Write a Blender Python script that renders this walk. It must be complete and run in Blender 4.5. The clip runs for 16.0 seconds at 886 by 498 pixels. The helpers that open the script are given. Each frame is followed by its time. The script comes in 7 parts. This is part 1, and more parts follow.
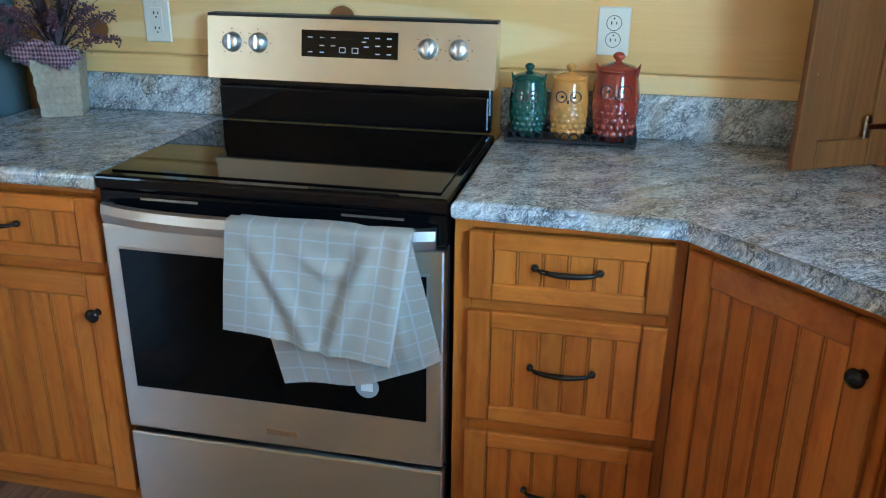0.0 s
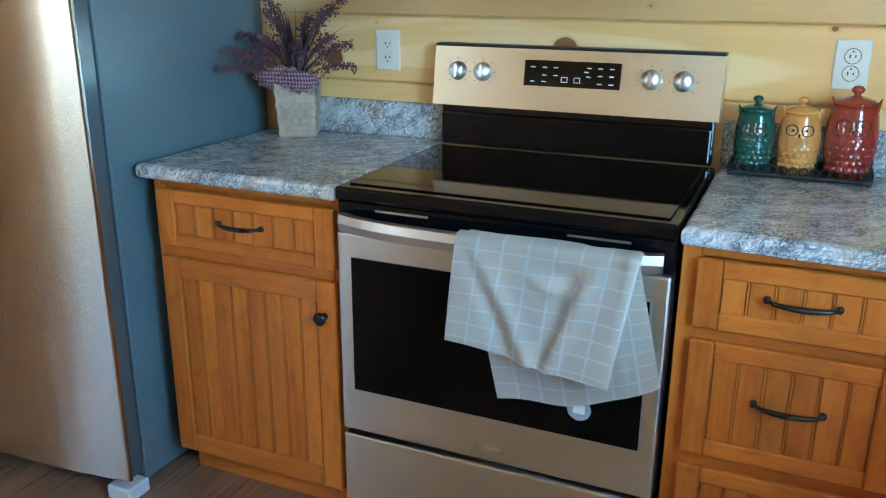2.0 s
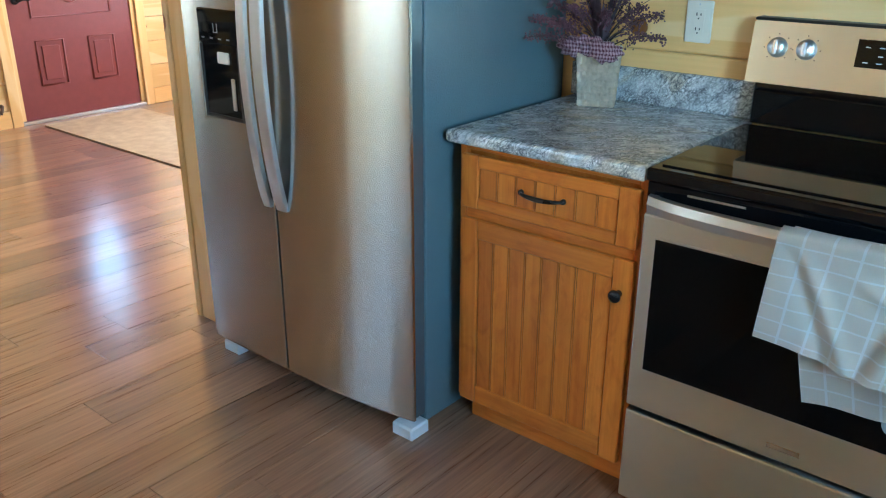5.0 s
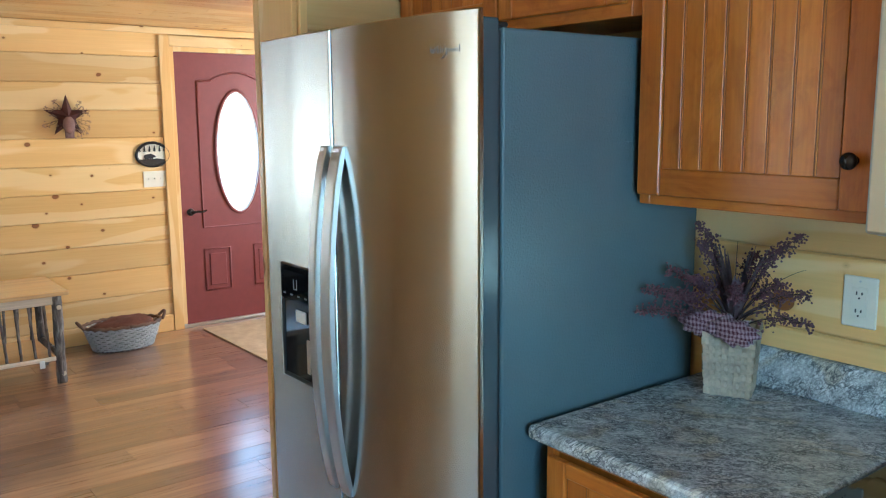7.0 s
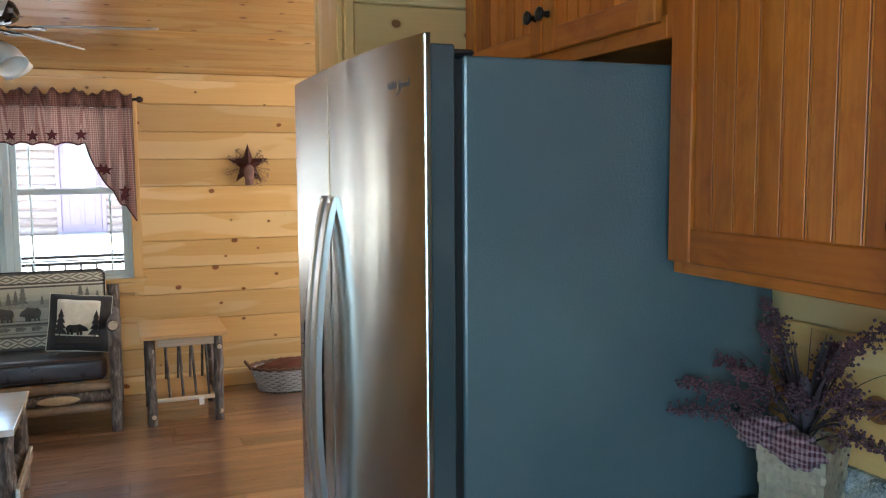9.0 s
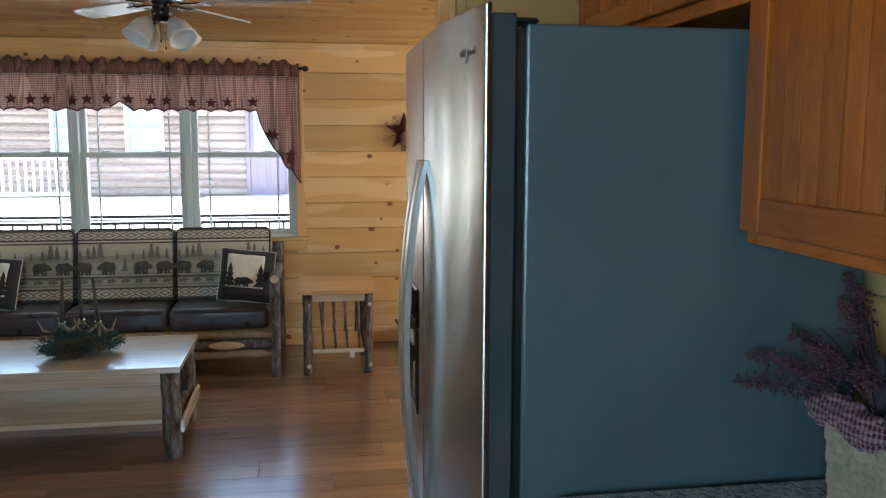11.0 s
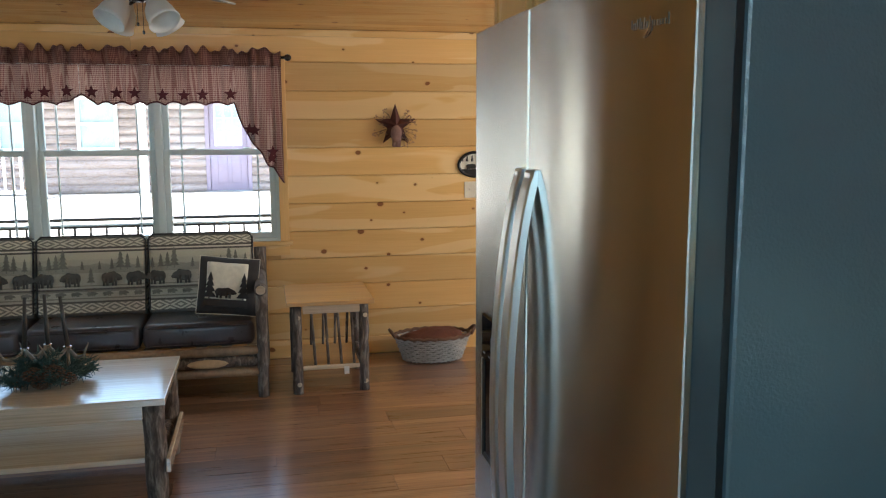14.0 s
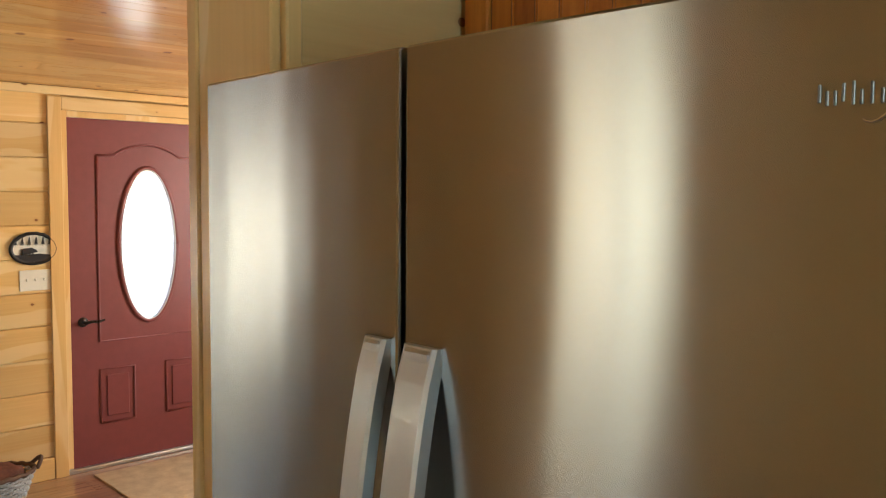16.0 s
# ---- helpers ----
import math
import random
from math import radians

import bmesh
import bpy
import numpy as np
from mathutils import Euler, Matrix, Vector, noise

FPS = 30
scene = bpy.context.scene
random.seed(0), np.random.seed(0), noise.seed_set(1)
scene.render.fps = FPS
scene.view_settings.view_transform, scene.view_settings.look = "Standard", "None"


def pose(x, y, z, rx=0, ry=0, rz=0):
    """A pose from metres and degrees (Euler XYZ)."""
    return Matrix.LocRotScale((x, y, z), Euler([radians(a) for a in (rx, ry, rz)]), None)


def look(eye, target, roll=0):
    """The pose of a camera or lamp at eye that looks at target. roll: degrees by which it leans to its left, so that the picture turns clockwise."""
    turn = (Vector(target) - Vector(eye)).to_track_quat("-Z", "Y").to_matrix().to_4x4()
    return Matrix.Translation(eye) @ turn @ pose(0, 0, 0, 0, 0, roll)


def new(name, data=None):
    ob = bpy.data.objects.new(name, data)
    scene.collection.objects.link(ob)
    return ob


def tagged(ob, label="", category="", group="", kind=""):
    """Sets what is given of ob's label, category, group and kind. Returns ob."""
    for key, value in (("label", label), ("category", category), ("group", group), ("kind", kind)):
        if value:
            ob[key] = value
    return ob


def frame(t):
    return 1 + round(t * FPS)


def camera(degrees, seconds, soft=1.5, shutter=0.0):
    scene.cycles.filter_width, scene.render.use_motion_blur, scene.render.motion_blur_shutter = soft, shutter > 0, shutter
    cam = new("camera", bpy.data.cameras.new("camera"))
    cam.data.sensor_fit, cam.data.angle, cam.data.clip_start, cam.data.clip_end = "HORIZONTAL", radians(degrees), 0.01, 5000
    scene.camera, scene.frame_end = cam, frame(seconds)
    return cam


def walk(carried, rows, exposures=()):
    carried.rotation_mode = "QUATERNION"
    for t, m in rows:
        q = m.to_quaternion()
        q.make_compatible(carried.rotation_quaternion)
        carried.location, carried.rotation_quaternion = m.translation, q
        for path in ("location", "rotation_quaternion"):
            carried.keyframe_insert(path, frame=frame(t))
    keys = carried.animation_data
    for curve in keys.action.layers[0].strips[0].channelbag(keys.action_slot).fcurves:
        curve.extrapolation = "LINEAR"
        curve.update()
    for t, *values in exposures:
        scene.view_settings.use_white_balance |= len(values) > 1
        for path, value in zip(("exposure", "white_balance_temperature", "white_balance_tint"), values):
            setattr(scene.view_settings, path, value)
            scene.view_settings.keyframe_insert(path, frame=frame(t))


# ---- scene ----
cam = camera(55.9, 16.0, soft=1.15)
PATH = [
    (0, (1.067, -2.14, 1.397), (0.679, -0.311, 0.687), 0.6),
    (0.5, (1.042, -2.155, 1.399), (0.584, -0.341, 0.69), 0.5),
    (1, (1.012, -2.162, 1.402), (0.451, -0.37, 0.716), 0.4),
    (1.5, (0.982, -2.193, 1.405), (0.325, -0.418, 0.757), 0.4),
    (2, (0.96, -2.222, 1.36), (0.196, -0.479, 0.746), 0.3),
    (2.5, (0.963, -2.258, 1.308), (0.174, -0.532, 0.677), 0.5),
    (3, (0.943, -2.288, 1.294), (0.093, -0.644, 0.536), 0.4),
    (3.2, (0.931, -2.318, 1.288), (0.034, -0.717, 0.492), 0.5),
    (5.3, (0.796, -2.318, 1.468), (-0.456, -0.922, 0.772), -0.3),
    (5.5, (0.807, -2.285, 1.492), (-0.495, -0.904, 0.861), -0.2),
    (6, (0.805, -2.176, 1.542), (-0.629, -0.872, 1.049), -0.4),
    (6.5, (0.718, -2.007, 1.56), (-0.762, -0.725, 1.151), -0.1),
    (7, (0.689, -1.849, 1.576), (-0.879, -0.646, 1.266), -0.4),
    (7.5, (0.729, -1.671, 1.598), (-0.936, -0.59, 1.354), -0.7),
    (8, (0.725, -1.514, 1.589), (-1.032, -0.581, 1.384), -0.5),
    (8.5, (0.668, -1.352, 1.578), (-1.141, -0.521, 1.387), -0.2),
    (9, (0.698, -1.243, 1.57), (-1.159, -0.525, 1.377), -0.4),
    (9.5, (0.762, -1.145, 1.56), (-1.146, -0.581, 1.355), -0.2),
    (12, (0.824, -1.067, 1.579), (-1.138, -0.793, 1.304), 0.1),
    (12.5, (0.752, -1.143, 1.608), (-1.212, -0.869, 1.35), 0.2),
    (13, (0.62, -1.257, 1.612), (-1.331, -0.902, 1.347), -0.1),
    (13.5, (0.484, -1.278, 1.571), (-1.458, -0.895, 1.285), -0.2),
    (14, (0.32, -1.271, 1.582), (-1.616, -0.856, 1.296), -0.2),
    (14.5, (0.154, -1.259, 1.612), (-1.775, -0.813, 1.329), 0.3),
    (15, (-0.071, -1.341, 1.637), (-1.916, -0.589, 1.468), 0.5),
    (15.5, (-0.294, -1.357, 1.625), (-1.943, -0.235, 1.472), 0.6),
    (16, (-0.501, -1.325, 1.651), (-1.953, 0.044, 1.518), 0.4),
]
EXPOSURES = [(0, 3.4, 5250, 7), (1.5, 3.5, 5300, 7), (3, 3.6, 5450, 8), (5.5, 3.5, 5300, 3), (7, 3.2, 5350, 2), (8, 3.1, 5600, 3), (9.5, 2.55, 6150, 9), (12, 2.3, 6000, 6), (14, 2.25, 6200, 7), (15, 1.85, 7700, 15), (15.5, 2.45, 7100, 8), (16, 2.65, 6800, 8)]
walk(cam, [(t, look(eye, target, roll)) for t, eye, target, roll in PATH], EXPOSURES)

# ---------------------------------------------------------------- light
def sky_and_sun():
    w = bpy.data.worlds.new("world")
    scene.world = w
    w.use_nodes = True
    nt = w.node_tree
    sky = nt.nodes.new("ShaderNodeTexSky")
    sky.sky_type, sky.sun_disc = "NISHITA", False
    sky.sun_elevation, sky.sun_rotation, sky.dust_density = radians(52), radians(95), 0.5
    sky.air_density = 1.3
    bg = nt.nodes["Background"]
    bg.inputs["Strength"].default_value = 0.15
    nt.links.new(sky.outputs[0], bg.inputs["Color"])
    s = bpy.data.lights.new("sun", "SUN")
    s.energy, s.angle, s.color = 5.0, radians(0.5), (1.0, 0.95, 0.87)
    a, e = radians(95), radians(52)
    way = Vector((math.sin(a) * math.cos(e), math.cos(a) * math.cos(e), math.sin(e)))
    new("sun", s).matrix_world = look(way * 40, (0, 0, 0))


def window_light(name, place, target, wide, high, watts, colour):
    d = bpy.data.lights.new(name, "AREA")
    d.shape, d.size, d.size_y, d.energy, d.color = "RECTANGLE", wide, high, watts, colour
    new(name, d).matrix_world = look(place, target)


sky_and_sun()
KX, KY = 2.13, 0.0            # kitchen's side wall and back wall
WX = -5.45                    # wall with the windows and the entrance door
SY, NY = -5.0, 2.4            # the two gable walls
RIDGE = -1.66
window_light("side_window_light", (KX + 0.05, -2.1, 1.54), (0, -2.1, 1.54), 1.06, 1.04, 10.0, (0.34, 0.70, 1.0))
# two lamp strips added in an unseen gable opening, for streaks on the steel
for gx in (1.095, 1.385):
    window_light("gable_streak_light", (gx, SY - 0.02, 1.5), (gx, 0, 1.5), 0.29, 1.2, 0.09, (0.74, 0.95, 1.0))
for gx, gw, wide, tone in ((-3.48, 0.19, 0.36, (1.0, 0.84, 0.60)), (-3.13, 0.05, 0.34, (0.8, 0.95, 1.0)), (-2.76, 0.22, 0.40, (0.66, 0.92, 0.90))):
    window_light("parlour_window_light", (gx, SY - 0.02, 1.5), (gx, 0, 1.5), wide, 1.2, gw, tone)
window_light("triple_window_light", (WX - 0.155, -2.32, 1.90), (-3.3, -2.32, 0.35), 2.2, 0.2, 3.0, (0.70, 0.90, 1.0))
# added fill lamp in an unseen opening, brightens the living room
window_light("entry_fill_light", (-3.95, NY + 0.05, 1.5), (-3.95, 0, 1.5), 1.3, 1.1, 12.0, (1.0, 0.97, 0.93))


# ---------------------------------------------------------------- materials
def shader(name, rough=0.5, metal=0.0, colour=(0.5, 0.5, 0.5)):
    m = bpy.data.materials.new(name)
    m.use_nodes = True
    b = m.node_tree.nodes["Principled BSDF"]
    b.inputs["Base Color"].default_value = (*colour, 1)
    b.inputs["Roughness"].default_value, b.inputs["Metallic"].default_value = rough, metal
    return m, m.node_tree, b


def node(nt, kind, **inputs):
    n = nt.nodes.new(kind)
    for k, v in inputs.items():
        n.inputs[k.replace("_", " ")].default_value = v
    return n


def ramp(nt, source, stops, constant=False):
    n = nt.nodes.new("ShaderNodeValToRGB")
    if constant:
        n.color_ramp.interpolation = "CONSTANT"
    while len(n.color_ramp.elements) < len(stops):
        n.color_ramp.elements.new(0.5)
    for e, (p, c) in zip(n.color_ramp.elements, stops):
        e.position, e.color = p, (*c, 1) if len(c) == 3 else c
    nt.links.new(source, n.inputs[0])
    return n.outputs[0]


def maths(nt, op, a, b=None, c=None):
    n = nt.nodes.new("ShaderNodeMath")
    n.operation = op
    for i, v in enumerate((a, b, c)):
        if v is None:
            continue
        if isinstance(v, (int, float)):
            n.inputs[i].default_value = v
        else:
            nt.links.new(v, n.inputs[i])
    return n.outputs[0]


def blend(nt, fac, a, b, mode="MIX"):
    n = nt.nodes.new("ShaderNodeMix")
    n.data_type, n.blend_type = "RGBA", mode
    for i, v in ((0, fac), (6, a), (7, b)):
        if isinstance(v, (int, float)):
            n.inputs[i].default_value = v
        elif isinstance(v, tuple):
            n.inputs[i].default_value = (*v, 1)
        else:
            nt.links.new(v, n.inputs[i])
    return n.outputs[2]


def spot(nt, scale, loose=True):
    """World place, moved at random from piece to piece, and stretched by scale."""
    g = nt.nodes.new("ShaderNodeNewGeometry").outputs["Position"]
    if loose:
        info = nt.nodes.new("ShaderNodeObjectInfo")
        add = nt.nodes.new("ShaderNodeVectorMath")
        add.operation = "MULTIPLY_ADD"
        nt.links.new(info.outputs["Random"], add.inputs[0])
        add.inputs[1].default_value = (31.0, 47.0, 23.0)
        nt.links.new(g, add.inputs[2])
        g = add.outputs[0]
    mp = node(nt, "ShaderNodeMapping", Scale=scale)
    nt.links.new(g, mp.inputs["Vector"])
    return mp.outputs[0]


def noisy(nt, vector, scale=1.0, detail=4.0, rough=0.55, distortion=0.0):
    n = node(nt, "ShaderNodeTexNoise", Scale=scale, Detail=detail, Roughness=rough, Distortion=distortion)
    if vector is not None:
        nt.links.new(vector, n.inputs["Vector"])
    return n.outputs[0]


def bump(nt, bsdf, height, strength, distance):
    n = node(nt, "ShaderNodeBump", Strength=strength, Distance=distance)
    nt.links.new(height, n.inputs["Height"])
    nt.links.new(n.outputs[0], bsdf.inputs["Normal"])


def along(axis, long, cross):
    return tuple(long if k == axis else cross for k in "xyz")


def wood(name, axis, dark, mid, light, rough=0.4, knots=0.0, coat=0.0, grain=9.0, vary=0.25, islands=False):
    m, nt, b = shader(name, rough)
    big = noisy(nt, spot(nt, along(axis, 0.55, grain)), 1.0, 5.0, 0.6, 0.6)
    fine = noisy(nt, spot(nt, along(axis, 2.5, 110)), 1.0, 3.0, 0.6, 0.2)
    col = ramp(nt, big, [(0.28, dark), (0.5, mid), (0.72, light)] if not name.startswith("pine") else [(0.22, tuple((p + q) / 2 for p, q in zip(dark, mid))), (0.5, mid), (0.8, tuple((p + q) / 2 for p, q in zip(light, mid)))])
    col = blend(nt, 0.09 if name.startswith("pine") else 0.20 if name.startswith("stained") else 0.40, col, ramp(nt, fine, [(0.3, tuple(v * 0.5 for v in mid)), (0.65, light)]))
    if name.startswith("stained"):
        cloud = noisy(nt, spot(nt, along(axis, 7, 16)), 1.0, 4.0, 0.65, 1.2)
        col = blend(nt, 0.5, col, ramp(nt, cloud, [(0.32, (0.55, 0.42, 0.30)), (0.52, (0.95, 0.94, 0.92)), (0.7, (1, 1, 1))]), "MULTIPLY")
    if name.startswith("pine"):
        sap = noisy(nt, spot(nt, along(axis, 0.7, 5.5)), 1.0, 2.0, 0.45, 0.9)
        col = blend(nt, maths(nt, "MULTIPLY", ramp(nt, sap, [(0.53, (0, 0, 0)), (0.555, (1, 1, 1))]), 0.55), col, tuple(min(1, v * k) for v, k in zip(light, (1.04, 1.12, 1.3))))
    if islands:
        rnd = nt.nodes.new("ShaderNodeNewGeometry").outputs["Random Per Island"]
    else:
        rnd = nt.nodes.new("ShaderNodeObjectInfo").outputs["Random"]
    shade = maths(nt, "MULTIPLY_ADD", rnd, vary, 1.0 - vary / 2)
    hsv = node(nt, "ShaderNodeHueSaturation")
    nt.links.new(shade, hsv.inputs["Value"])
    nt.links.new(col, hsv.inputs["Color"])
    col = hsv.outputs[0]
    if knots:
        wob = noisy(nt, spot(nt, along(axis, 14, 14)), 1.0, 2.0)
        v = node(nt, "ShaderNodeTexVoronoi", Scale=1.0)
        v.voronoi_dimensions = "2D"
        run, over = {"pine_boards_x": (0, 2), "pine_boards_y": (1, 2), "pine_ceiling": (1, 0), "pine_trim_z": (2, 0)}.get(name, (1, 2))
        parts_ = nt.nodes.new("ShaderNodeSeparateXYZ")
        nt.links.new(spot(nt, (1, 1, 1)), parts_.inputs[0])
        put = nt.nodes.new("ShaderNodeCombineXYZ")
        nt.links.new(maths(nt, "MULTIPLY", parts_.outputs[run], knots * 1.05), put.inputs[0])
        nt.links.new(maths(nt, "MULTIPLY", parts_.outputs[over], knots * 1.35), put.inputs[1])
        nt.links.new(put.outputs[0], v.inputs["Vector"])
        lot = nt.nodes.new("ShaderNodeSeparateColor")
        nt.links.new(v.outputs["Color"], lot.inputs[0])
        size = maths(nt, "MULTIPLY_ADD", maths(nt, "POWER", lot.outputs[0], 1.4), 0.28 if name == "pine_boards_x" else 0.15, -0.10 if name == "pine_boards_x" else -0.035)
        d = maths(nt, "ADD", maths(nt, "SUBTRACT", v.outputs["Distance"], size), maths(nt, "MULTIPLY", wob, 0.05))
        flock = noisy(nt, spot(nt, along(axis, 1.6, 4.0)), 1.0, 1.0)
        d = maths(nt, "ADD", d, ramp(nt, flock, [(0.30 if name == "pine_boards_x" else 0.37, (0.20, 0.20, 0.20)), (0.38 if name == "pine_boards_x" else 0.45, (0, 0, 0))]))
        halo = ramp(nt, d, [(0.0, (1, 1, 1)), (0.06, (0, 0, 0))])
        heart = ramp(nt, d, [(0.005, (1, 1, 1)), (0.014, (0, 0, 0))])
        col = blend(nt, maths(nt, "MULTIPLY", halo, 0.40), col, tuple(v * k for v, k in zip(dark, (0.62, 0.50, 0.36))))
        ring = ramp(nt, d, [(0.0, (0.24, 0.085, 0.024)), (0.008, (0.10, 0.032, 0.010)), (0.02, (0.20, 0.07, 0.02))])
        col = blend(nt, maths(nt, "MULTIPLY", heart, 0.95), col, ring)
    nt.links.new(col, b.inputs["Base Color"])
    nt.links.new(maths(nt, "MULTIPLY_ADD", fine, 0.18, rough - 0.09), b.inputs["Roughness"])
    if coat:
        b.inputs["Coat Weight"].default_value, b.inputs["Coat Roughness"].default_value = coat, 0.19 if name == "laminate_planks" else 0.15 if name == "pale_table_wood" else 0.18
        b.inputs["Coat IOR"].default_value = 1.75 if name == "pale_table_wood" else 1.75 if name == "laminate_planks" else 1.5
    if name.startswith(("stained", "pine")):
        b.inputs["Specular IOR Level"].default_value = 0.28
    bump(nt, b, fine, 0.12, 0.002)
    return m


PINE = ((0.64, 0.345, 0.105), (0.75, 0.455, 0.165), (0.82, 0.56, 0.245))
pine_x = wood("pine_boards_x", "x", *PINE, rough=0.42, knots=4.0, coat=0.25, vary=0.32)
pine_y = wood("pine_boards_y", "y", *PINE, rough=0.42, knots=4.0, coat=0.25, vary=0.32)
pine_z = wood("pine_trim_z", "z", *PINE, rough=0.42, knots=1.6, coat=0.25, vary=0.15)
pine_roof = wood("pine_ceiling", "y", (0.42, 0.20, 0.055), (0.56, 0.31, 0.10), (0.66, 0.41, 0.16), rough=0.3, knots=4.2, coat=0.7, vary=0.25, islands=True)
MAPLE = ((0.35, 0.080, 0.009), (0.52, 0.142, 0.015), (0.66, 0.228, 0.034))
maple_z = wood("stained_maple_upright", "z", *MAPLE, rough=0.38, coat=0.12, grain=8, vary=0.25)
maple_x = wood("stained_maple_level", "x", *MAPLE, rough=0.38, coat=0.12, grain=8, vary=0.25)
maple_glaze = wood("dark_glazed_maple", "z", (0.14, 0.040, 0.008), (0.21, 0.062, 0.013), (0.28, 0.088, 0.020), rough=0.5)
floor_wood = wood("laminate_planks", "y", (0.100, 0.042, 0.021), (0.22, 0.110, 0.060), (0.39, 0.225, 0.132), rough=0.30, coat=1.0, grain=8, vary=0.60)
# maple darkened in colour for the shade on the open leaf's inner side
maple_in_shade = wood("shaded_maple_back", "z", (0.12, 0.040, 0.008), (0.20, 0.074, 0.015), (0.28, 0.115, 0.028), rough=0.5, grain=8, vary=0.2)
honey_top = wood("honey_table_wood", "y", (0.48, 0.25, 0.085), (0.62, 0.36, 0.14), (0.70, 0.45, 0.20), rough=0.35, coat=0.4, grain=8, vary=0.1)
ash_top = wood("pale_table_wood", "y", (0.60, 0.46, 0.30), (0.75, 0.61, 0.43), (0.83, 0.72, 0.55), rough=0.16, coat=1.0, grain=9, vary=0.1)


def bark_skin():
    m, nt, b = shader("bark", 0.85)
    v = spot(nt, (38, 38, 9))
    n = noisy(nt, v, 1.0, 6.0, 0.65, 0.8)
    col = ramp(nt, n, [(0.3, (0.03, 0.022, 0.018)), (0.5, (0.12, 0.095, 0.08)), (0.68, (0.30, 0.26, 0.22))])
    nt.links.new(col, b.inputs["Base Color"])
    bump(nt, b, n, 0.9, 0.006)
    return m


def brushed(name, colour, rough=0.3, aniso=0.8, waves=0.25):
    m, nt, b = shader(name, rough, 1.0, colour)
    t = nt.nodes.new("ShaderNodeTangent")
    t.direction_type, t.axis = "RADIAL", "Z"
    nt.links.new(t.outputs[0], b.inputs["Tangent"])
    b.inputs["Anisotropic"].default_value, b.inputs["Anisotropic Rotation"].default_value = aniso, 0.25
    n = noisy(nt, spot(nt, (5.0, 5.0, 9.0), False), 1.0, 3.0)
    nt.links.new(maths(nt, "MULTIPLY_ADD", n, 0.05, rough - 0.025), b.inputs["Roughness"])
    nt.links.new(ramp(nt, n, [(0.3, tuple(v * 0.96 for v in colour)), (0.7, tuple(min(1, v * 1.03) for v in colour))]), b.inputs["Base Color"])
    if waves:
        slow = noisy(nt, spot(nt, (3.5, 3.5, 0.7), False), 1.0, 1.0)
        bump(nt, b, slow, waves, 0.012)
    return m


def plain(name, colour, rough=0.5, metal=0.0, grain=60.0, depth=0.08, vary=0.12, coat=0.0):
    m, nt, b = shader(name, rough, metal, colour)
    v = spot(nt, (1, 1, 1), False)
    n = noisy(nt, v, grain, 4.0)
    s = noisy(nt, v, grain * 0.09, 2.0)
    mixed = maths(nt, "MULTIPLY_ADD", s, 0.6, maths(nt, "MULTIPLY", n, 0.4))
    nt.links.new(ramp(nt, mixed, [(0.3, tuple(c * (1 - vary) for c in colour)), (0.7, tuple(min(1, c * (1 + vary)) for c in colour))]), b.inputs["Base Color"])
    nt.links.new(maths(nt, "MULTIPLY_ADD", s, 0.16, max(0.02, rough - 0.08)), b.inputs["Roughness"])
    if depth:
        bump(nt, b, n, depth, 0.002)
    if coat:
        b.inputs["Coat Weight"].default_value, b.inputs["Coat Roughness"].default_value = coat, 0.06
    return m


def stone_laminate():
    m, nt, b = shader("granite_pattern_laminate", 0.17)
    g = nt.nodes.new("ShaderNodeNewGeometry").outputs["Position"]
    def drift(long, cross):
        t = nt.nodes.new("ShaderNodeMapping")
        t.vector_type = "TEXTURE"
        t.inputs["Rotation"].default_value, t.inputs["Scale"].default_value = (0, radians(-36), radians(42)), (1 / long, 1 / cross, 1 / cross)
        nt.links.new(g, t.inputs["Vector"])
        return t.outputs[0]
    def thread(long, cross, width, detail, twist):
        n = noisy(nt, drift(long, cross), 1.0, detail, 0.62, twist)
        return ramp(nt, maths(nt, "ABSOLUTE", maths(nt, "SUBTRACT", n, 0.5)), [(0.0, (1, 1, 1)), (width * 0.35, (0.75, 0.75, 0.75)), (width, (0, 0, 0))])
    cloud = noisy(nt, drift(5, 17), 1.0, 5.0, 0.6, 1.4)
    grain = noisy(nt, drift(40, 190), 1.0, 4.0, 0.65, 0.5)
    col = ramp(nt, cloud, [(0.32, (0.25, 0.265, 0.275)), (0.46, (0.47, 0.485, 0.49)), (0.62, (0.76, 0.77, 0.76))])
    col = blend(nt, 0.42, col, ramp(nt, grain, [(0.36, (0.14, 0.145, 0.15)), (0.48, (0.52, 0.52, 0.51)), (0.60, (0.86, 0.86, 0.83))]))
    tan = noisy(nt, drift(4, 11), 1.0, 3.0, 0.5, 0.8)
    col = blend(nt, 0.8, col, ramp(nt, tan, [(0.52, (1, 1, 1)), (0.66, (0.90, 0.78, 0.60))]), "MULTIPLY")
    patch = ramp(nt, noisy(nt, drift(7, 20), 1.0, 2.0), [(0.38, (0.30, 0.30, 0.30)), (0.56, (1, 1, 1))])
    for long, cross, width, detail, twist, much in ((11, 42, 0.050, 5.0, 1.6, 0.92), (24, 95, 0.050, 4.0, 1.0, 0.78)):
        f = maths(nt, "MULTIPLY", maths(nt, "MULTIPLY", thread(long, cross, width, detail, twist), patch), much)
        col = blend(nt, f, col, (0.075, 0.080, 0.088))
    nt.links.new(col, b.inputs["Base Color"])
    bump(nt, b, grain, 0.04, 0.001)
    return m


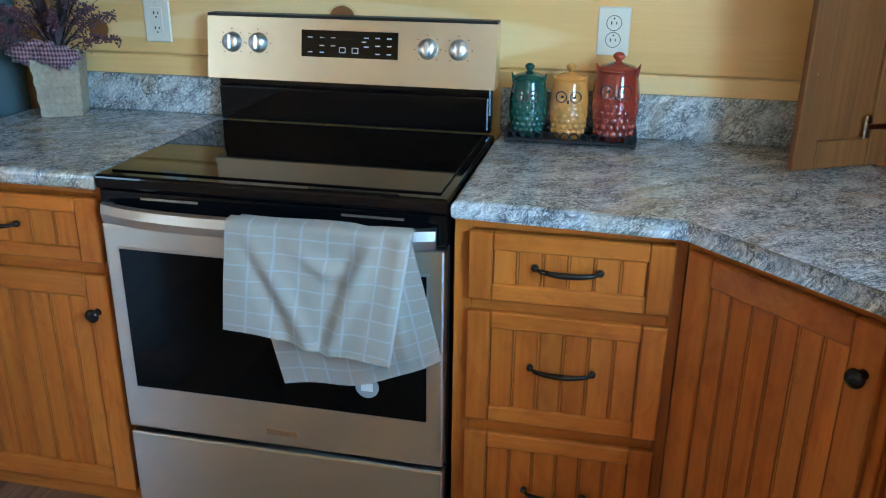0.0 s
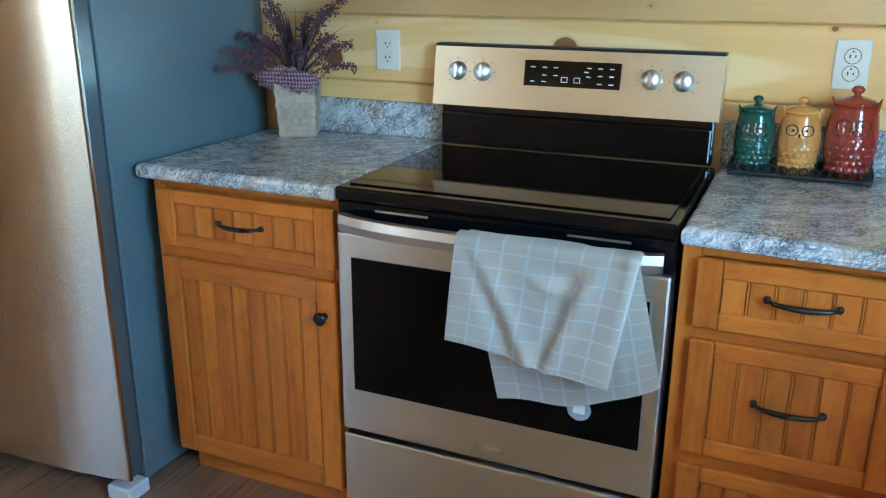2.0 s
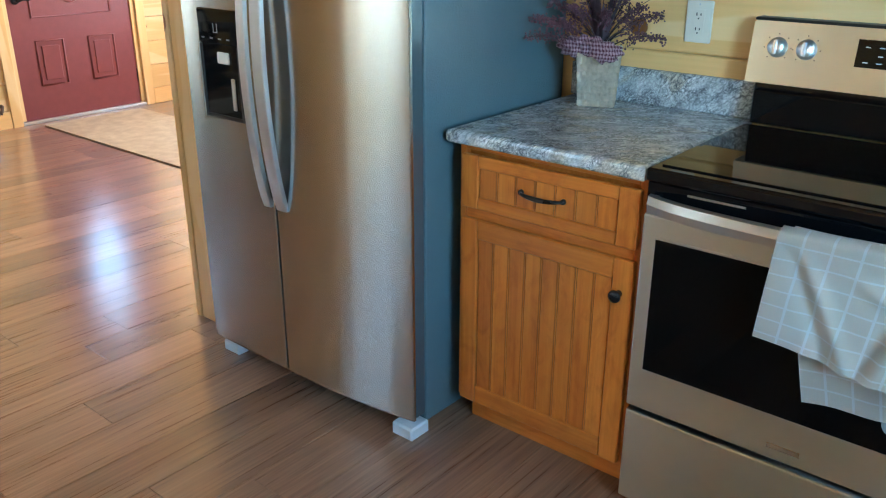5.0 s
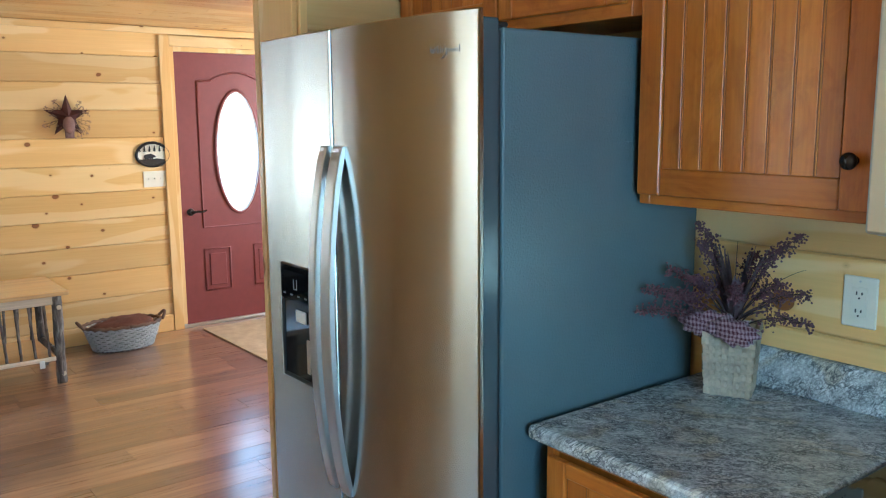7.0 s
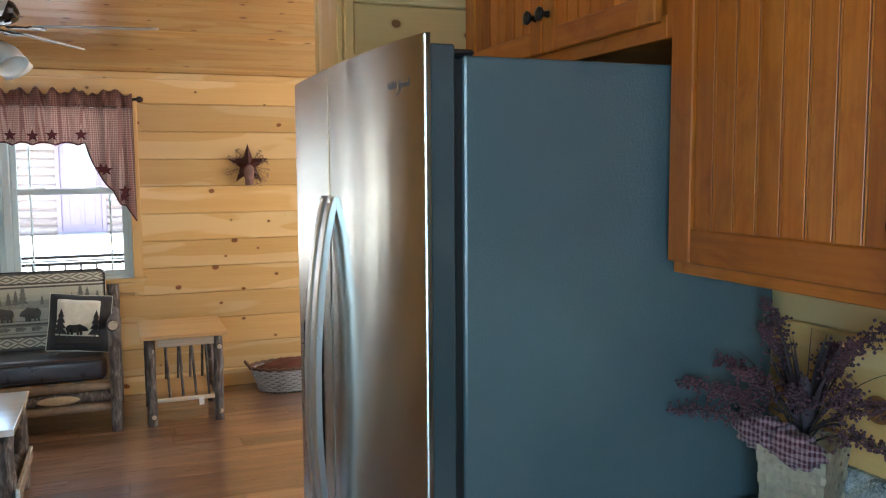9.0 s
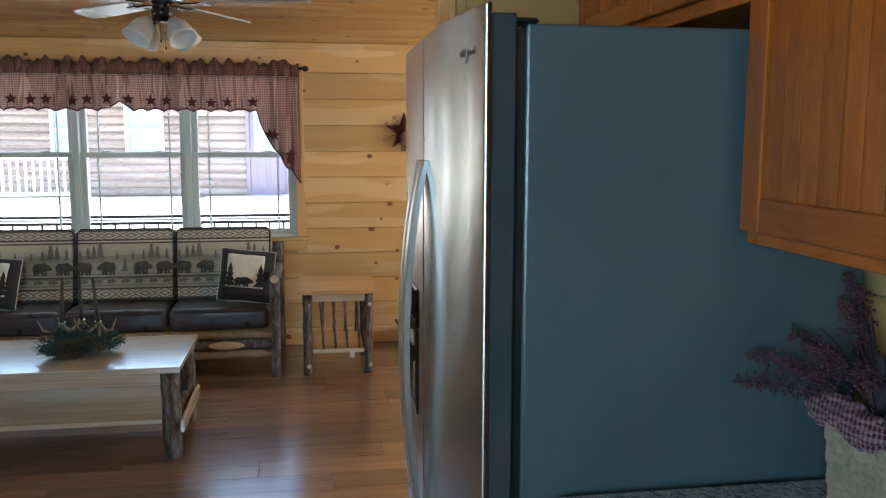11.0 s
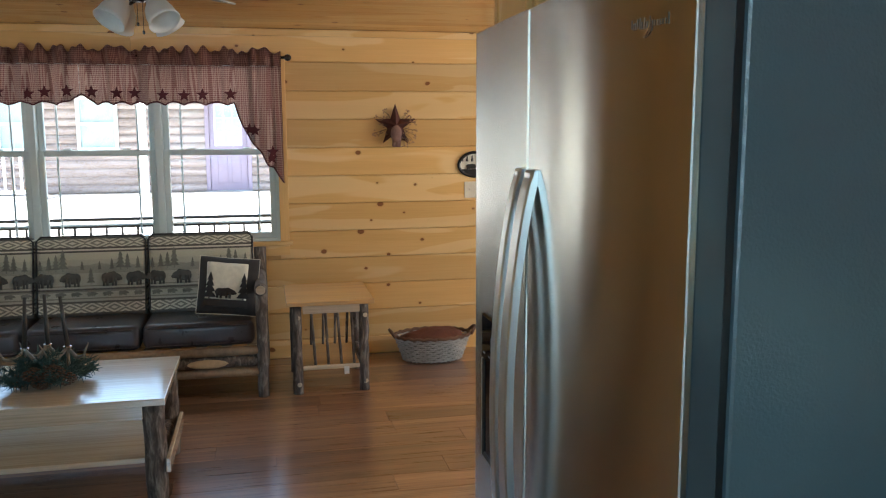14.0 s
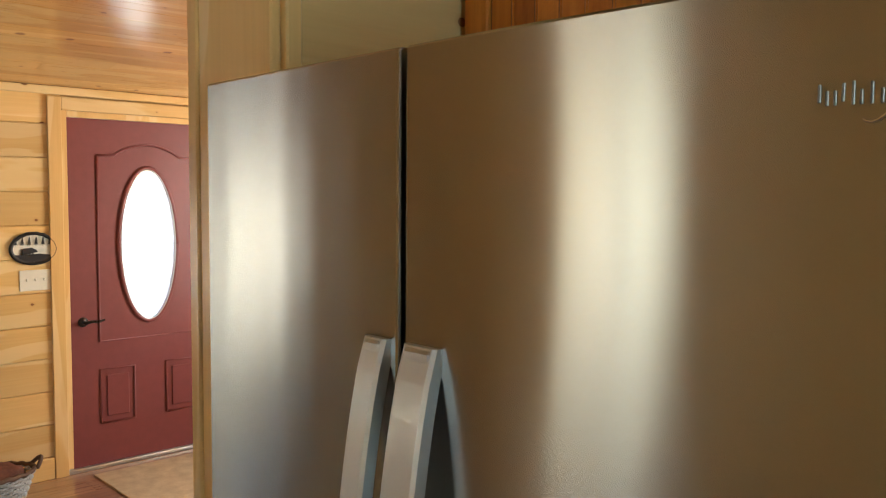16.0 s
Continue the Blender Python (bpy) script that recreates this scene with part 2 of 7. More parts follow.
bark = bark_skin()
steel = brushed("brushed_steel", (0.45, 0.43, 0.385), 0.25, 0.97, 0.0)
steel_door = brushed("brushed_oven_steel", (0.59, 0.60, 0.575), 0.34, 0.8, 0.0)
steel_pale = brushed("satin_handle_steel", (0.60, 0.60, 0.59), 0.38, 0.3, 0.0)
# golden reflections of the pine room are put into this panel's base colour
steel_panel = brushed("golden_lit_panel_steel", (0.90, 0.85, 0.68), 0.40, 0.5, 0.0)
# beige tint stands in for the warm room reflected in the microwave door
microwave_steel = brushed("warm_lit_door_steel", (0.60, 0.55, 0.43), 0.42, 0.5, 0.0)
satin_knob = plain("satin_knob_metal", (0.93, 0.92, 0.89), 0.30, 1.0, depth=0)
chrome = plain("chrome", (0.85, 0.85, 0.84), 0.08, 1.0, depth=0)
laminate = stone_laminate()
def orange_peel(name, colour, rough, peel):
    """Sprayed paint with a pebbled skin."""
    m, nt, b = shader(name, rough, 0, colour)
    v = spot(nt, (1, 1, 1), False)
    n = noisy(nt, v, 190.0, 2.0, 0.5)
    s = noisy(nt, v, 3.0, 3.0)
    nt.links.new(ramp(nt, s, [(0.3, tuple(c * 0.94 for c in colour)), (0.7, tuple(c * 1.06 for c in colour))]), b.inputs["Base Color"])
    nt.links.new(maths(nt, "MULTIPLY_ADD", s, 0.10, rough - 0.05), b.inputs["Roughness"])
    b.inputs["Specular IOR Level"].default_value = 0.75
    if peel:
        bump(nt, b, n, peel, 0.0016)
    return m


fridge_side = orange_peel("grey_textured_steel_paint", (0.095, 0.138, 0.149), 0.25, 0.6)
fridge_edge = orange_peel("smooth_grey_door_edge", (0.055, 0.072, 0.077), 0.18, 0.0)
black_glass = plain("black_ceramic_glass", (0.002, 0.002, 0.0024), 0.09, 0, 30, 0, 0.1)
def polish(m, rough, specular):
    """One even gloss all over."""
    b = m.node_tree.nodes["Principled BSDF"]
    for l in list(b.inputs["Roughness"].links):
        m.node_tree.links.remove(l)
    b.inputs["Roughness"].default_value, b.inputs["Specular IOR Level"].default_value = rough, specular


polish(black_glass, 0.035, 0.40)
oven_glass = plain("tinted_oven_glass", (0.002, 0.002, 0.002), 0.10, 0, 30, 0, 0.1)
polish(oven_glass, 0.06, 0.12)
black_enamel = plain("black_enamel", (0.0025, 0.0025, 0.003), 0.10, 0, 40, 0.01, 0.1)
polish(black_enamel, 0.05, 0.35)
black_plastic = plain("black_plastic", (0.014, 0.014, 0.015), 0.4, 0, 90, 0.05)
bronze = plain("dark_bronze", (0.045, 0.037, 0.034), 0.28, 0.8, 120, 0.15, 0.3)
white_plastic = plain("ivory_plastic", (0.78, 0.73, 0.60), 0.35, 0, 60, 0.02, 0.03)
grey_plastic = plain("pale_grey_plastic", (0.55, 0.57, 0.58), 0.4, 0, 60, 0.03, 0.05)
paper_white = plain("white_print", (0.75, 0.75, 0.73), 0.6, 0, 60, 0, 0.03)
ink_grey = plain("grey_print", (0.32, 0.32, 0.32), 0.6, 0, 60, 0, 0.03)
screen_grey = plain("microwave_screen", (0.030, 0.031, 0.024), 0.25, 0, 900, 0.1, 0.2)
badge_dark = plain("dark_chrome_badge", (0.12, 0.105, 0.085), 0.3, 0.6, 60, 0, 0.05)
dark_slot = plain("dark_slot", (0.02, 0.018, 0.016), 0.7, 0, 60, 0)
red_paint = plain("oxblood_door_paint", (0.20, 0.045, 0.042), 0.42, 0, 220, 0.12, 0.08)
white_vinyl = plain("white_vinyl", (0.60, 0.66, 0.65), 0.4, 0, 50, 0.02, 0.03)
leather = plain("dark_brown_leather", (0.055, 0.046, 0.050), 0.30, 0, 160, 0.35, 0.25)
rug_pile = plain("beige_rug_pile", (0.42, 0.32, 0.20), 0.9, 0, 140, 0.3, 0.22)
rust_cloth = plain("rust_brown_cloth", (0.12, 0.04, 0.022), 0.9, 0, 70, 0.6, 0.4)
silver_wicker = plain("weathered_grey_wicker", (0.40, 0.40, 0.385), 0.6, 0, 80, 0.3, 0.3)
candle_wax = plain("dark_candle_wax", (0.05, 0.045, 0.04), 0.4, 0, 60, 0.05)
teal_glaze = plain("teal_glaze", (0.014, 0.075, 0.052), 0.12, 0, 26, 0.1, 0.35, 0.7)
amber_glaze = plain("amber_glaze", (0.56, 0.25, 0.055), 0.12, 0, 26, 0.1, 0.3, 0.7)
red_glaze = plain("red_glaze", (0.27, 0.032, 0.018), 0.12, 0, 26, 0.1, 0.35, 0.7)
tan_weave = plain("tan_woven_splint", (0.74, 0.62, 0.47), 0.75, 0, 130, 0.3, 0.22)
star_metal = plain("rusty_star_metal", (0.075, 0.022, 0.018), 0.5, 0.4, 60, 0.3, 0.5)
dried = plain("dried_berry_red", (0.135, 0.050, 0.064), 0.45, 0, 300, 0.2, 0.5)
twig = plain("dark_twig", (0.045, 0.025, 0.022), 0.8, 0, 120, 0.3, 0.3)
pine_needles = plain("evergreen_needles", (0.035, 0.075, 0.065), 0.6, 0, 120, 0.2, 0.4)
antler_bone = plain("antler_bone", (0.24, 0.19, 0.14), 0.5, 0, 60, 0.3, 0.25)
cone_brown = plain("pine_cone_brown", (0.13, 0.065, 0.035), 0.7, 0, 90, 0.3, 0.4)


def clear_glass():
    m, nt, b = shader("window_glass", 0.0, 0, (1, 1, 1))
    out = nt.nodes["Material Output"]
    tr, gl = nt.nodes.new("ShaderNodeBsdfTransparent"), node(nt, "ShaderNodeBsdfGlossy", Roughness=0.02)
    fr, mx = node(nt, "ShaderNodeFresnel", IOR=1.15), nt.nodes.new("ShaderNodeMixShader")
    nt.links.new(fr.outputs[0], mx.inputs[0])
    nt.links.new(tr.outputs[0], mx.inputs[1])
    nt.links.new(gl.outputs[0], mx.inputs[2])
    nt.links.new(mx.outputs[0], out.inputs[0])
    return m


def frosted_glass(name, colour, clear):
    m, nt, b = shader(name, 0.35, 0, colour)
    b.inputs["Transmission Weight"].default_value = clear
    return m


glass = clear_glass()
lamp_glass = frosted_glass("frosted_lamp_glass", (0.92, 0.93, 0.89), 0.20)


def veiled_glass():
    m, nt, b = shader("obscure_door_glass", 0.3, 0, (1, 1, 1))
    tr, tl, mx = nt.nodes.new("ShaderNodeBsdfTransparent"), nt.nodes.new("ShaderNodeBsdfTranslucent"), node(nt, "ShaderNodeMixShader", Fac=0.45)
    nt.links.new(tr.outputs[0], mx.inputs[1])
    nt.links.new(tl.outputs[0], mx.inputs[2])
    nt.links.new(mx.outputs[0], nt.nodes["Material Output"].inputs[0])
    return m


oval_glass = veiled_glass()


def gingham(name, a, b_col, step):
    m, nt, b = shader(name, 0.9)
    sep = nt.nodes.new("ShaderNodeSeparateXYZ")
    nt.links.new(spot(nt, (1 / step, 1 / step, 1 / step), False), sep.inputs[0])
    u = maths(nt, "GREATER_THAN", maths(nt, "FRACT", maths(nt, "ADD", sep.outputs[1], sep.outputs[0])), 0.5)
    v = maths(nt, "GREATER_THAN", maths(nt, "FRACT", sep.outputs[2]), 0.5)
    f = maths(nt, "MULTIPLY", maths(nt, "ADD", u, v), 0.5)
    nt.links.new(blend(nt, f, a, b_col), b.inputs["Base Color"])
    bump(nt, b, noisy(nt, spot(nt, (1, 1, 1), False), 500, 2.0), 0.3, 0.002)
    b.inputs["Sheen Weight"].default_value = 0.2
    thin, mx = nt.nodes.new("ShaderNodeBsdfTranslucent"), node(nt, "ShaderNodeMixShader", Fac=0.06)
    nt.links.new(b.inputs["Base Color"].links[0].from_socket, thin.inputs["Color"])
    nt.links.new(b.outputs[0], mx.inputs[1])
    nt.links.new(thin.outputs[0], mx.inputs[2])
    nt.links.new(mx.outputs[0], nt.nodes["Material Output"].inputs[0])
    return m


curtain_cloth = gingham("burgundy_gingham", (0.50, 0.37, 0.31), (0.21, 0.075, 0.068), 0.012)
curtain_head = gingham("dark_gingham_heading", (0.36, 0.20, 0.15), (0.15, 0.05, 0.042), 0.012)
bow_cloth = gingham("wine_gingham", (0.42, 0.26, 0.29), (0.085, 0.014, 0.028), 0.011)
wine_cloth = plain("wine_applique", (0.085, 0.014, 0.02), 0.9, 0, 200, 0.3)


def towel_cloth():
    m, nt, b = shader("grey_checked_towel", 0.95)
    sep = nt.nodes.new("ShaderNodeSeparateXYZ")
    nt.links.new(nt.nodes.new("ShaderNodeUVMap").outputs[0], sep.inputs[0])
    def stripe(k, n):
        return maths(nt, "GREATER_THAN", maths(nt, "FRACT", maths(nt, "MULTIPLY", sep.outputs[k], n)), 0.9)
    line = maths(nt, "MAXIMUM", stripe(0, 7.0), stripe(1, 9.0))
    n = noisy(nt, spot(nt, (1, 1, 1), False), 700, 3.0)
    col = blend(nt, line, (0.80, 0.715, 0.59), (0.92, 0.90, 0.86))
    col = blend(nt, 0.25, col, ramp(nt, n, [(0.3, (0.56, 0.50, 0.42)), (0.7, (0.88, 0.82, 0.72))]))
    nt.links.new(col, b.inputs["Base Color"])
    bump(nt, b, maths(nt, "SUBTRACT", n, line), 0.8, 0.003)
    b.inputs["Sheen Weight"].default_value = 0.3
    return m


towel_stuff = towel_cloth()


# ---------------------------------------------------------------- makers
def thing(name, place, label, category, group="", kind=""):
    ob = new(name)
    ob.empty_display_size = 0.05
    ob.location = place
    return tagged(ob, label, category, group, kind)


def mesh_of(name, bm, material):
    bmesh.ops.recalc_face_normals(bm, faces=bm.faces)
    me = bpy.data.meshes.new(name)
    bm.to_mesh(me)
    bm.free()
    me.materials.append(material)
    return me


def part(name, bm, material, parent, label="", smooth=False):
    me = mesh_of(name, bm, material)
    if smooth:
        for p in me.polygons:
            p.use_smooth = True
    ob = new(name, me)
    if parent is not None:
        ob.parent = parent
        if parent.type == "EMPTY":
            ob.matrix_parent_inverse = Matrix.Translation(parent.location).inverted()
    if label:
        tagged(ob, label)
    return ob


def box(bm, x0, y0, z0, x1, y1, z1, bevel=0.0, m=None, seg=1):
    lo, hi = [min(a, b) for a, b in ((x0, x1), (y0, y1), (z0, z1))], [max(a, b) for a, b in ((x0, x1), (y0, y1), (z0, z1))]
    c = [(a + b) / 2 for a, b in zip(lo, hi)]
    s = [b - a for a, b in zip(lo, hi)]
    t = Matrix.Translation(c) @ Matrix.Diagonal((*s, 1))
    made = bmesh.ops.create_cube(bm, size=1.0, matrix=t)["verts"]
    if bevel:
        es = list({e for v in made for e in v.link_edges})
        made = bmesh.ops.bevel(bm, geom=es, offset=min(bevel, min(s) * 0.45), segments=seg, affect="EDGES", profile=0.5)["verts"]
    if m is not None:
        bmesh.ops.transform(bm, matrix=m, verts=list(set(made)))
    return bm


def bx(*a, **k):
    return box(bmesh.new(), *a, **k)


def rod(bm, p0, p1, r0, r1=None, seg=12):
    p0, p1 = Vector(p0), Vector(p1)
    r1 = r0 if r1 is None else r1
    d = p1 - p0
    m = Matrix.Translation((p0 + p1) / 2) @ d.to_track_quat("Z", "Y").to_matrix().to_4x4()
    bmesh.ops.create_cone(bm, cap_ends=True, segments=seg, radius1=r0, radius2=r1, depth=d.length, matrix=m)
    return bm


def tube(bm, points, radii, seg=8):
    pts = [Vector(p) for p in points]
    if isinstance(radii, (int, float)):
        radii = [radii] * len(pts)
    rings = []
    for i, p in enumerate(pts):
        d = (pts[min(i + 1, len(pts) - 1)] - pts[max(i - 1, 0)]).normalized()
        q = d.to_track_quat("Z", "Y") if i == 0 else last.rotation_difference(d) @ q
        last = d
        rings.append([bm.verts.new(p + q @ Vector((math.cos(a) * radii[i], math.sin(a) * radii[i], 0))) for a in [k * math.tau / seg for k in range(seg)]])
    for a, b in zip(rings, rings[1:]):
        for k in range(seg):
            bm.faces.new((a[k], a[(k + 1) % seg], b[(k + 1) % seg], b[k]))
    bm.faces.new(rings[0][::-1])
    bm.faces.new(rings[-1])
    return bm


def lathe(bm, profile, place=(0, 0, 0), seg=28, squash=(1, 1)):
    rings = []
    for r, z in profile:
        rings.append([bm.verts.new((place[0] + math.cos(k * math.tau / seg) * r * squash[0], place[1] + math.sin(k * math.tau / seg) * r * squash[1], place[2] + z)) for k in range(seg)])
    for a, b in zip(rings, rings[1:]):
        for k in range(seg):
            bm.faces.new((a[k], a[(k + 1) % seg], b[(k + 1) % seg], b[k]))
    bm.faces.new(rings[0][::-1])
    bm.faces.new(rings[-1])
    return bm


def outline(bm, pts, depth, m=None):
    """A flat shape in x and z, extruded by depth along y."""
    a = [bm.verts.new((x, 0, z)) for x, z in pts]
    b = [bm.verts.new((x, depth, z)) for x, z in pts]
    bm.faces.new(a)
    bm.faces.new(b[::-1])
    n = len(pts)
    for k in range(n):
        bm.faces.new((a[k], b[k], b[(k + 1) % n], a[(k + 1) % n]))
    if m is not None:
        bmesh.ops.transform(bm, matrix=m, verts=a + b)
    return bm


def ball(bm, c, r, sub=2, squash=(1, 1, 1), m=None):
    t = Matrix.Translation(c) @ Matrix.Diagonal((*squash, 1))
    if m is not None:
        t = m @ t
    bmesh.ops.create_icosphere(bm, subdivisions=sub, radius=r, matrix=t)
    return bm


def star_points(r, inner, n=5):
    return [((r if k % 2 == 0 else inner) * math.sin(k * math.pi / n), (r if k % 2 == 0 else inner) * math.cos(k * math.pi / n)) for k in range(2 * n)]


def side_on(x, y, z):
    """Pose for things on the window wall: built facing -y, turned to face +x."""
    return pose(x, y, z, 0, 0, 90)


# ---------------------------------------------------------------- setting
def roof_z(x):
    return 2.235 + 0.126 * (min(x, 2 * RIDGE - x) - WX)


def holes_cut(a0, a1, z0, z1, holes):
    """Rectangles that fill a wall's face around its openings."""
    cuts = sorted({a0, a1, *(h[0] for h in holes), *(h[1] for h in holes)})
    cuts = [c for c in cuts if a0 <= c <= a1]
    for a, b in zip(cuts, cuts[1:]):
        at = [z0]
        for h in sorted(holes, key=lambda h: h[2]):
            if h[0] <= a and h[1] >= b:
                at += [h[2], h[3]]
        at.append(z1)
        for lo, hi in zip(at[::2], at[1::2]):
            if hi - lo > 0.001:
                yield a, b, lo, hi


def wall(name, axis, face, thick, a0, a1, z1, holes=(), label="", cap=False):
    """axis: the direction that the wall runs in. It stands from face to face + thick, boards are laid on its face later."""
    bm = bmesh.new()
    for a, b, lo, hi in holes_cut(a0, a1, 0, z1, holes):
        if axis == "y":
            box(bm, face, a, lo, face + thick, b, hi)
        else:
            box(bm, a, face, lo, b, face + thick, hi)
    if cap:
        top = [(a0, z1), (a1, z1), (a1, roof_z(a1) + 0.02), (min(max(RIDGE, a0), a1), roof_z(min(max(RIDGE, a0), a1)) + 0.02), (a0, roof_z(a0) + 0.02)]
        outline(bm, top, thick, Matrix.Translation((0, face, 0)))
    ob = part(name, bm, pine_x if axis == "x" else pine_y, None)
    return tagged(ob, label, "wall", kind="structure")


def board(axis, face, out, a, b, lo, hi, thick, material, parent):
    """One board with eased long edges on a wall's face."""
    c = 0.005
    y = [0, thick - c, thick, thick, thick - c, 0]
    z = [lo, lo, lo + c, hi - c, hi, hi]
    bm = bmesh.new()
    ends = []
    for s in (a + 0.0006, b - 0.0006):
        ends.append([bm.verts.new((face + out * p, s, q) if axis == "y" else (s, face + out * p, q)) for p, q in zip(y, z)])
    for k in range(6):
        bm.faces.new((ends[0][k], ends[0][(k + 1) % 6], ends[1][(k + 1) % 6], ends[1][k]))
    bm.faces.new(ends[0])
    bm.faces.new(ends[1][::-1])
    return part("plank", bm, material, parent)


def boarding(parent, axis, face, out, a0, a1, z1, holes, step=0.19, start=0.12, under_roof=False, seed=1):
    rnd = random.Random(seed)
    z = start - step
    material = pine_x if axis == "x" else pine_y
    while z < z1 - 0.02:
        lo, hi = max(z + 0.001, 0.0), min(z + step - 0.001, z1)
        # where the openings leave this row
        spans = [(a0, a1)]
        for h in holes:
            if h[2] < hi - 0.01 and h[3] > lo + 0.01:
                spans = [s for a, b in spans for s in ((a, min(b, h[0])), (max(a, h[1]), b)) if s[1] - s[0] > 0.01]
        if under_roof:
            half = (hi - 2.235) / 0.126
            spans = [(max(a, WX + half), min(b, 2 * RIDGE - WX - half)) for a, b in spans]
        for a, b in spans:
            if b - a < 0.02:
                continue
            at = [a]
            while b - at[-1] > 4.2:
                at.append(at[-1] + rnd.uniform(1.8, 3.6))
            at.append(b)
            for p, q in zip(at, at[1:]):
                board(axis, face, out, p, q, lo, hi, 0.018, material, parent)
        z += step


B = 0.018                                           # thickness of the boards
DOOR = (0.36, 1.375, 0.0, 2.105)                    # rough openings, along the wall and up
TRIPLE = (-3.47, -1.17, 0.825, 2.02)
SIDE_WIN = (-2.60, -1.60, 1.05, 2.03)
GABLE_WIN = (0.98, 1.50, 0.95, 2.05)
ENTRY_WIN = (-4.6, -3.3, 0.95, 2.05)
PARLOUR_WIN = (-3.62, -2.60, 0.95, 2.05)

wall_west = wall("wall_west", "y", WX - B - 0.14, 0.14, SY - 0.16, NY + 0.16, 2.30, [DOOR, TRIPLE], "pale knotty pine board wall with windows and door")
wall_east = wall("wall_east", "y", KX + B, 0.14, SY - 0.16, KY + 0.16, 2.30, [SIDE_WIN], "pale knotty pine board wall over the sink run")
wall_south = wall("wall_south", "x", SY - B - 0.14, 0.14, WX - B, KX + B, 2.2, [GABLE_WIN, PARLOUR_WIN], "pale knotty pine gable wall with two windows", True)
wall_north = wall("wall_north", "x", NY + B, 0.14, WX - B, -1.64, 2.2, [ENTRY_WIN], "pale knotty pine gable wall beside the entrance", True)
wall_kitchen = wall("wall_kitchen", "x", KY + B, 0.12, -1.60, KX + B, 2.2, [], "knotty pine board wall behind the cooker", True)
wing = part("wall_wing", bx(-1.765, -0.66, 0, -1.568, NY, 2.68), pine_y, None)
tagged(wing, "knotty pine partition wall beside the refrigerator", "wall", kind="structure")


def ceiling_boards():
    bm = bmesh.new()
    step = 0.14
    for s in (0, 1):
        x = WX - 0.1
        while x < RIDGE:
            a, b = x, min(x + step, RIDGE)
            za, zb = roof_z(a), roof_z(b)
            if s:
                a, b = 2 * RIDGE - a, 2 * RIDGE - b
            y = SY - 0.1
            k = 0
            while y < NY + 0.1:
                e = min(y + 2.4 + 1.3 * noise.random(), NY + 0.1)
                c = 0.004 if b > a else -0.004
                prof = [(a + c * 0.2, za + 0.02), (a + c * 0.2, za + 0.004), (a + c, za), (b - c, zb), (b - c * 0.2, zb + 0.004), (b - c * 0.2, zb + 0.02)]
                r0 = [bm.verts.new((p, y, q)) for p, q in prof]
                r1 = [bm.verts.new((p, e - 0.001, q)) for p, q in prof]
                for n in range(6):
                    bm.faces.new((r0[n], r0[(n + 1) % 6], r1[(n + 1) % 6], r1[n]))
                bm.faces.new(r0)
                bm.faces.new(r1[::-1])
                y = e
            x += step
    ob = part("ceiling", bm, pine_roof, None)
    tagged(ob, "varnished knotty pine board ceiling, sloping", "ceiling", kind="structure")
    bm = bmesh.new()
    prof = [(WX - 0.5, roof_z(WX) - 0.03), (RIDGE, roof_z(RIDGE) + 0.03), (KX + 0.5, roof_z(KX) - 0.03), (KX + 0.5, roof_z(KX) + 0.12), (RIDGE, roof_z(RIDGE) + 0.2), (WX - 0.5, roof_z(WX) + 0.12)]
    bm2 = outline(bm, prof, NY - SY + 0.8, Matrix.Translation((0, SY - 0.4, 0.01)))
    tagged(part("roof", bm2, plain("dark_roof", (0.06, 0.06, 0.06), 0.9), None), "dark roof deck above the boards", "roof", kind="structure")


ceiling_boards()
floor = part("floor", bx(WX - 0.1, SY - 0.1, -0.12, KX + 0.1, NY + 0.1, -0.012), dark_slot, None)
tagged(floor, "brown wood-look laminate plank floor", "floor", kind="structure")


def trim_post():
    """Casing boards round the end of the partition."""
    p = thing("partition_casing", (-1.66, -0.67, 0), "pale pine casing boards on the partition's end", "trim", kind="structure")
    part("end_board", bx(-1.765, -0.678, 0, -1.548, -0.66, 2.66, 0.003), pine_z, p)
    part("corner_board", bx(-1.797, -0.682, 0, -1.766, -0.59, 2.66, 0.003), pine_z, p)
    part("corner_board", bx(-1.567, -0.659, 0, -1.535, -0.632, 2.66, 0.003), pine_z, p)


trim_post()


# ---------------------------------------------------------------- kitchen
def knob(parent, place, m=Matrix()):
    """A round dark cabinet knob whose base is at place and that stands out along -y of m."""
    t = m @ Matrix.Translation(place) @ pose(0, 0, 0, 90, 0, 0)
    bm = lathe(bmesh.new(), [(0.009, 0), (0.007, 0.006), (0.006, 0.012), (0.012, 0.016), (0.0165, 0.022), (0.0155, 0.027), (0.009, 0.030), (0.003, 0.031)], seg=20)
    bmesh.ops.transform(bm, matrix=t, verts=bm.verts)
    part("knob", bm, bronze, parent, "dark bronze knob", True)


def pull(parent, u, v, m, wide=0.125):
    """A bowed dark drawer pull."""
    bm = bmesh.new()
    n = 12
    pts, rad = [], []
    for k in range(n + 1):
        s = k / n * 2 - 1
        pts.append((u + s * wide / 2, -0.017 * (1 - s * s) ** 0.5 - 0.006, v - 0.003 * (1 - s * s)))
        rad.append(0.0032 + 0.0030 * (1 - s * s))
    tube(bm, pts, rad, 10)
    for s in (-1, 1):
        rod(bm, (u + s * wide / 2, 0, v), (u + s * wide / 2, -0.008, v), 0.0078, 0.0060, 14)
    bmesh.ops.transform(bm, matrix=m, verts=bm.verts)
    part("handle", bm, bronze, parent, "dark bronze bowed pull", True)


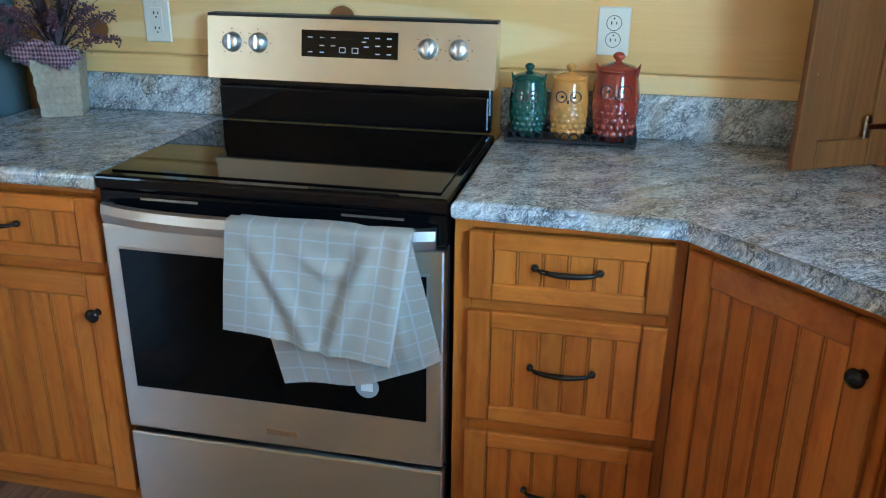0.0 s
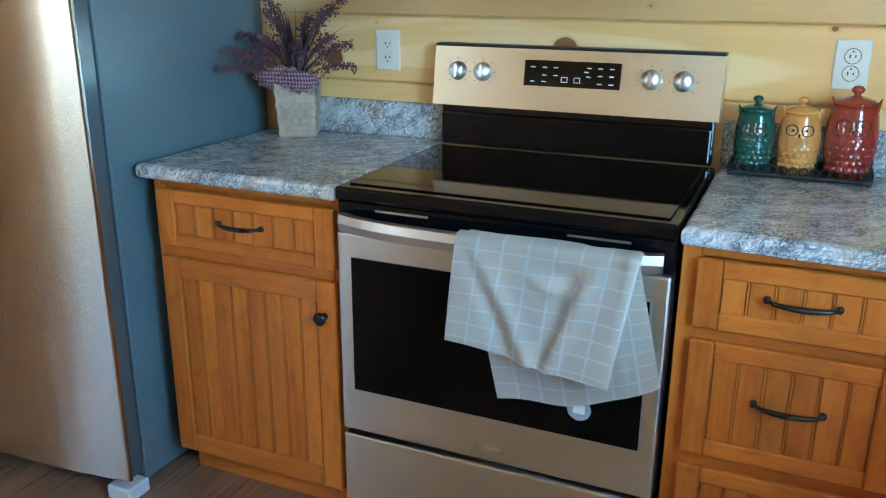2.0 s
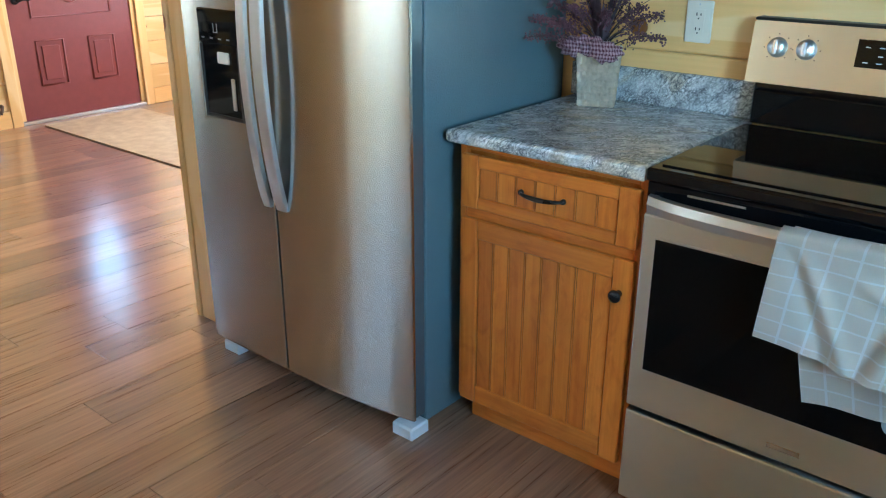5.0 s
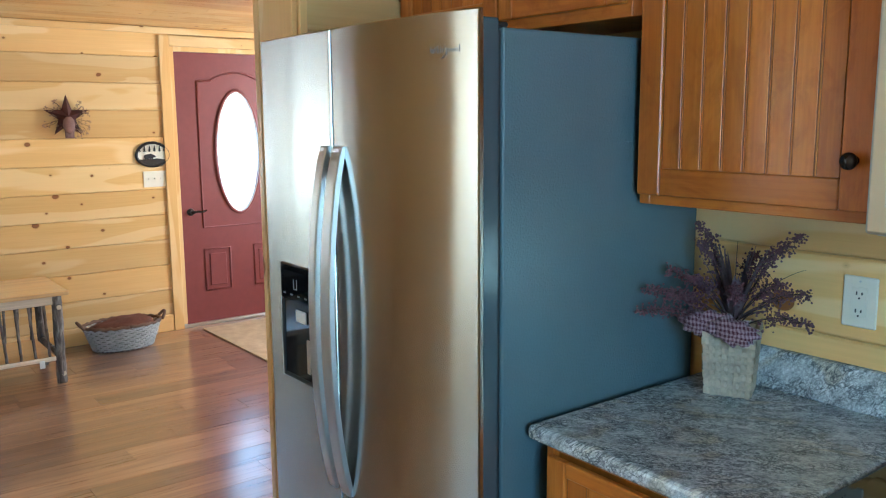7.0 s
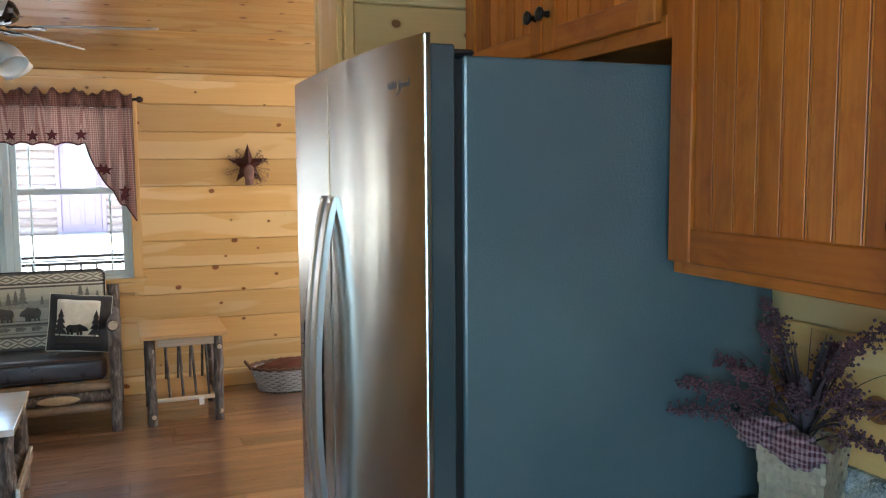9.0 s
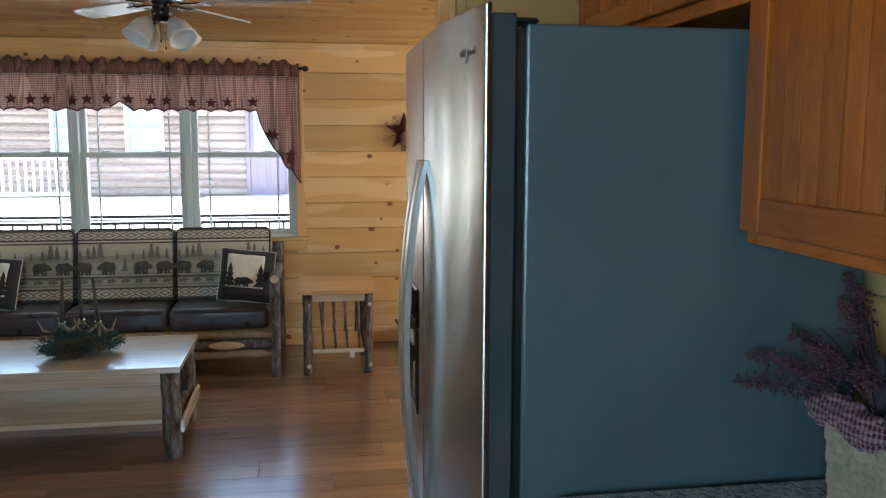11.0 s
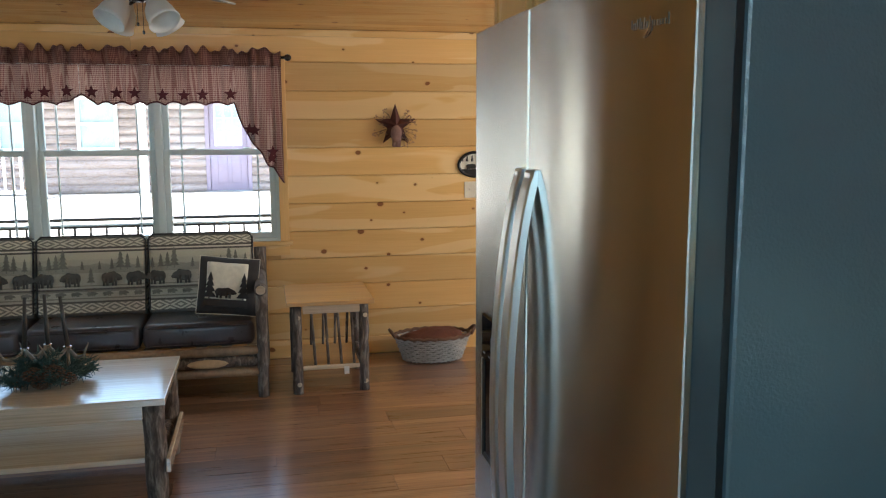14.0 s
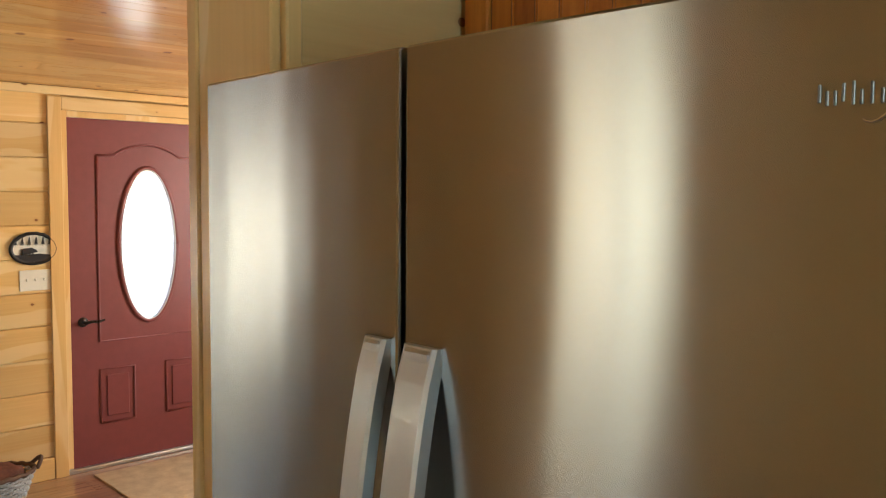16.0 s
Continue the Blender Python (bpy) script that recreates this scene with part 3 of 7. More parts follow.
def front(parent, name, m, w, h, boards, stile=0.05, rail=None, hold=None):
    """A framed beadboard front, local x to w, z to h, its face at local y = 0 and 19 mm thick."""
    rail = rail or stile
    d = part(name, bx(0.004, 0.010, 0.004, w - 0.004, 0.019, h - 0.004, m=m), maple_glaze, parent)
    for a, b in ((0, stile), (w - stile, w)):
        part("stile", bx(a, 0, 0, b, 0.0185, h, 0.003, m=m), maple_z, d)
    for a, b in ((0, rail), (h - rail, h)):
        part("rail", bx(stile + 0.0004, 0.0008, a, w - stile - 0.0004, 0.0182, b, 0.003, m=m), maple_x, d)
    step = (w - 2 * stile) / boards
    for k in range(boards):
        a = stile + k * step
        part("beadboard", bx(a + 0.0036, 0.0075, rail - 0.004, a + step - 0.0036, 0.0095, h - rail + 0.004, 0.0012, m=m), maple_z, d)
        if k:
            bm = rod(bmesh.new(), (a, 0.0098, rail), (a, 0.0098, h - rail), 0.0022, seg=6)
            bmesh.ops.transform(bm, matrix=m, verts=bm.verts)
            part("bead", bm, maple_z, d)
    if hold:
        kind, u, v = hold
        if kind == "knob":
            knob(d, (u, 0, v), m)
        else:
            pull(d, u, v, m)
    return d


def base_unit_left():
    c = thing("base_cabinet", (-0.28, -0.3, 0), "honey-stained maple base cabinet with beadboard drawer and door", "cabinet")
    part("carcass", bx(-0.555, -0.590, 0.105, -0.004, -0.01, 0.876), maple_z, c)
    part("toe_kick", bx(-0.552, -0.545, 0, -0.006, -0.53, 0.104), maple_x, c)
    f = part("face_frame", bx(-0.556, -0.611, 0.105, -0.535, -0.5905, 0.877, 0.002), maple_z, c)
    for a, b, lo, hi, mm in ((-0.026, -0.003, 0.105, 0.877, maple_z), (-0.5345, -0.0265, 0.862, 0.876, maple_x), (-0.5345, -0.0265, 0.665, 0.715, maple_x), (-0.5345, -0.0265, 0.105, 0.135, maple_x)):
        part("frame_rail", bx(a, -0.6105, lo, b, -0.5905, hi, 0.002), mm, c)
    front(c, "drawer_front", pose(-0.537, -0.631, 0.706), 0.522, 0.148, 7, 0.054, 0.034, ("pull", 0.258, 0.079))
    front(c, "door", pose(-0.537, -0.631, 0.108), 0.522, 0.568, 8, 0.054, 0.055, ("knob", 0.490, 0.480))


def base_unit_drawers():
    c = thing("drawer_cabinet", (0.99, -0.3, 0), "honey-stained maple three-drawer base cabinet beside the cooker", "cabinet")
    part("carcass", bx(0.766, -0.590, 0.105, 1.205, -0.01, 0.876), maple_z, c)
    part("toe_kick", bx(0.768, -0.545, 0, 1.205, -0.53, 0.104), maple_x, c)
    for a, b, lo, hi, mm in ((0.7655, 0.802, 0.105, 0.877, maple_z), (1.188, 1.214, 0.105, 0.877, maple_z), (0.8025, 1.1875, 0.855, 0.876, maple_x), (0.8025, 1.1875, 0.675, 0.72, maple_x), (0.8025, 1.1875, 0.39, 0.442, maple_x), (0.8025, 1.1875, 0.105, 0.135, maple_x)):
        part("frame_rail", bx(a, -0.611, lo, b, -0.5905, hi, 0.002), mm, c)
    for lo, hi in ((0.710, 0.853), (0.431, 0.684), (0.112, 0.402)):
        front(c, "drawer_front", pose(0.797, -0.631, lo), 0.395, hi - lo, 6, 0.048, 0.036, ("pull", 0.196, (hi - lo) * 0.55))


def corner_unit():
    c = thing("corner_base_cabinet", (1.7, -0.45, 0), "honey-stained maple corner base cabinet with diagonal door", "cabinet")
    bm = outline(bmesh.new(), [(1.216, -0.592), (1.51, -0.886), (1.52, -0.91), (2.12, -0.91), (2.12, -0.01), (1.216, -0.01)], 0.77)
    for v in bm.verts:
        v.co = Vector((v.co.x, v.co.z, 0.105 + v.co.y))
    part("carcass", bm, maple_z, c)
    m = pose(1.214, -0.611, 0.105, 0, 0, -45)
    part("frame_rail", bx(0, 0, 0, 0.03, 0.018, 0.771, 0.002, m=m), maple_z, c)
    part("frame_rail", bx(0.39, 0, 0, 0.42, 0.018, 0.771, 0.002, m=m), maple_z, c)
    part("frame_rail", bx(0.0305, 0, 0.74, 0.3895, 0.018, 0.771, 0.002, m=m), maple_x, c)
    front(c, "door", m @ pose(0.016, -0.020, 0.005), 0.388, 0.742, 6, 0.055, 0.055, ("knob", 0.362, 0.655))


def sink_run():
    c = thing("sink_base_cabinet", (1.82, -2.2, 0), "honey-stained maple base cabinet run under the side window", "cabinet")
    part("carcass", bx(1.53, -3.2, 0.105, 2.12, -0.92, 0.876), maple_z, c)
    part("toe_kick", bx(1.60, -3.2, 0, 1.62, -0.92, 0.104), maple_z, c)
    for k in range(5):
        front(c, "door", pose(1.509, -0.96 - k * 0.45, 0.115, 0, 0, -90), 0.42, 0.74, 6, 0.055, 0.055, ("knob", 0.03, 0.66))


def counter(name, pts, label, splash):
    """A worktop with rolled front edge, from its plan."""
    t = thing(name, (pts[0][0], pts[0][1], 0.877), label, "worktop")
    bm = outline(bmesh.new(), pts, 0.038)
    for v in bm.verts:
        v.co = Vector((v.co.x, v.co.z, 0.877 + v.co.y))
    es = [e for e in bm.edges if abs(e.verts[0].co.z - e.verts[1].co.z) < 1e-5]
    bmesh.ops.bevel(bm, geom=es, offset=0.012, segments=3, affect="EDGES", profile=0.5)
    part("top", bm, laminate, t)
    for a in splash:
        part("backsplash", bx(*a, 0.004), laminate, t)
    return t


def worktops():
    counter("worktop", [(-0.583, -0.640), (-0.003, -0.640), (-0.003, -0.002), (-0.583, -0.002)], "grey granite-pattern laminate worktop beside the cooker", [(-0.583, -0.021, 0.9155, -0.003, -0.0005, 1.018)])
    counter("worktop", [(0.764, -0.643), (1.206, -0.643), (1.492, -0.929), (1.492, -3.2), (2.128, -3.2), (2.128, -0.002), (0.764, -0.002)],
            "grey granite-pattern laminate corner worktop", [(0.764, -0.021, 0.9155, 2.107, -0.0005, 1.026), (2.108, -3.2, 0.9155, 2.1285, -0.001, 1.026)])


def upper_unit():
    c = thing("wall_cabinet", (-0.29, -0.15, 1.375), "honey-stained maple wall cabinet with beadboard door", "cabinet")
    part("carcass", bx(-0.583, -0.268, 1.377, -0.012, -0.001, 2.16), maple_z, c)
    for a, b, lo, hi, mm in ((-0.585, -0.555, 1.375, 2.16, maple_z), (-0.04, -0.010, 1.375, 2.16, maple_z), (-0.5545, -0.0405, 1.375, 1.41, maple_x), (-0.5545, -0.0405, 2.12, 2.16, maple_x)):
        part("frame_rail", bx(a, -0.288, lo, b, -0.2685, hi, 0.002), mm, c)
    front(c, "door", pose(-0.578, -0.308, 1.398), 0.540, 0.735, 8, 0.062, 0.062, ("knob", 0.505, 0.095))


def fridge_unit():
    c = thing("wall_cabinet", (-1.06, -0.15, 1.8), "honey-stained maple two-door cabinet above the refrigerator", "cabinet")
    part("carcass", bx(-1.546, -0.268, 1.807, -0.587, -0.001, 2.16), maple_z, c)
    for a, b, lo, hi, mm in ((-1.547, -1.52, 1.805, 2.16, maple_z), (-0.62, -0.5865, 1.805, 2.16, maple_z), (-1.5195, -0.6205, 1.805, 1.85, maple_x), (-1.5195, -0.6205, 2.13, 2.16, maple_x)):
        part("frame_rail", bx(a, -0.288, lo, b, -0.2685, hi, 0.002), mm, c)
    front(c, "door", pose(-1.532, -0.308, 1.835), 0.455, 0.31, 7, 0.055, 0.055, ("knob", 0.428, 0.085))
    front(c, "door", pose(-1.070, -0.308, 1.835), 0.440, 0.31, 7, 0.055, 0.055, ("knob", 0.028, 0.085))


def corner_hutch():
    c = thing("corner_wall_cabinet", (1.86, -0.25, 0.92), "honey-stained maple corner cabinet standing on the worktop, one door open", "cabinet")
    bm = outline(bmesh.new(), [(1.655, -0.024), (1.655, -0.17), (1.96, -0.475), (2.1, -0.475), (2.1, -0.024)], 0.02)
    for lo, name in ((0.918, "bottom"), (1.35, "shelf"), (2.10, "top")):
        b2 = bm.copy()
        for v in b2.verts:
            v.co = Vector((v.co.x, v.co.z, lo + v.co.y))
        part(name, b2, maple_x, c)
    bm.free()
    part("side_panel", bx(1.635, -0.17, 0.918, 1.654, -0.024, 2.12, 0.002), maple_z, c)
    part("side_panel", bx(1.961, -0.496, 0.918, 2.104, -0.477, 2.12, 0.002), maple_z, c)
    m = pose(1.636, -0.174, 0.93, 0, 0, -45)
    part("frame_rail", bx(0, 0, 0, 0.028, 0.018, 1.19, 0.002, m=m), maple_z, c)
    part("frame_rail", bx(0.405, 0, 0, 0.433, 0.018, 1.19, 0.002, m=m), maple_z, c)
    front(c, "door", m @ pose(0.217, -0.020, 0.005), 0.205, 1.16, 3, 0.05, 0.06, ("knob", 0.03, 0.25))
    # the open leaf, seen from its inner side, its shade put into the colour
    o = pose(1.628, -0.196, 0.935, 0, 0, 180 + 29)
    d = part("door", bx(0.012, 0.004, 0.01, 0.23, 0.009, 1.15, m=o), maple_in_shade, c, "open door leaf seen from inside")
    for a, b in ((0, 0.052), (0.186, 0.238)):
        part("stile", bx(a, 0, 0, b, 0.019, 1.16, 0.002, m=o), maple_in_shade, d)
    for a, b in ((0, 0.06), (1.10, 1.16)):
        part("rail", bx(0.0525, 0.001, a, 0.1855, 0.018, b, 0.002, m=o), maple_in_shade, d)
    part("screw", ball(bmesh.new(), o @ Vector((0.215, 0.0195, 0.2)), 0.003, 1), chrome, d)
    for v in (0.085, 1.05):
        hb = bx(0.006, 0.0195, v - 0.007, 0.078, 0.030, v + 0.007, 0.003, m=o)
        box(hb, 0.060, 0.0192, v - 0.026, 0.076, 0.026, v + 0.026, 0.004, m=o)
        rod(hb, o @ Vector((0.0, 0.024, v - 0.026)), o @ Vector((0.0, 0.024, v + 0.026)), 0.005)
        part("hinge", hb, chrome, d, "nickel hinge")


def cooker():
    c = thing("range_cooker", (0.38, -0.33, 0), "stainless electric range cooker with black glass hob", "cooker")
    part("body", bx(0.004, -0.612, 0.03, 0.757, -0.03, 0.885), black_enamel, c)
    for x in (0.04, 0.72):
        for y in (-0.56, -0.08):
            part("foot", rod(bmesh.new(), (x, y, 0), (x, y, 0.032), 0.018), black_plastic, c)
    part("hob", bx(0.001, -0.647, 0.886, 0.760, -0.075, 0.917, 0.007, seg=3), black_enamel, c, "glossy black hob frame")
    part("hob_glass", bx(0.022, -0.612, 0.9165, 0.738, -0.10, 0.9205, 0.0015), black_glass, c)
    part("vent_strip", bx(0.004, -0.638, 0.815, 0.757, -0.6125, 0.8845, 0.003), black_enamel, c)
    for x in (0.10, 0.54):
        part("vent_slot", bx(x, -0.6395, 0.866, x + 0.13, -0.6385, 0.871), steel_pale, c)
    d = part("oven_door", bx(0.006, -0.650, 0.310, 0.755, -0.6125, 0.812, 0.006, seg=2), steel_door, c, "brushed steel oven door")
    part("window_rim", bx(0.038, -0.6525, 0.418, 0.724, -0.6505, 0.762, 0.002), steel_pale, d)
    part("window", bx(0.043, -0.6535, 0.423, 0.719, -0.6528, 0.757, 0.0006), oven_glass, d, "black oven window")
    # bowed handle
    bm = bmesh.new()
    n = 20
    pr = []
    for k in range(n + 1):
        x = 0.018 + 0.72 * k / n
        s = (k / n) * 2 - 1
        y = -0.660 - 0.036 * (1 - s ** 4)
        pr.append([bm.verts.new((x, y + dy, z)) for dy, z in ((0.012, 0.816), (0.0, 0.819), (-0.004, 0.838), (0.0, 0.857), (0.012, 0.860))])
    for a, b in zip(pr, pr[1:]):
        for j in range(5):
            bm.faces.new((a[j], a[(j + 1) % 5], b[(j + 1) % 5], b[j]))
    bm.faces.new(pr[0])
    bm.faces.new(pr[-1][::-1])
    part("door_handle", bm, steel_pale, d, "satin steel bowed handle")
    for x in (0.024, 0.722):
        part("handle_bracket", bx(x, -0.662, 0.820, x + 0.012, -0.630, 0.856, 0.002), steel_pale, d)
    part("door_badge", bx(0.352, -0.6518, 0.338, 0.424, -0.6505, 0.352, 0.0006), chrome, d)
    part("sticker", lathe_front((0.590, -0.6537, 0.492), 0.026, 0.0006), ink_grey, d, "round grey energy sticker")
    part("sticker_mark", bx(0.577, -0.6548, 0.482, 0.603, -0.6544, 0.502), paper_white, d)
    part("storage_drawer", bx(0.006, -0.648, 0.035, 0.755, -0.6125, 0.296, 0.006, seg=2), steel_door, c, "brushed steel storage drawer")
    # the back guard
    part("splash_guard", bx(0.012, -0.070, 0.917, 0.748, -0.035, 1.035, 0.006, seg=2), black_enamel, c)
    part("splash_lip", bx(0.016, -0.083, 0.922, 0.744, -0.0705, 1.012, 0.006, seg=2), black_enamel, c)
    bm = outline(bmesh.new(), [(-0.012, 1.030), (0.757, 1.030), (0.757, 1.182), (0.749, 1.192), (-0.004, 1.192), (-0.012, 1.182)], 0.042, Matrix.Translation((0, -0.058, 0)))
    for v in bm.verts:
        if v.co.y < -0.05:
            v.co.y -= 0.024 * (1.192 - v.co.z) / 0.16
    p = part("control_panel", bm, steel_panel, c, "brushed steel control panel")
    part("panel_cap", bx(-0.0125, -0.0605, 1.186, 0.7575, -0.014, 1.1945, 0.004, seg=2), black_plastic, p)
    tilt = Matrix.Translation((0, -0.0826, 1.030)) @ pose(0, 0, 0, -8.6, 0, 0)
    part("display", bx(0.250, -0.0025, 0.064, 0.507, 0.0, 0.131, 0.0008, m=tilt), black_glass, p, "black glass display")
    rows = ((0.268, 0.112), (0.300, 0.112), (0.330, 0.112), (0.300, 0.092), (0.330, 0.092), (0.268, 0.075), (0.30, 0.075), (0.418, 0.114), (0.412, 0.104), (0.418, 0.092), (0.448, 0.114), (0.448, 0.095), (0.448, 0.075), (0.478, 0.114), (0.478, 0.095), (0.478, 0.075))
    for x, v in rows:
        part("display_mark", bx(x, -0.0032, v, x + 0.012, -0.0027, v + 0.0022, m=tilt), paper_white, p)
    for x in (0.352, 0.386):
        bm = bmesh.new()
        for q in ((x, 0.076, x + 0.017, 0.0775), (x, 0.0885, x + 0.017, 0.090), (x, 0.0775, x + 0.0015, 0.0885), (x + 0.0155, 0.0775, x + 0.017, 0.0885)):
            box(bm, q[0], -0.0032, q[1], q[2], -0.0027, q[3], m=tilt)
        part("display_key", bm, paper_white, p)
    for x in (0.058, 0.131, 0.583, 0.663):
        bm = lathe(bmesh.new(), [(0.026, 0), (0.0255, 0.003), (0.022, 0.004), (0.021, 0.018), (0.019, 0.021), (0.004, 0.022)], seg=26)
        bmesh.ops.transform(bm, matrix=tilt @ pose(x, 0, 0.094, 90, 0, 0), verts=bm.verts)
        k = part("knob", bm, satin_knob, p, "satin chrome knob", True)
        part("knob_grip", bx(x - 0.005, -0.029, 0.074, x + 0.005, -0.0205, 0.114, 0.003, m=tilt), satin_knob, k)
        for a in range(7):
            an = radians(-140 + a * 46)
            part("dial_mark", bx(x + 0.034 * math.sin(an) - 0.0012, -0.0012, 0.094 + 0.034 * math.cos(an) - 0.0012, x + 0.034 * math.sin(an) + 0.0012, -0.0003, 0.094 + 0.034 * math.cos(an) + 0.0012, m=tilt), dark_slot, p)


def lathe_front(place, r, deep):
    """A disc that faces -y."""
    bm = lathe(bmesh.new(), [(r, 0), (r, deep), (r * 0.2, deep)], seg=28)
    bmesh.ops.transform(bm, matrix=Matrix.Translation(place) @ pose(0, 0, 0, 90, 0, 0), verts=bm.verts)
    return bm


def microwave():
    c = thing("microwave_oven", (0.38, -0.2, 1.36), "stainless over-range microwave oven", "microwave")
    part("body", bx(-0.003, -0.36, 1.366, 0.757, -0.002, 1.80, 0.004), steel_door, c)
    d = part("door", bx(-0.006, -0.394, 1.372, 0.58, -0.361, 1.798, 0.006, seg=2), microwave_steel, c, "brushed steel microwave door, warm reflection in its colour")
    part("window_rim", bx(0.026, -0.3955, 1.421, 0.504, -0.3944, 1.749, 0.010, seg=2), steel_pale, d)
    part("window", bx(0.030, -0.3975, 1.425, 0.50, -0.3957, 1.745, 0.012, seg=2), black_glass, d)
    part("window_screen", bx(0.105, -0.3985, 1.49, 0.43, -0.3978, 1.685, 0.0005), screen_grey, d, "dim grey mesh screen")
    part("control_panel", bx(0.583, -0.394, 1.372, 0.757, -0.361, 1.798, 0.006), black_glass, c)
    part("bottom_vent", bx(0.05, -0.35, 1.352, 0.70, -0.06, 1.3655, 0.003), black_plastic, c)
    c2 = thing("wall_cabinet", (0.38, -0.15, 1.81), "honey-stained maple cabinet above the microwave", "cabinet")
    part("carcass", bx(-0.008, -0.268, 1.806, 0.758, -0.001, 2.16), maple_z, c2)
    front(c2, "door", pose(0.002, -0.29, 1.815), 0.372, 0.33, 6, 0.055, 0.055, ("knob", 0.345, 0.05))
    front(c2, "door", pose(0.378, -0.29, 1.815), 0.372, 0.33, 6, 0.055, 0.055, ("knob", 0.027, 0.05))


def towel():
    """A dish towel folded over the oven handle, its layers slipped apart."""
    t = thing("dish_towel", (0.5, -0.68, 0.48), "grey checked dish towel hung over the oven handle", "towel")
    def sheet(name, left, right, bottom, depth, checks, over):
        """left, right: x at the bar and at the hem; bottom(u): the hem; depth(u, w): how far the cloth stands out."""
        bm = bmesh.new()
        nu, nv = 56, 44
        grid = []
        for i in range(nu + 1):
            u = i / nu
            col = []
            for j in range(nv + 1):
                v = j / nv
                w = max(0.0, (v - over) / (1 - over))
                xl, xr = left[0] + (left[1] - left[0]) * w, right[0] + (right[1] - right[0]) * w
                x = xl + (xr - xl) * u
                if v < over:                       # over the bar
                    a = v / over * math.pi / 2
                    y, z = -0.676 - 0.029 * math.sin(a) + depth(u, 0.0), 0.858 + 0.009 * math.cos(a)
                else:
                    z = 0.858 + (bottom(u) - 0.858) * w
                    y = -0.705 + depth(u, w)
                col.append(bm.verts.new((x, y, z)))
            grid.append(col)
        uv = bm.loops.layers.uv.new("UVMap")
        for i in range(nu):
            for j in range(nv):
                f = bm.faces.new((grid[i][j], grid[i + 1][j], grid[i + 1][j + 1], grid[i][j + 1]))
                for l, (p, q) in zip(f.loops, ((i, j), (i + 1, j), (i + 1, j + 1), (i, j + 1))):
                    l[uv].uv = (p / nu * checks[0], q / nv * checks[1])
        bmesh.ops.solidify(bm, geom=bm.faces[:], thickness=0.003)
        return part(name, bm, towel_stuff, t, "", True)
    def ridge(d, wide):
        return math.exp(-(d / wide) ** 2)
    def front_depth(u, w):
        y = -0.012 * w - 0.006 * math.sin(u * 7.5 + 1.2) * min(1, 2 * w)
        y -= 0.012 * ridge(u - 0.10 - 0.42 * w, 0.055) * min(1, 2.2 * w)          # long fold from the corner
        y += 0.008 * ridge(u - 0.02 - 0.36 * w, 0.05) * min(1, 2.2 * w)
        y -= 0.011 * ridge(u - 0.80 + 0.16 * w, 0.05) * min(1, 4 * w + 0.2)
        y += 0.008 * ridge(u - 0.70 + 0.14 * w, 0.05) * min(1, 4 * w)
        sag = w - 0.34 + 2.2 * (u - 0.64) ** 2                                      # a slack pocket under the bar
        y -= 0.011 * ridge(sag, 0.055) * ridge(u - 0.62, 0.16)
        y += 0.010 * ridge(sag + 0.13, 0.06) * ridge(u - 0.64, 0.13)
        y -= 0.010 * ridge(u - 0.95, 0.04) * (1 - w)
        return y - 0.010
    def back_depth(u, w):
        return 0.030 * w - 0.004 * math.sin(u * 9 + 2 * w) - 0.008 * ridge(u - 0.75 - 0.1 * w, 0.06) + 0.006 * ridge(u - 0.85, 0.04) * w
    sheet("front_layer", (0.326, 0.311), (0.705, 0.662), lambda u: 0.634 - 0.050 * u + 0.004 * math.sin(u * 9), front_depth, (1.0, 0.82), 0.05)
    sheet("back_layer", (0.345, 0.415), (0.700, 0.756), lambda u: 0.492 + 0.020 * u + 0.078 * u ** 3 + 0.004 * math.sin(u * 11), back_depth, (0.95, 1.1), 0.05)


def curved_slab(x0, x1, z0, z1, back, face, nx=14, edge=0.0035):
    """A door slab with a bowed front and rounded edges; face(x) gives its front."""
    bm = bmesh.new()
    cols = []
    xs = [x0, x0 + edge * 0.3, x0 + edge] + [x0 + edge + (x1 - x0 - 2 * edge) * k / nx for k in range(1, nx)] + [x1 - edge, x1 - edge * 0.3, x1]
    ins = [edge, edge * 0.3] + [0.0] * (nx + 1) + [edge * 0.3, edge]
    zs = (z0 + edge * 0.8, z1 - edge * 0.8)
    for x, i in zip(xs, ins):
        rows = [(x, back, z0), (x, face(x) + i + edge * 0.8, z0)] + [(x, face(x) + i, z) for z in zs] + [(x, face(x) + i + edge * 0.8, z1), (x, back, z1)]
        cols.append([bm.verts.new(p) for p in rows])
    n = len(cols[0])
    for a, b in zip(cols, cols[1:]):
        for k in range(n):
            bm.faces.new((a[k], a[(k + 1) % n], b[(k + 1) % n], b[k]))
    bm.faces.new(cols[0])
    bm.faces.new(cols[-1][::-1])
    return bm


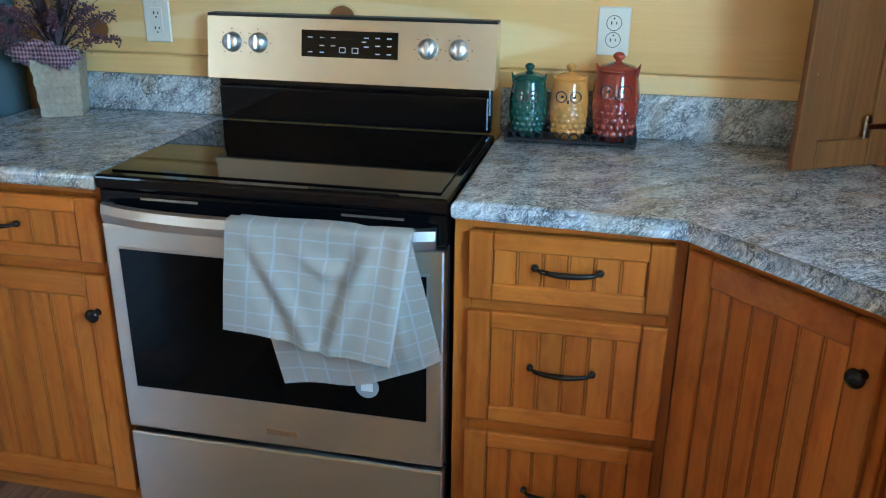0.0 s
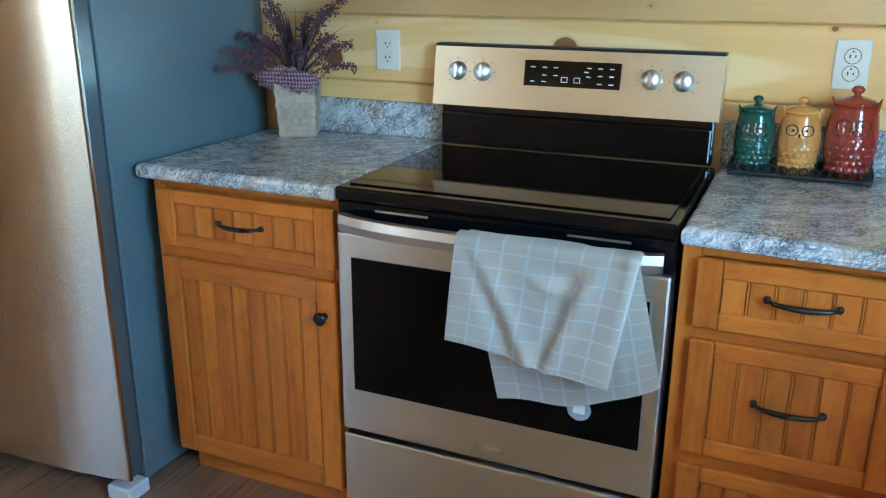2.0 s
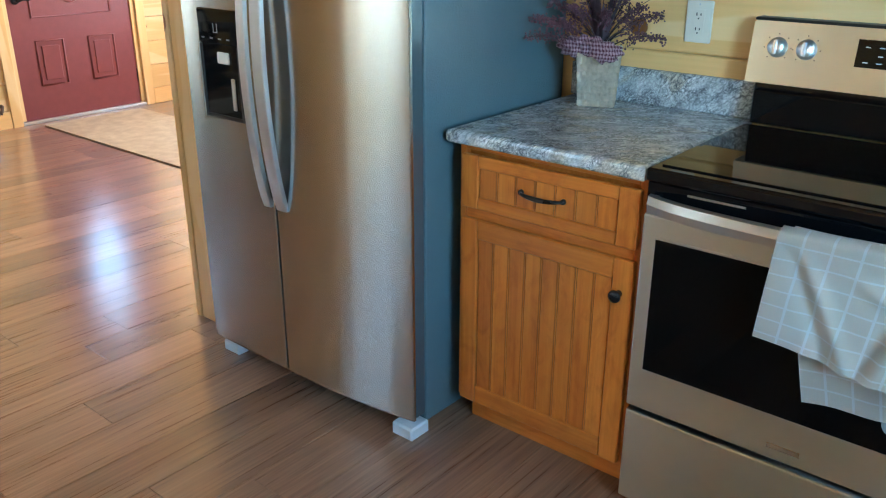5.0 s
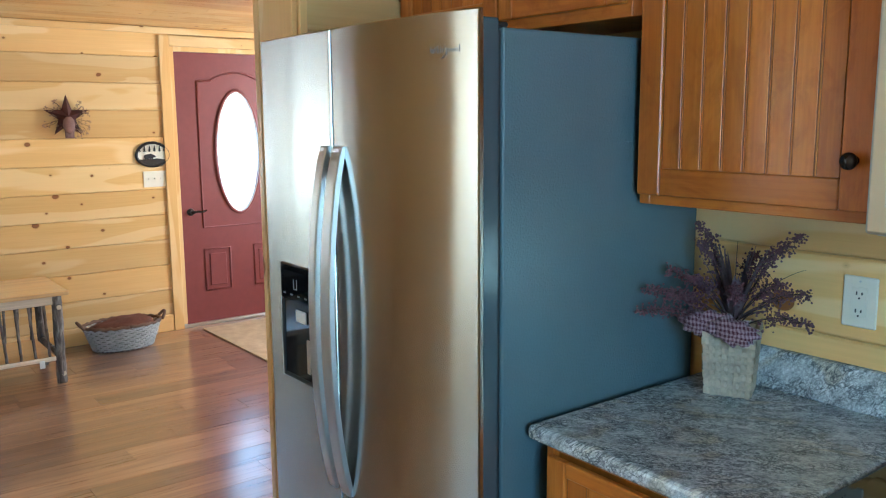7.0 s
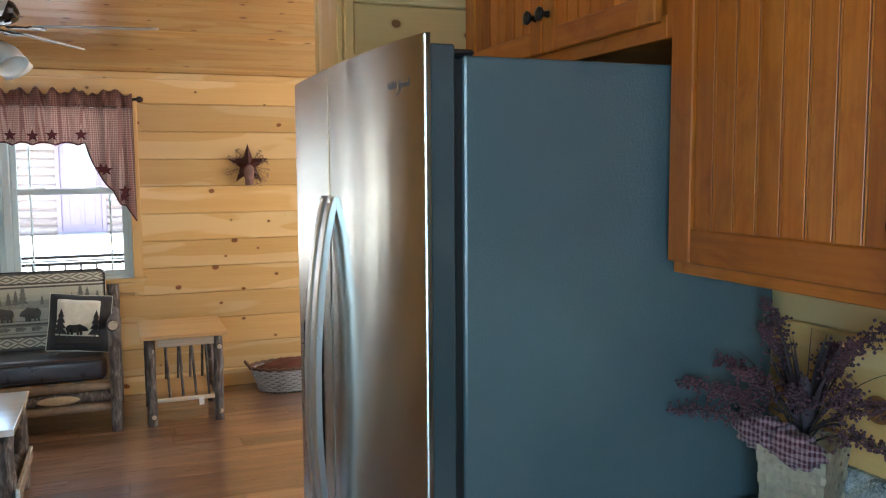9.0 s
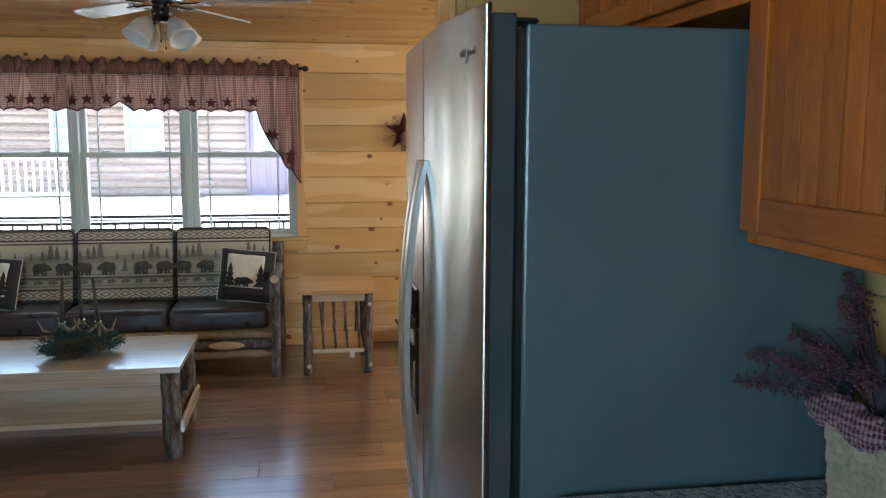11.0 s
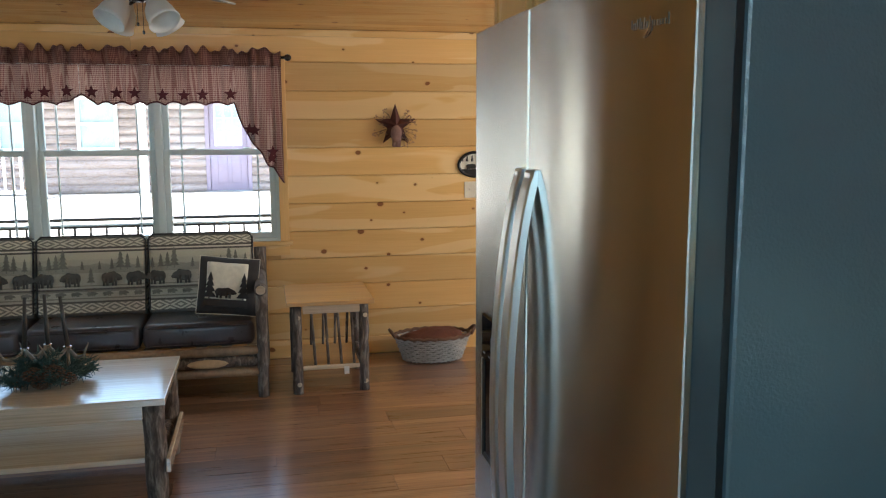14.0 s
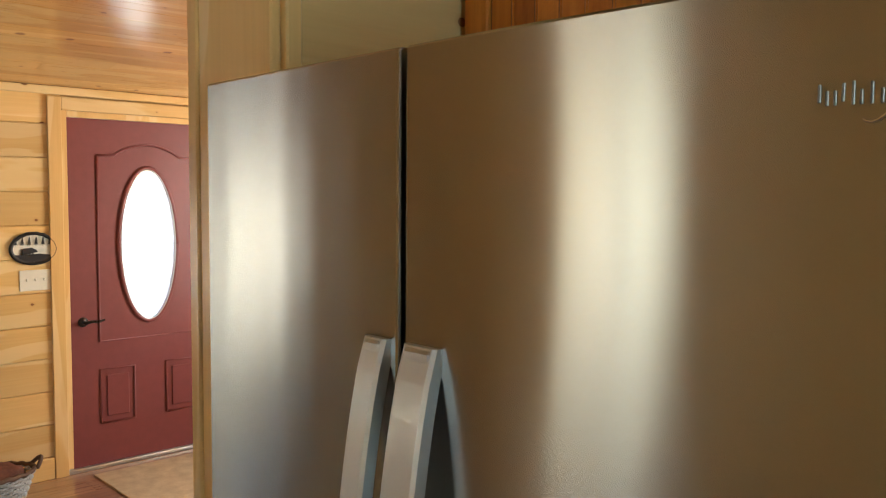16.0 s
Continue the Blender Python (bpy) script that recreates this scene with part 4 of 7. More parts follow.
def fridge():
    c = thing("refrigerator", (-1.04, -0.4, 0), "tall stainless side-by-side refrigerator with grey sides", "refrigerator")
    part("cabinet_body", bx(-1.476, -0.700, 0.025, -0.606, -0.03, 1.757, 0.006, seg=2), fridge_side, c, "grey textured side panels")
    part("gasket", bx(-1.470, -0.7195, 0.075, -0.612, -0.7005, 1.75), black_plastic, c)
    part("kick_grille", bx(-1.40, -0.728, 0.022, -0.68, -0.701, 0.060, 0.004), black_plastic, c)
    def face(x):
        s = (x + 1.04) / 0.45
        ripple = 0.00011 * math.sin(x * 41 + 0.6) + 0.00005 * math.sin(x * 97)
        return ripple + (-0.776 - 0.036 * (1 - s * s) if s > 0 else -0.812 + 0.005 * s * s)
    for x0, x1, name in ((-1.493, -1.1075, "freezer_door"), (-1.0985, -0.590, "fridge_door")):
        bm = curved_slab(x0, x1, 0.066, 1.788, -0.7645, face, 90)
        d = part(name, bm, steel, c, "brushed stainless door", True)
        d.data.set_sharp_from_angle(angle=radians(12))
        part("door_liner", bx(x0 + 0.0025, -0.764, 0.070, x1 - 0.0025, -0.7205, 1.772, 0.003), fridge_edge, d)
        s = -1 if x0 < -1.2 else 1
        hx0, hx1 = (-1.152, -1.118) if s < 0 else (-1.092, -1.046)
        bm = bmesh.new()
        pr = []
        n = 28
        for k in range(n + 1):
            v = k / n
            z = 0.622 + 0.888 * v
            q = (1 - (2 * v - 1) ** 2) ** 0.8
            y = face((hx0 + hx1) / 2) - 0.008 - 0.048 * q
            pr.append([bm.verts.new((x, y + dy, z)) for x, dy in ((hx0, 0.016), (hx0, 0.003), (hx0 + 0.004, 0.0), (hx1 - 0.004, 0.0), (hx1, 0.003), (hx1, 0.016))])
        for a, b in zip(pr, pr[1:]):
            for j in range(6):
                bm.faces.new((a[j], a[(j + 1) % 6], b[(j + 1) % 6], b[j]))
        bm.faces.new(pr[0])
        bm.faces.new(pr[-1][::-1])
        h = part("handle", bm, steel_pale, d, "long bowed satin steel handle")
        for z in (0.625, 1.480):
            part("handle_end", bx(hx0 + 0.004, face(hx0) - 0.012, z, hx1 - 0.004, face(hx0) + 0.004, z + 0.028, 0.003), steel_pale, h)
    fz = [o for o in c.children if o.name == "freezer_door"][0]
    # dispenser, set into the freezer door
    f = face(-1.31) - 0.002
    part("dispenser_panel", bx(-1.403, f - 0.004, 1.085, -1.215, f + 0.02, 1.186, 0.004), black_glass, fz, "black water and ice dispenser panel")
    fr = bmesh.new()
    for q in ((-1.403, 0.862, -1.392, 1.0845), (-1.226, 0.862, -1.215, 1.0845), (-1.3915, 0.862, -1.2265, 0.873)):
        box(fr, q[0], f - 0.003, q[1], q[2], f + 0.02, q[3], 0.002)
    part("dispenser_frame", fr, black_plastic, fz)
    part("dispenser_recess", bx(-1.3915, f + 0.0005, 0.8735, -1.2265, f + 0.006, 1.0845), black_enamel, fz)
    part("dispenser_paddle", bx(-1.318, f - 0.006, 1.030, -1.262, f + 0.0002, 1.064, 0.003), paper_white, fz, "white paper tab")
    part("dispenser_lever", bx(-1.262, f - 0.005, 0.895, -1.245, f + 0.0002, 0.99, 0.003), steel_pale, fz)
    cup = bmesh.new()
    for q in ((-1.326, 1.118, -1.323, 1.146), (-1.309, 1.118, -1.306, 1.146), (-1.3225, 1.118, -1.3095, 1.121)):
        box(cup, q[0], f - 0.0048, q[1], q[2], f - 0.0042, q[3])
    part("cup_mark", cup, ink_grey, fz)
    part("recess_rim", bx(-1.4055, f - 0.0035, 0.862, -1.4035, f + 0.01, 1.084, 0.0006), steel_pale, fz)
    for k in range(4):
        part("panel_mark", bx(-1.385 + k * 0.04, f - 0.0048, 1.10, -1.372 + k * 0.04, f - 0.0042, 1.104), ink_grey, fz)
    fd = [o for o in c.children if o.name == "fridge_door"][0]
    for at, lo, hi in ((0, 2, 13), (4, 0, 9), (8, 0, 9), (12, 2, 13), (17, 0, 14), (21, 0, 9), (26, 0, 13), (31, 0, 9), (36, 0, 14), (41, -4, 9), (46, 1, 8), (51, 1, 8), (56, 1, 8), (61, 1, 8), (66, 1, 8), (71, 0, 14)):
        x = -0.724 + at * 0.00115
        y = face(x)
        part("badge_bar", bx(x, y - 0.0009, 1.7065 + lo * 0.00105, x + 0.0021, y + 0.0006, 1.7065 + hi * 0.00105, 0.0005), badge_dark, fd)
    bm = tube(bmesh.new(), [(-0.688 + 0.011 * math.cos(a), face(-0.69) - 0.0012, 1.709 + 0.012 * math.sin(a) + 0.006 * math.cos(a)) for a in [3.6 + k * 0.35 for k in range(10)]], [0.0003 + 0.0008 * math.sin(math.pi * k / 9) for k in range(10)], 6)
    part("badge_ring", bm, chrome, fd)
    for x in (-1.462, -0.668):
        part("hinge_cover", bx(x, -0.718, 1.7575, x + 0.055, -0.676, 1.768, 0.004), black_plastic, c)
    for x in (-1.486, -0.672):
        part("foot_cover", bx(x, -0.785, 0.0, x + 0.082, -0.705, 0.042, 0.006), grey_plastic, c, "pale grey foot cover")


def outlet(place, gfci, label):
    o = thing("power_outlet", place, label, "outlet")
    x, y, z = place
    part("cover_plate", bx(x - 0.039, y - 0.006, z - 0.058, x + 0.039, y, z + 0.058, 0.003), white_plastic, o)
    if gfci:
        part("socket", bx(x - 0.017, y - 0.008, z - 0.034, x + 0.017, y - 0.0062, z + 0.034, 0.001), white_plastic, o)
    for s in (-1, 1):
        v = z + s * 0.020
        if not gfci:
            bm = lathe_front((x, y - 0.0062, v), 0.017, 0.0016)
            part("socket", bm, white_plastic, o)
            ring = [(x + 0.0178 * math.cos(q), y - 0.0064, v + 0.0178 * math.sin(q)) for q in [w * math.tau / 20 for w in range(21)]]
            part("socket_gap", tube(bmesh.new(), ring, 0.0009, 5), dark_slot, o)
        for dx, h in ((-0.006, 0.008), (0.006, 0.006)):
            part("slot", bx(x + dx - 0.0014, y - 0.0092, v - h / 2, x + dx + 0.0014, y - 0.0078, v + h / 2), dark_slot, o)
        part("slot", lathe_front((x, y - 0.0082, v + 0.011 * (1 if not gfci else -1)), 0.0022, 0.001), dark_slot, o)
    part("screw", lathe_front((x, y - 0.0062, z if not gfci else z + 0.047), 0.0025, 0.001), steel_pale, o)


def owl_jar(x, y, z, r, h, glaze, label):
    j = thing("owl_jar", (x, y, z), label, "canister", "owl jars on the tray")
    k = h * 0.80
    prof = [(r * 0.62, 0), (r * 0.72, k * 0.03), (r * 0.88, k * 0.14), (r * 0.99, k * 0.32), (r * 1.03, k * 0.50), (r * 1.0, k * 0.68), (r * 0.93, k * 0.84), (r * 0.86, k * 0.94), (r * 0.80, k)]
    b = part("jar", lathe(bmesh.new(), prof, (x, y, z), 32), glaze, j, "", True)
    for s in (-1, 1):
        part("ear", rod(bmesh.new(), (x + s * r * 0.72, y - r * 0.25, z + k * 0.93), (x + s * r * 0.92, y - r * 0.25, z + k * 1.10), r * 0.16, 0.001, 10), glaze, b)
        bm = bmesh.new()
        n = 20
        cx, cz = x + s * r * 0.36, z + k * 0.74
        pts = [(cx + r * 0.27 * math.cos(a), y - (r * r * 0.95 - (cx + r * 0.27 * math.cos(a) - x) ** 2) ** 0.5 - 0.001, cz + r * 0.27 * math.sin(a)) for a in [q * math.tau / n for q in range(n + 1)]]
        tube(bm, pts, 0.0015, 6)
        part("eye_ring", bm, twig, b)
        part("pupil", ball(bmesh.new(), (cx - s * r * 0.05, y - (r * r * 0.93 - (cx - s * r * 0.05 - x) ** 2) ** 0.5, cz), 0.004, 1), twig, b)
    part("beak", ball(bmesh.new(), (x, y - r * 0.97, z + k * 0.66), r * 0.09, 1, (0.8, 1, 1.5)), twig, b)
    feathers = bmesh.new()
    for row in range(6):
        for q in range(-3, 4):
            an = (q + 0.5 * (row % 2)) * 0.36
            zz = k * (0.15 + row * 0.10)
            rr = r * (0.885 + 0.125 * math.sin((zz / k) * 3.1)) - r * 0.075
            ball(feathers, (0, 0, 0), r * 0.185, 2, (1, 0.55, 1), pose(x + rr * math.sin(an), y - rr * math.cos(an), z + zz, -14, 0, math.degrees(an)))
    tagged(part("feather_relief", feathers, glaze, b, "", True), kind="stuff")
    lid = [(r * 0.86, 0), (r * 0.86, 0.004), (r * 0.70, 0.012), (r * 0.30, 0.020), (r * 0.14, 0.022), (r * 0.13, 0.027), (r * 0.24, 0.033), (r * 0.26, 0.040), (r * 0.16, 0.047), (0.002, 0.049)]
    sc = (h - k) / 0.049
    part("lid", lathe(bmesh.new(), [(a, v * sc) for a, v in lid], (x, y, z + k), 28), glaze, j, "", True)


def jar_tray():
    t = thing("filigree_tray", (0.95, -0.09, 0.9155), "black openwork metal tray on the worktop", "tray")
    part("plate", bx(0.795, -0.142, 0.9215, 1.108, -0.038, 0.925, 0.001), black_plastic, t)
    for x in (0.80, 1.103):
        for y in (-0.138, -0.042):
            part("foot", rod(bmesh.new(), (x, y, 0.9155), (x, y, 0.9215), 0.006), black_plastic, t)
    for (a, b) in (((0.795, -0.142), (1.108, -0.142)), ((0.795, -0.038), (1.108, -0.038)), ((0.795, -0.142), (0.795, -0.038)), ((1.108, -0.142), (1.108, -0.038))):
        bm = bmesh.new()
        L = math.dist(a, b)
        n = round(L / 0.022)
        for k in range(n):
            c = [a[i] + (b[i] - a[i]) * (k + 0.5) / n for i in (0, 1)]
            d = [(b[i] - a[i]) / L for i in (0, 1)]
            pts = [(c[0] + d[0] * 0.0095 * math.cos(q), c[1] + d[1] * 0.0095 * math.cos(q), 0.937 + 0.010 * math.sin(q)) for q in [w * math.tau / 10 for w in range(11)]]
            tube(bm, pts, 0.0019, 5)
        rod(bm, (*a, 0.926), (*b, 0.926), 0.003, seg=6)
        part("gallery", bm, black_plastic, t)
    owl_jar(0.843, -0.090, 0.925, 0.046, 0.178, teal_glaze, "teal glazed ceramic owl jar with lid")
    owl_jar(0.943, -0.090, 0.925, 0.047, 0.180, amber_glaze, "amber yellow glazed ceramic owl jar with lid")
    owl_jar(1.053, -0.092, 0.925, 0.056, 0.212, red_glaze, "red glazed ceramic owl jar, the largest")


def vase():
    px, py, pz = -0.440, -0.105, 0.9155
    m = pose(px, py, pz, 0, 0, 26)
    t = thing("flower_basket", (px, py, pz), "woven splint basket of dried purple berry sprays", "basket")
    h = 0.165
    b = part("liner", bx(-0.048, -0.048, 0.002, 0.048, 0.048, h - 0.006, m=m), tan_weave, t)
    lo, hi = 0.052, 0.062
    def at(s, a, v):
        r = lo + (hi - lo) * v
        x, y = a * r, -r
        for _ in range(s):
            x, y = -y, x
        return Vector((x, y, v * h))
    for s in range(4):
        for k in range(8):
            bm = bmesh.new()
            a0, a1 = -1 + k * 0.25 + 0.015, -1 + (k + 1) * 0.25 - 0.015
            cols = []
            for j in range(17):
                v = j / 16
                off = 0.0022 * (1 if (j // 2 + k) % 2 else -1)
                cols.append([bm.verts.new(at(s, a, v) + (at(s, 0, v) - Vector((0, 0, v * h))).normalized() * off) for a in (a0, a1)])
            for p, q in zip(cols, cols[1:]):
                bm.faces.new((p[0], p[1], q[1], q[0]))
            bmesh.ops.solidify(bm, geom=bm.faces[:], thickness=0.0015)
            bmesh.ops.transform(bm, matrix=m, verts=bm.verts)
            part("splint", bm, tan_weave, t)
        for j in range(8):
            v0, v1 = j / 8 + 0.012, (j + 1) / 8 - 0.012
            bm = bmesh.new()
            cols = []
            for k in range(17):
                a = -1 + k / 8
                off = 0.0022 * (-1 if ((k // 2) + j) % 2 else 1)
                cols.append([bm.verts.new(at(s, a, v) + (at(s, 0, v) - Vector((0, 0, v * h))).normalized() * off) for v in (v0, v1)])
            for p, q in zip(cols, cols[1:]):
                bm.faces.new((p[0], p[1], q[1], q[0]))
            bmesh.ops.solidify(bm, geom=bm.faces[:], thickness=0.0015)
            bmesh.ops.transform(bm, matrix=m, verts=bm.verts)
            part("splint", bm, tan_weave, t)
    # gingham bow round the rim
    rnd = random.Random(4)
    for cx, cz, tw in ((-0.040, 0.005, -8), (0.042, 0.0, 10)):
        bm = bmesh.new()
        bmesh.ops.create_uvsphere(bm, u_segments=36, v_segments=20, radius=1)
        for v in bm.verts:
            a = math.atan2(v.co.z, v.co.x)
            w = 1 + 0.13 * math.sin(a * 9 + cx * 60) + 0.07 * math.sin(a * 17) + 0.08 * math.sin(v.co.y * 7 + a * 3)
            v.co = Vector((v.co.x * 0.060 * w, v.co.y * 0.030 * w, v.co.z * 0.030 * w + 0.012 * v.co.x * v.co.x))
        bmesh.ops.transform(bm, matrix=pose(px + cx, py - 0.062, pz + h + cz, 0, tw, 0), verts=bm.verts)
        part("bow_loop", bm, bow_cloth, t, "wine gingham bow", True)
    part("bow_knot", ball(bmesh.new(), (px, py - 0.086, pz + h + 0.006), 0.014, 2, (0.9, 0.7, 1.2)), bow_cloth, t, "", True)
    top = Vector((px, py, pz + h - 0.02))
    tips = ((-0.13, -0.17, 0.085), (-0.125, -0.10, 0.125), (-0.14, -0.20, 0.035), (-0.115, 0.0, 0.235), (-0.085, -0.03, 0.19), (0.15, 0.03, 0.225), (0.115, 0.0, 0.19), (0.20, -0.02, 0.105), (0.23, -0.05, 0.045), (0.16, -0.05, 0.125), (-0.04, -0.12, 0.12), (0.03, 0.04, 0.17), (0.07, -0.10, 0.11), (-0.10, -0.13, 0.07))
    for n, (dx, dy, dz) in enumerate(tips):
        bm, ber = bmesh.new(), bmesh.new()
        p1 = top + Vector((dx * 0.45, dy * 0.45, dz * 0.75 + 0.05))
        p2 = top + Vector((dx, dy, dz + 0.02))
        pts = [(1 - q) ** 2 * top + 2 * q * (1 - q) * p1 + q * q * p2 for q in [k / 12 for k in range(13)]]
        tube(bm, pts, [0.0022 - 0.0012 * k / 12 for k in range(13)], 5)
        for k in range(170):
            q = 0.42 + 0.58 * rnd.random()
            c = (1 - q) ** 2 * top + 2 * q * (1 - q) * p1 + q * q * p2
            s = 0.0155 * (1.15 - q * 0.80)
            off = Vector((rnd.gauss(0, s), rnd.gauss(0, s * 0.8), rnd.gauss(0, s)))
            if (c + off).x < -0.575:
                continue
            if k % 3 == 0:
                rod(bm, c, c + off, 0.0006, seg=3)
            bmesh.ops.create_icosphere(ber, subdivisions=1, radius=rnd.uniform(0.0022, 0.0037), matrix=Matrix.Translation(c + off))
        s = part("flower_spray", bm, twig, t, "dried spray of small berries")
        tagged(part("berries", ber, dried, s, "dusky wine-red berries", True), kind="stuff")
    for n in range(46):
        an, up = rnd.uniform(-3.1, 0.4), rnd.uniform(0.08, 0.24)
        d = Vector((math.cos(an), math.sin(an) * 0.5, 0)) * rnd.uniform(0.03, 0.10)
        bm = bmesh.new()
        w = rnd.uniform(0.006, 0.014)
        q = d.normalized()
        side = Vector((-q.y, q.x, 0.3)).normalized()
        prev = None
        for k in range(7):
            s = k / 6
            c = top + d * s + Vector((0, 0, 0.02 + up * s - 0.04 * s * s))
            ww = w * math.sin(math.pi * (0.12 + 0.86 * s))
            cur = (bm.verts.new(c + side * ww), bm.verts.new(c + Vector((0, 0, 0.003))), bm.verts.new(c - side * ww))
            if prev:
                bm.faces.new((prev[0], prev[1], cur[1], cur[0]))
                bm.faces.new((prev[1], prev[2], cur[2], cur[1]))
            prev = cur
        bmesh.ops.solidify(bm, geom=bm.faces[:], thickness=0.0006)
        part("leaf", bm, dusky_leaf, t, "dusty mauve fabric leaf", True)
    for dx, dy, dz in ((0.13, 0.02, 0.20), (0.17, 0.01, 0.155), (-0.01, 0.02, 0.20), (0.20, -0.01, 0.11), (-0.16, -0.02, 0.13)):
        pts = [top + Vector((dx * q, dy * q, dz * (1.6 * q - 0.6 * q * q) + 0.02)) for q in [k / 10 for k in range(11)]]
        part("grass_blade", tube(bmesh.new(), pts, [0.0018 - 0.0014 * k / 10 for k in range(11)], 5), twig, t)


dusky_leaf = plain("mauve_leaf_cloth", (0.24, 0.17, 0.19), 0.85, 0, 90, 0.3, 0.4)
base_unit_left()
base_unit_drawers()
corner_unit()
sink_run()
worktops()
upper_unit()
fridge_unit()
corner_hutch()
cooker()
microwave()
fridge()
towel()
outlet((-0.190, -0.0002, 1.164), True, "ivory double power outlet with reset buttons on the pine wall")
outlet((1.034, -0.0002, 1.174), False, "ivory double power outlet on the pine wall")
jar_tray()
vase()


# ---------------------------------------------------------------- windows and doors
def sash(parent, name, m, w, h, grille):
    """One sash, local x and z from its lower corner, facing -y."""
    s = 0.038
    f = bmesh.new()
    box(f, 0, 0, 0, s, 0.034, h, 0.004, m=m)
    box(f, w - s, 0, 0, w, 0.034, h, 0.004, m=m)
    box(f, s, 0.001, 0, w - s, 0.033, s, 0.004, m=m)
    box(f, s, 0.001, h - s, w - s, 0.033, h, 0.004, m=m)
    d = part(name, f, white_vinyl, parent)
    g = part("pane", bx(s - 0.004, 0.015, s - 0.004, w - s + 0.004, 0.019, h - s + 0.004, m=m), glass, d, "clear pane")
    g.visible_shadow = False
    if grille:
        for x in (s + 0.075, w - s - 0.075):
            part("grille_bar", bx(x - 0.006, 0.0205, s, x + 0.006, 0.027, h - s, m=m), white_vinyl, d)
        for z in ((s + 0.075,) if grille < 0 else (h - s - 0.075,)):
            part("grille_bar", bx(s, 0.0275, z - 0.006, w - s, 0.031, z + 0.006, m=m), white_vinyl, d)
    return d


def window(name, m, w, h, units, label):
    """A row of double-hung units in a pine casing; local x to w, z to h, wall face at y = 0."""
    o = thing(name, m.translation, label, "window", kind="structure")
    c = 0.062
    for a, b, lo, hi, mat_ in ((-c, 0, 0, h + c, pine_z), (w, w + c, 0, h + c, pine_z), (0, w, h, h + c, pine_y)):
        part("casing", bx(a, -0.018, lo, b, 0.0, hi, 0.003, m=m), mat_, o)
    part("window_sill", bx(-c - 0.02, -0.045, -0.028, w + c + 0.02, 0.06, 0.0, 0.004, m=m), pine_y, o)
    part("apron", bx(-c, -0.018, -0.10, w + c, 0.0, -0.0285, 0.003, m=m), pine_y, o)
    fr = bmesh.new()
    box(fr, 0, 0.002, 0.0005, 0.022, 0.13, h, m=m)
    box(fr, w - 0.022, 0.002, 0.0005, w, 0.13, h, m=m)
    box(fr, 0.022, 0.002, h - 0.022, w - 0.022, 0.13, h, m=m)
    box(fr, 0.022, 0.002, 0.0005, w - 0.022, 0.13, 0.02, m=m)
    part("window_frame", fr, white_vinyl, o)
    gap = 0.05 if units > 1 else 0
    uw = (w - 0.044 - gap * (units - 1)) / units
    for k in range(units):
        x = 0.022 + k * (uw + gap)
        if k:
            part("mullion", bx(x - gap + 0.0005, 0.006, 0.0205, x - 0.0005, 0.12, h - 0.0225, 0.004, m=m), white_vinyl, o)
        mid = h * 0.505
        sash(o, "lower_sash", m @ pose(x, 0.030, 0.0205), uw, mid, -1)
        sash(o, "upper_sash", m @ pose(x, 0.068, mid - 0.018), uw, h - mid - 0.006, 1)
        for q in (0.25, 0.75):
            part("sash_lock", bx(x + uw * q - 0.025, 0.032, mid + 0.0208, x + uw * q + 0.025, 0.06, mid + 0.032, 0.004, m=m), white_vinyl, o)


window("window_1", side_on(WX, TRIPLE[0], TRIPLE[2]), TRIPLE[1] - TRIPLE[0], TRIPLE[3] - TRIPLE[2], 3, "triple white double-hung window in pine casing")


def blind_window(name, m, w, h, label):
    o = thing(name, m.translation, label, "window", kind="structure")
    for a, b, lo, hi in ((-0.06, 0, -0.06, h + 0.06), (w, w + 0.06, -0.06, h + 0.06), (0, w, h, h + 0.06), (0, w, -0.06, 0)):
        part("casing", bx(a, -0.018, lo, b, 0.0, hi, 0.003, m=m), pine_z, o)
    part("mullion", bx(w / 2 - 0.03, -0.010, 0.0, w / 2 + 0.03, 0.03, h, m=m), white_vinyl, o)
    part("meeting_rail", bx(0, -0.008, h / 2 - 0.025, w / 2 - 0.0305, 0.03, h / 2 + 0.025, m=m), white_vinyl, o)
    part("meeting_rail", bx(w / 2 + 0.0305, -0.008, h / 2 - 0.025, w, 0.03, h / 2 + 0.025, m=m), white_vinyl, o)


blind_window("window_2", pose(KX, SIDE_WIN[1], SIDE_WIN[2], 0, 0, -90), SIDE_WIN[1] - SIDE_WIN[0], SIDE_WIN[3] - SIDE_WIN[2], "white window over the sink run")
# unseen window, added round the gable lamp strips
blind_window("window_3", pose(GABLE_WIN[1], SY, GABLE_WIN[2], 0, 0, 180), GABLE_WIN[1] - GABLE_WIN[0], GABLE_WIN[3] - GABLE_WIN[2], "unseen white window added in the gable wall")
# unseen window, added round the entry fill lamp
blind_window("window_5", pose(ENTRY_WIN[0], NY, ENTRY_WIN[2]), ENTRY_WIN[1] - ENTRY_WIN[0], ENTRY_WIN[3] - ENTRY_WIN[2], "unseen white window added in the gable wall beside the entrance")
blind_window("window_4", pose(PARLOUR_WIN[1], SY, PARLOUR_WIN[2], 0, 0, 180), PARLOUR_WIN[1] - PARLOUR_WIN[0], PARLOUR_WIN[3] - PARLOUR_WIN[2], "unseen white window added in the gable wall of the living room")


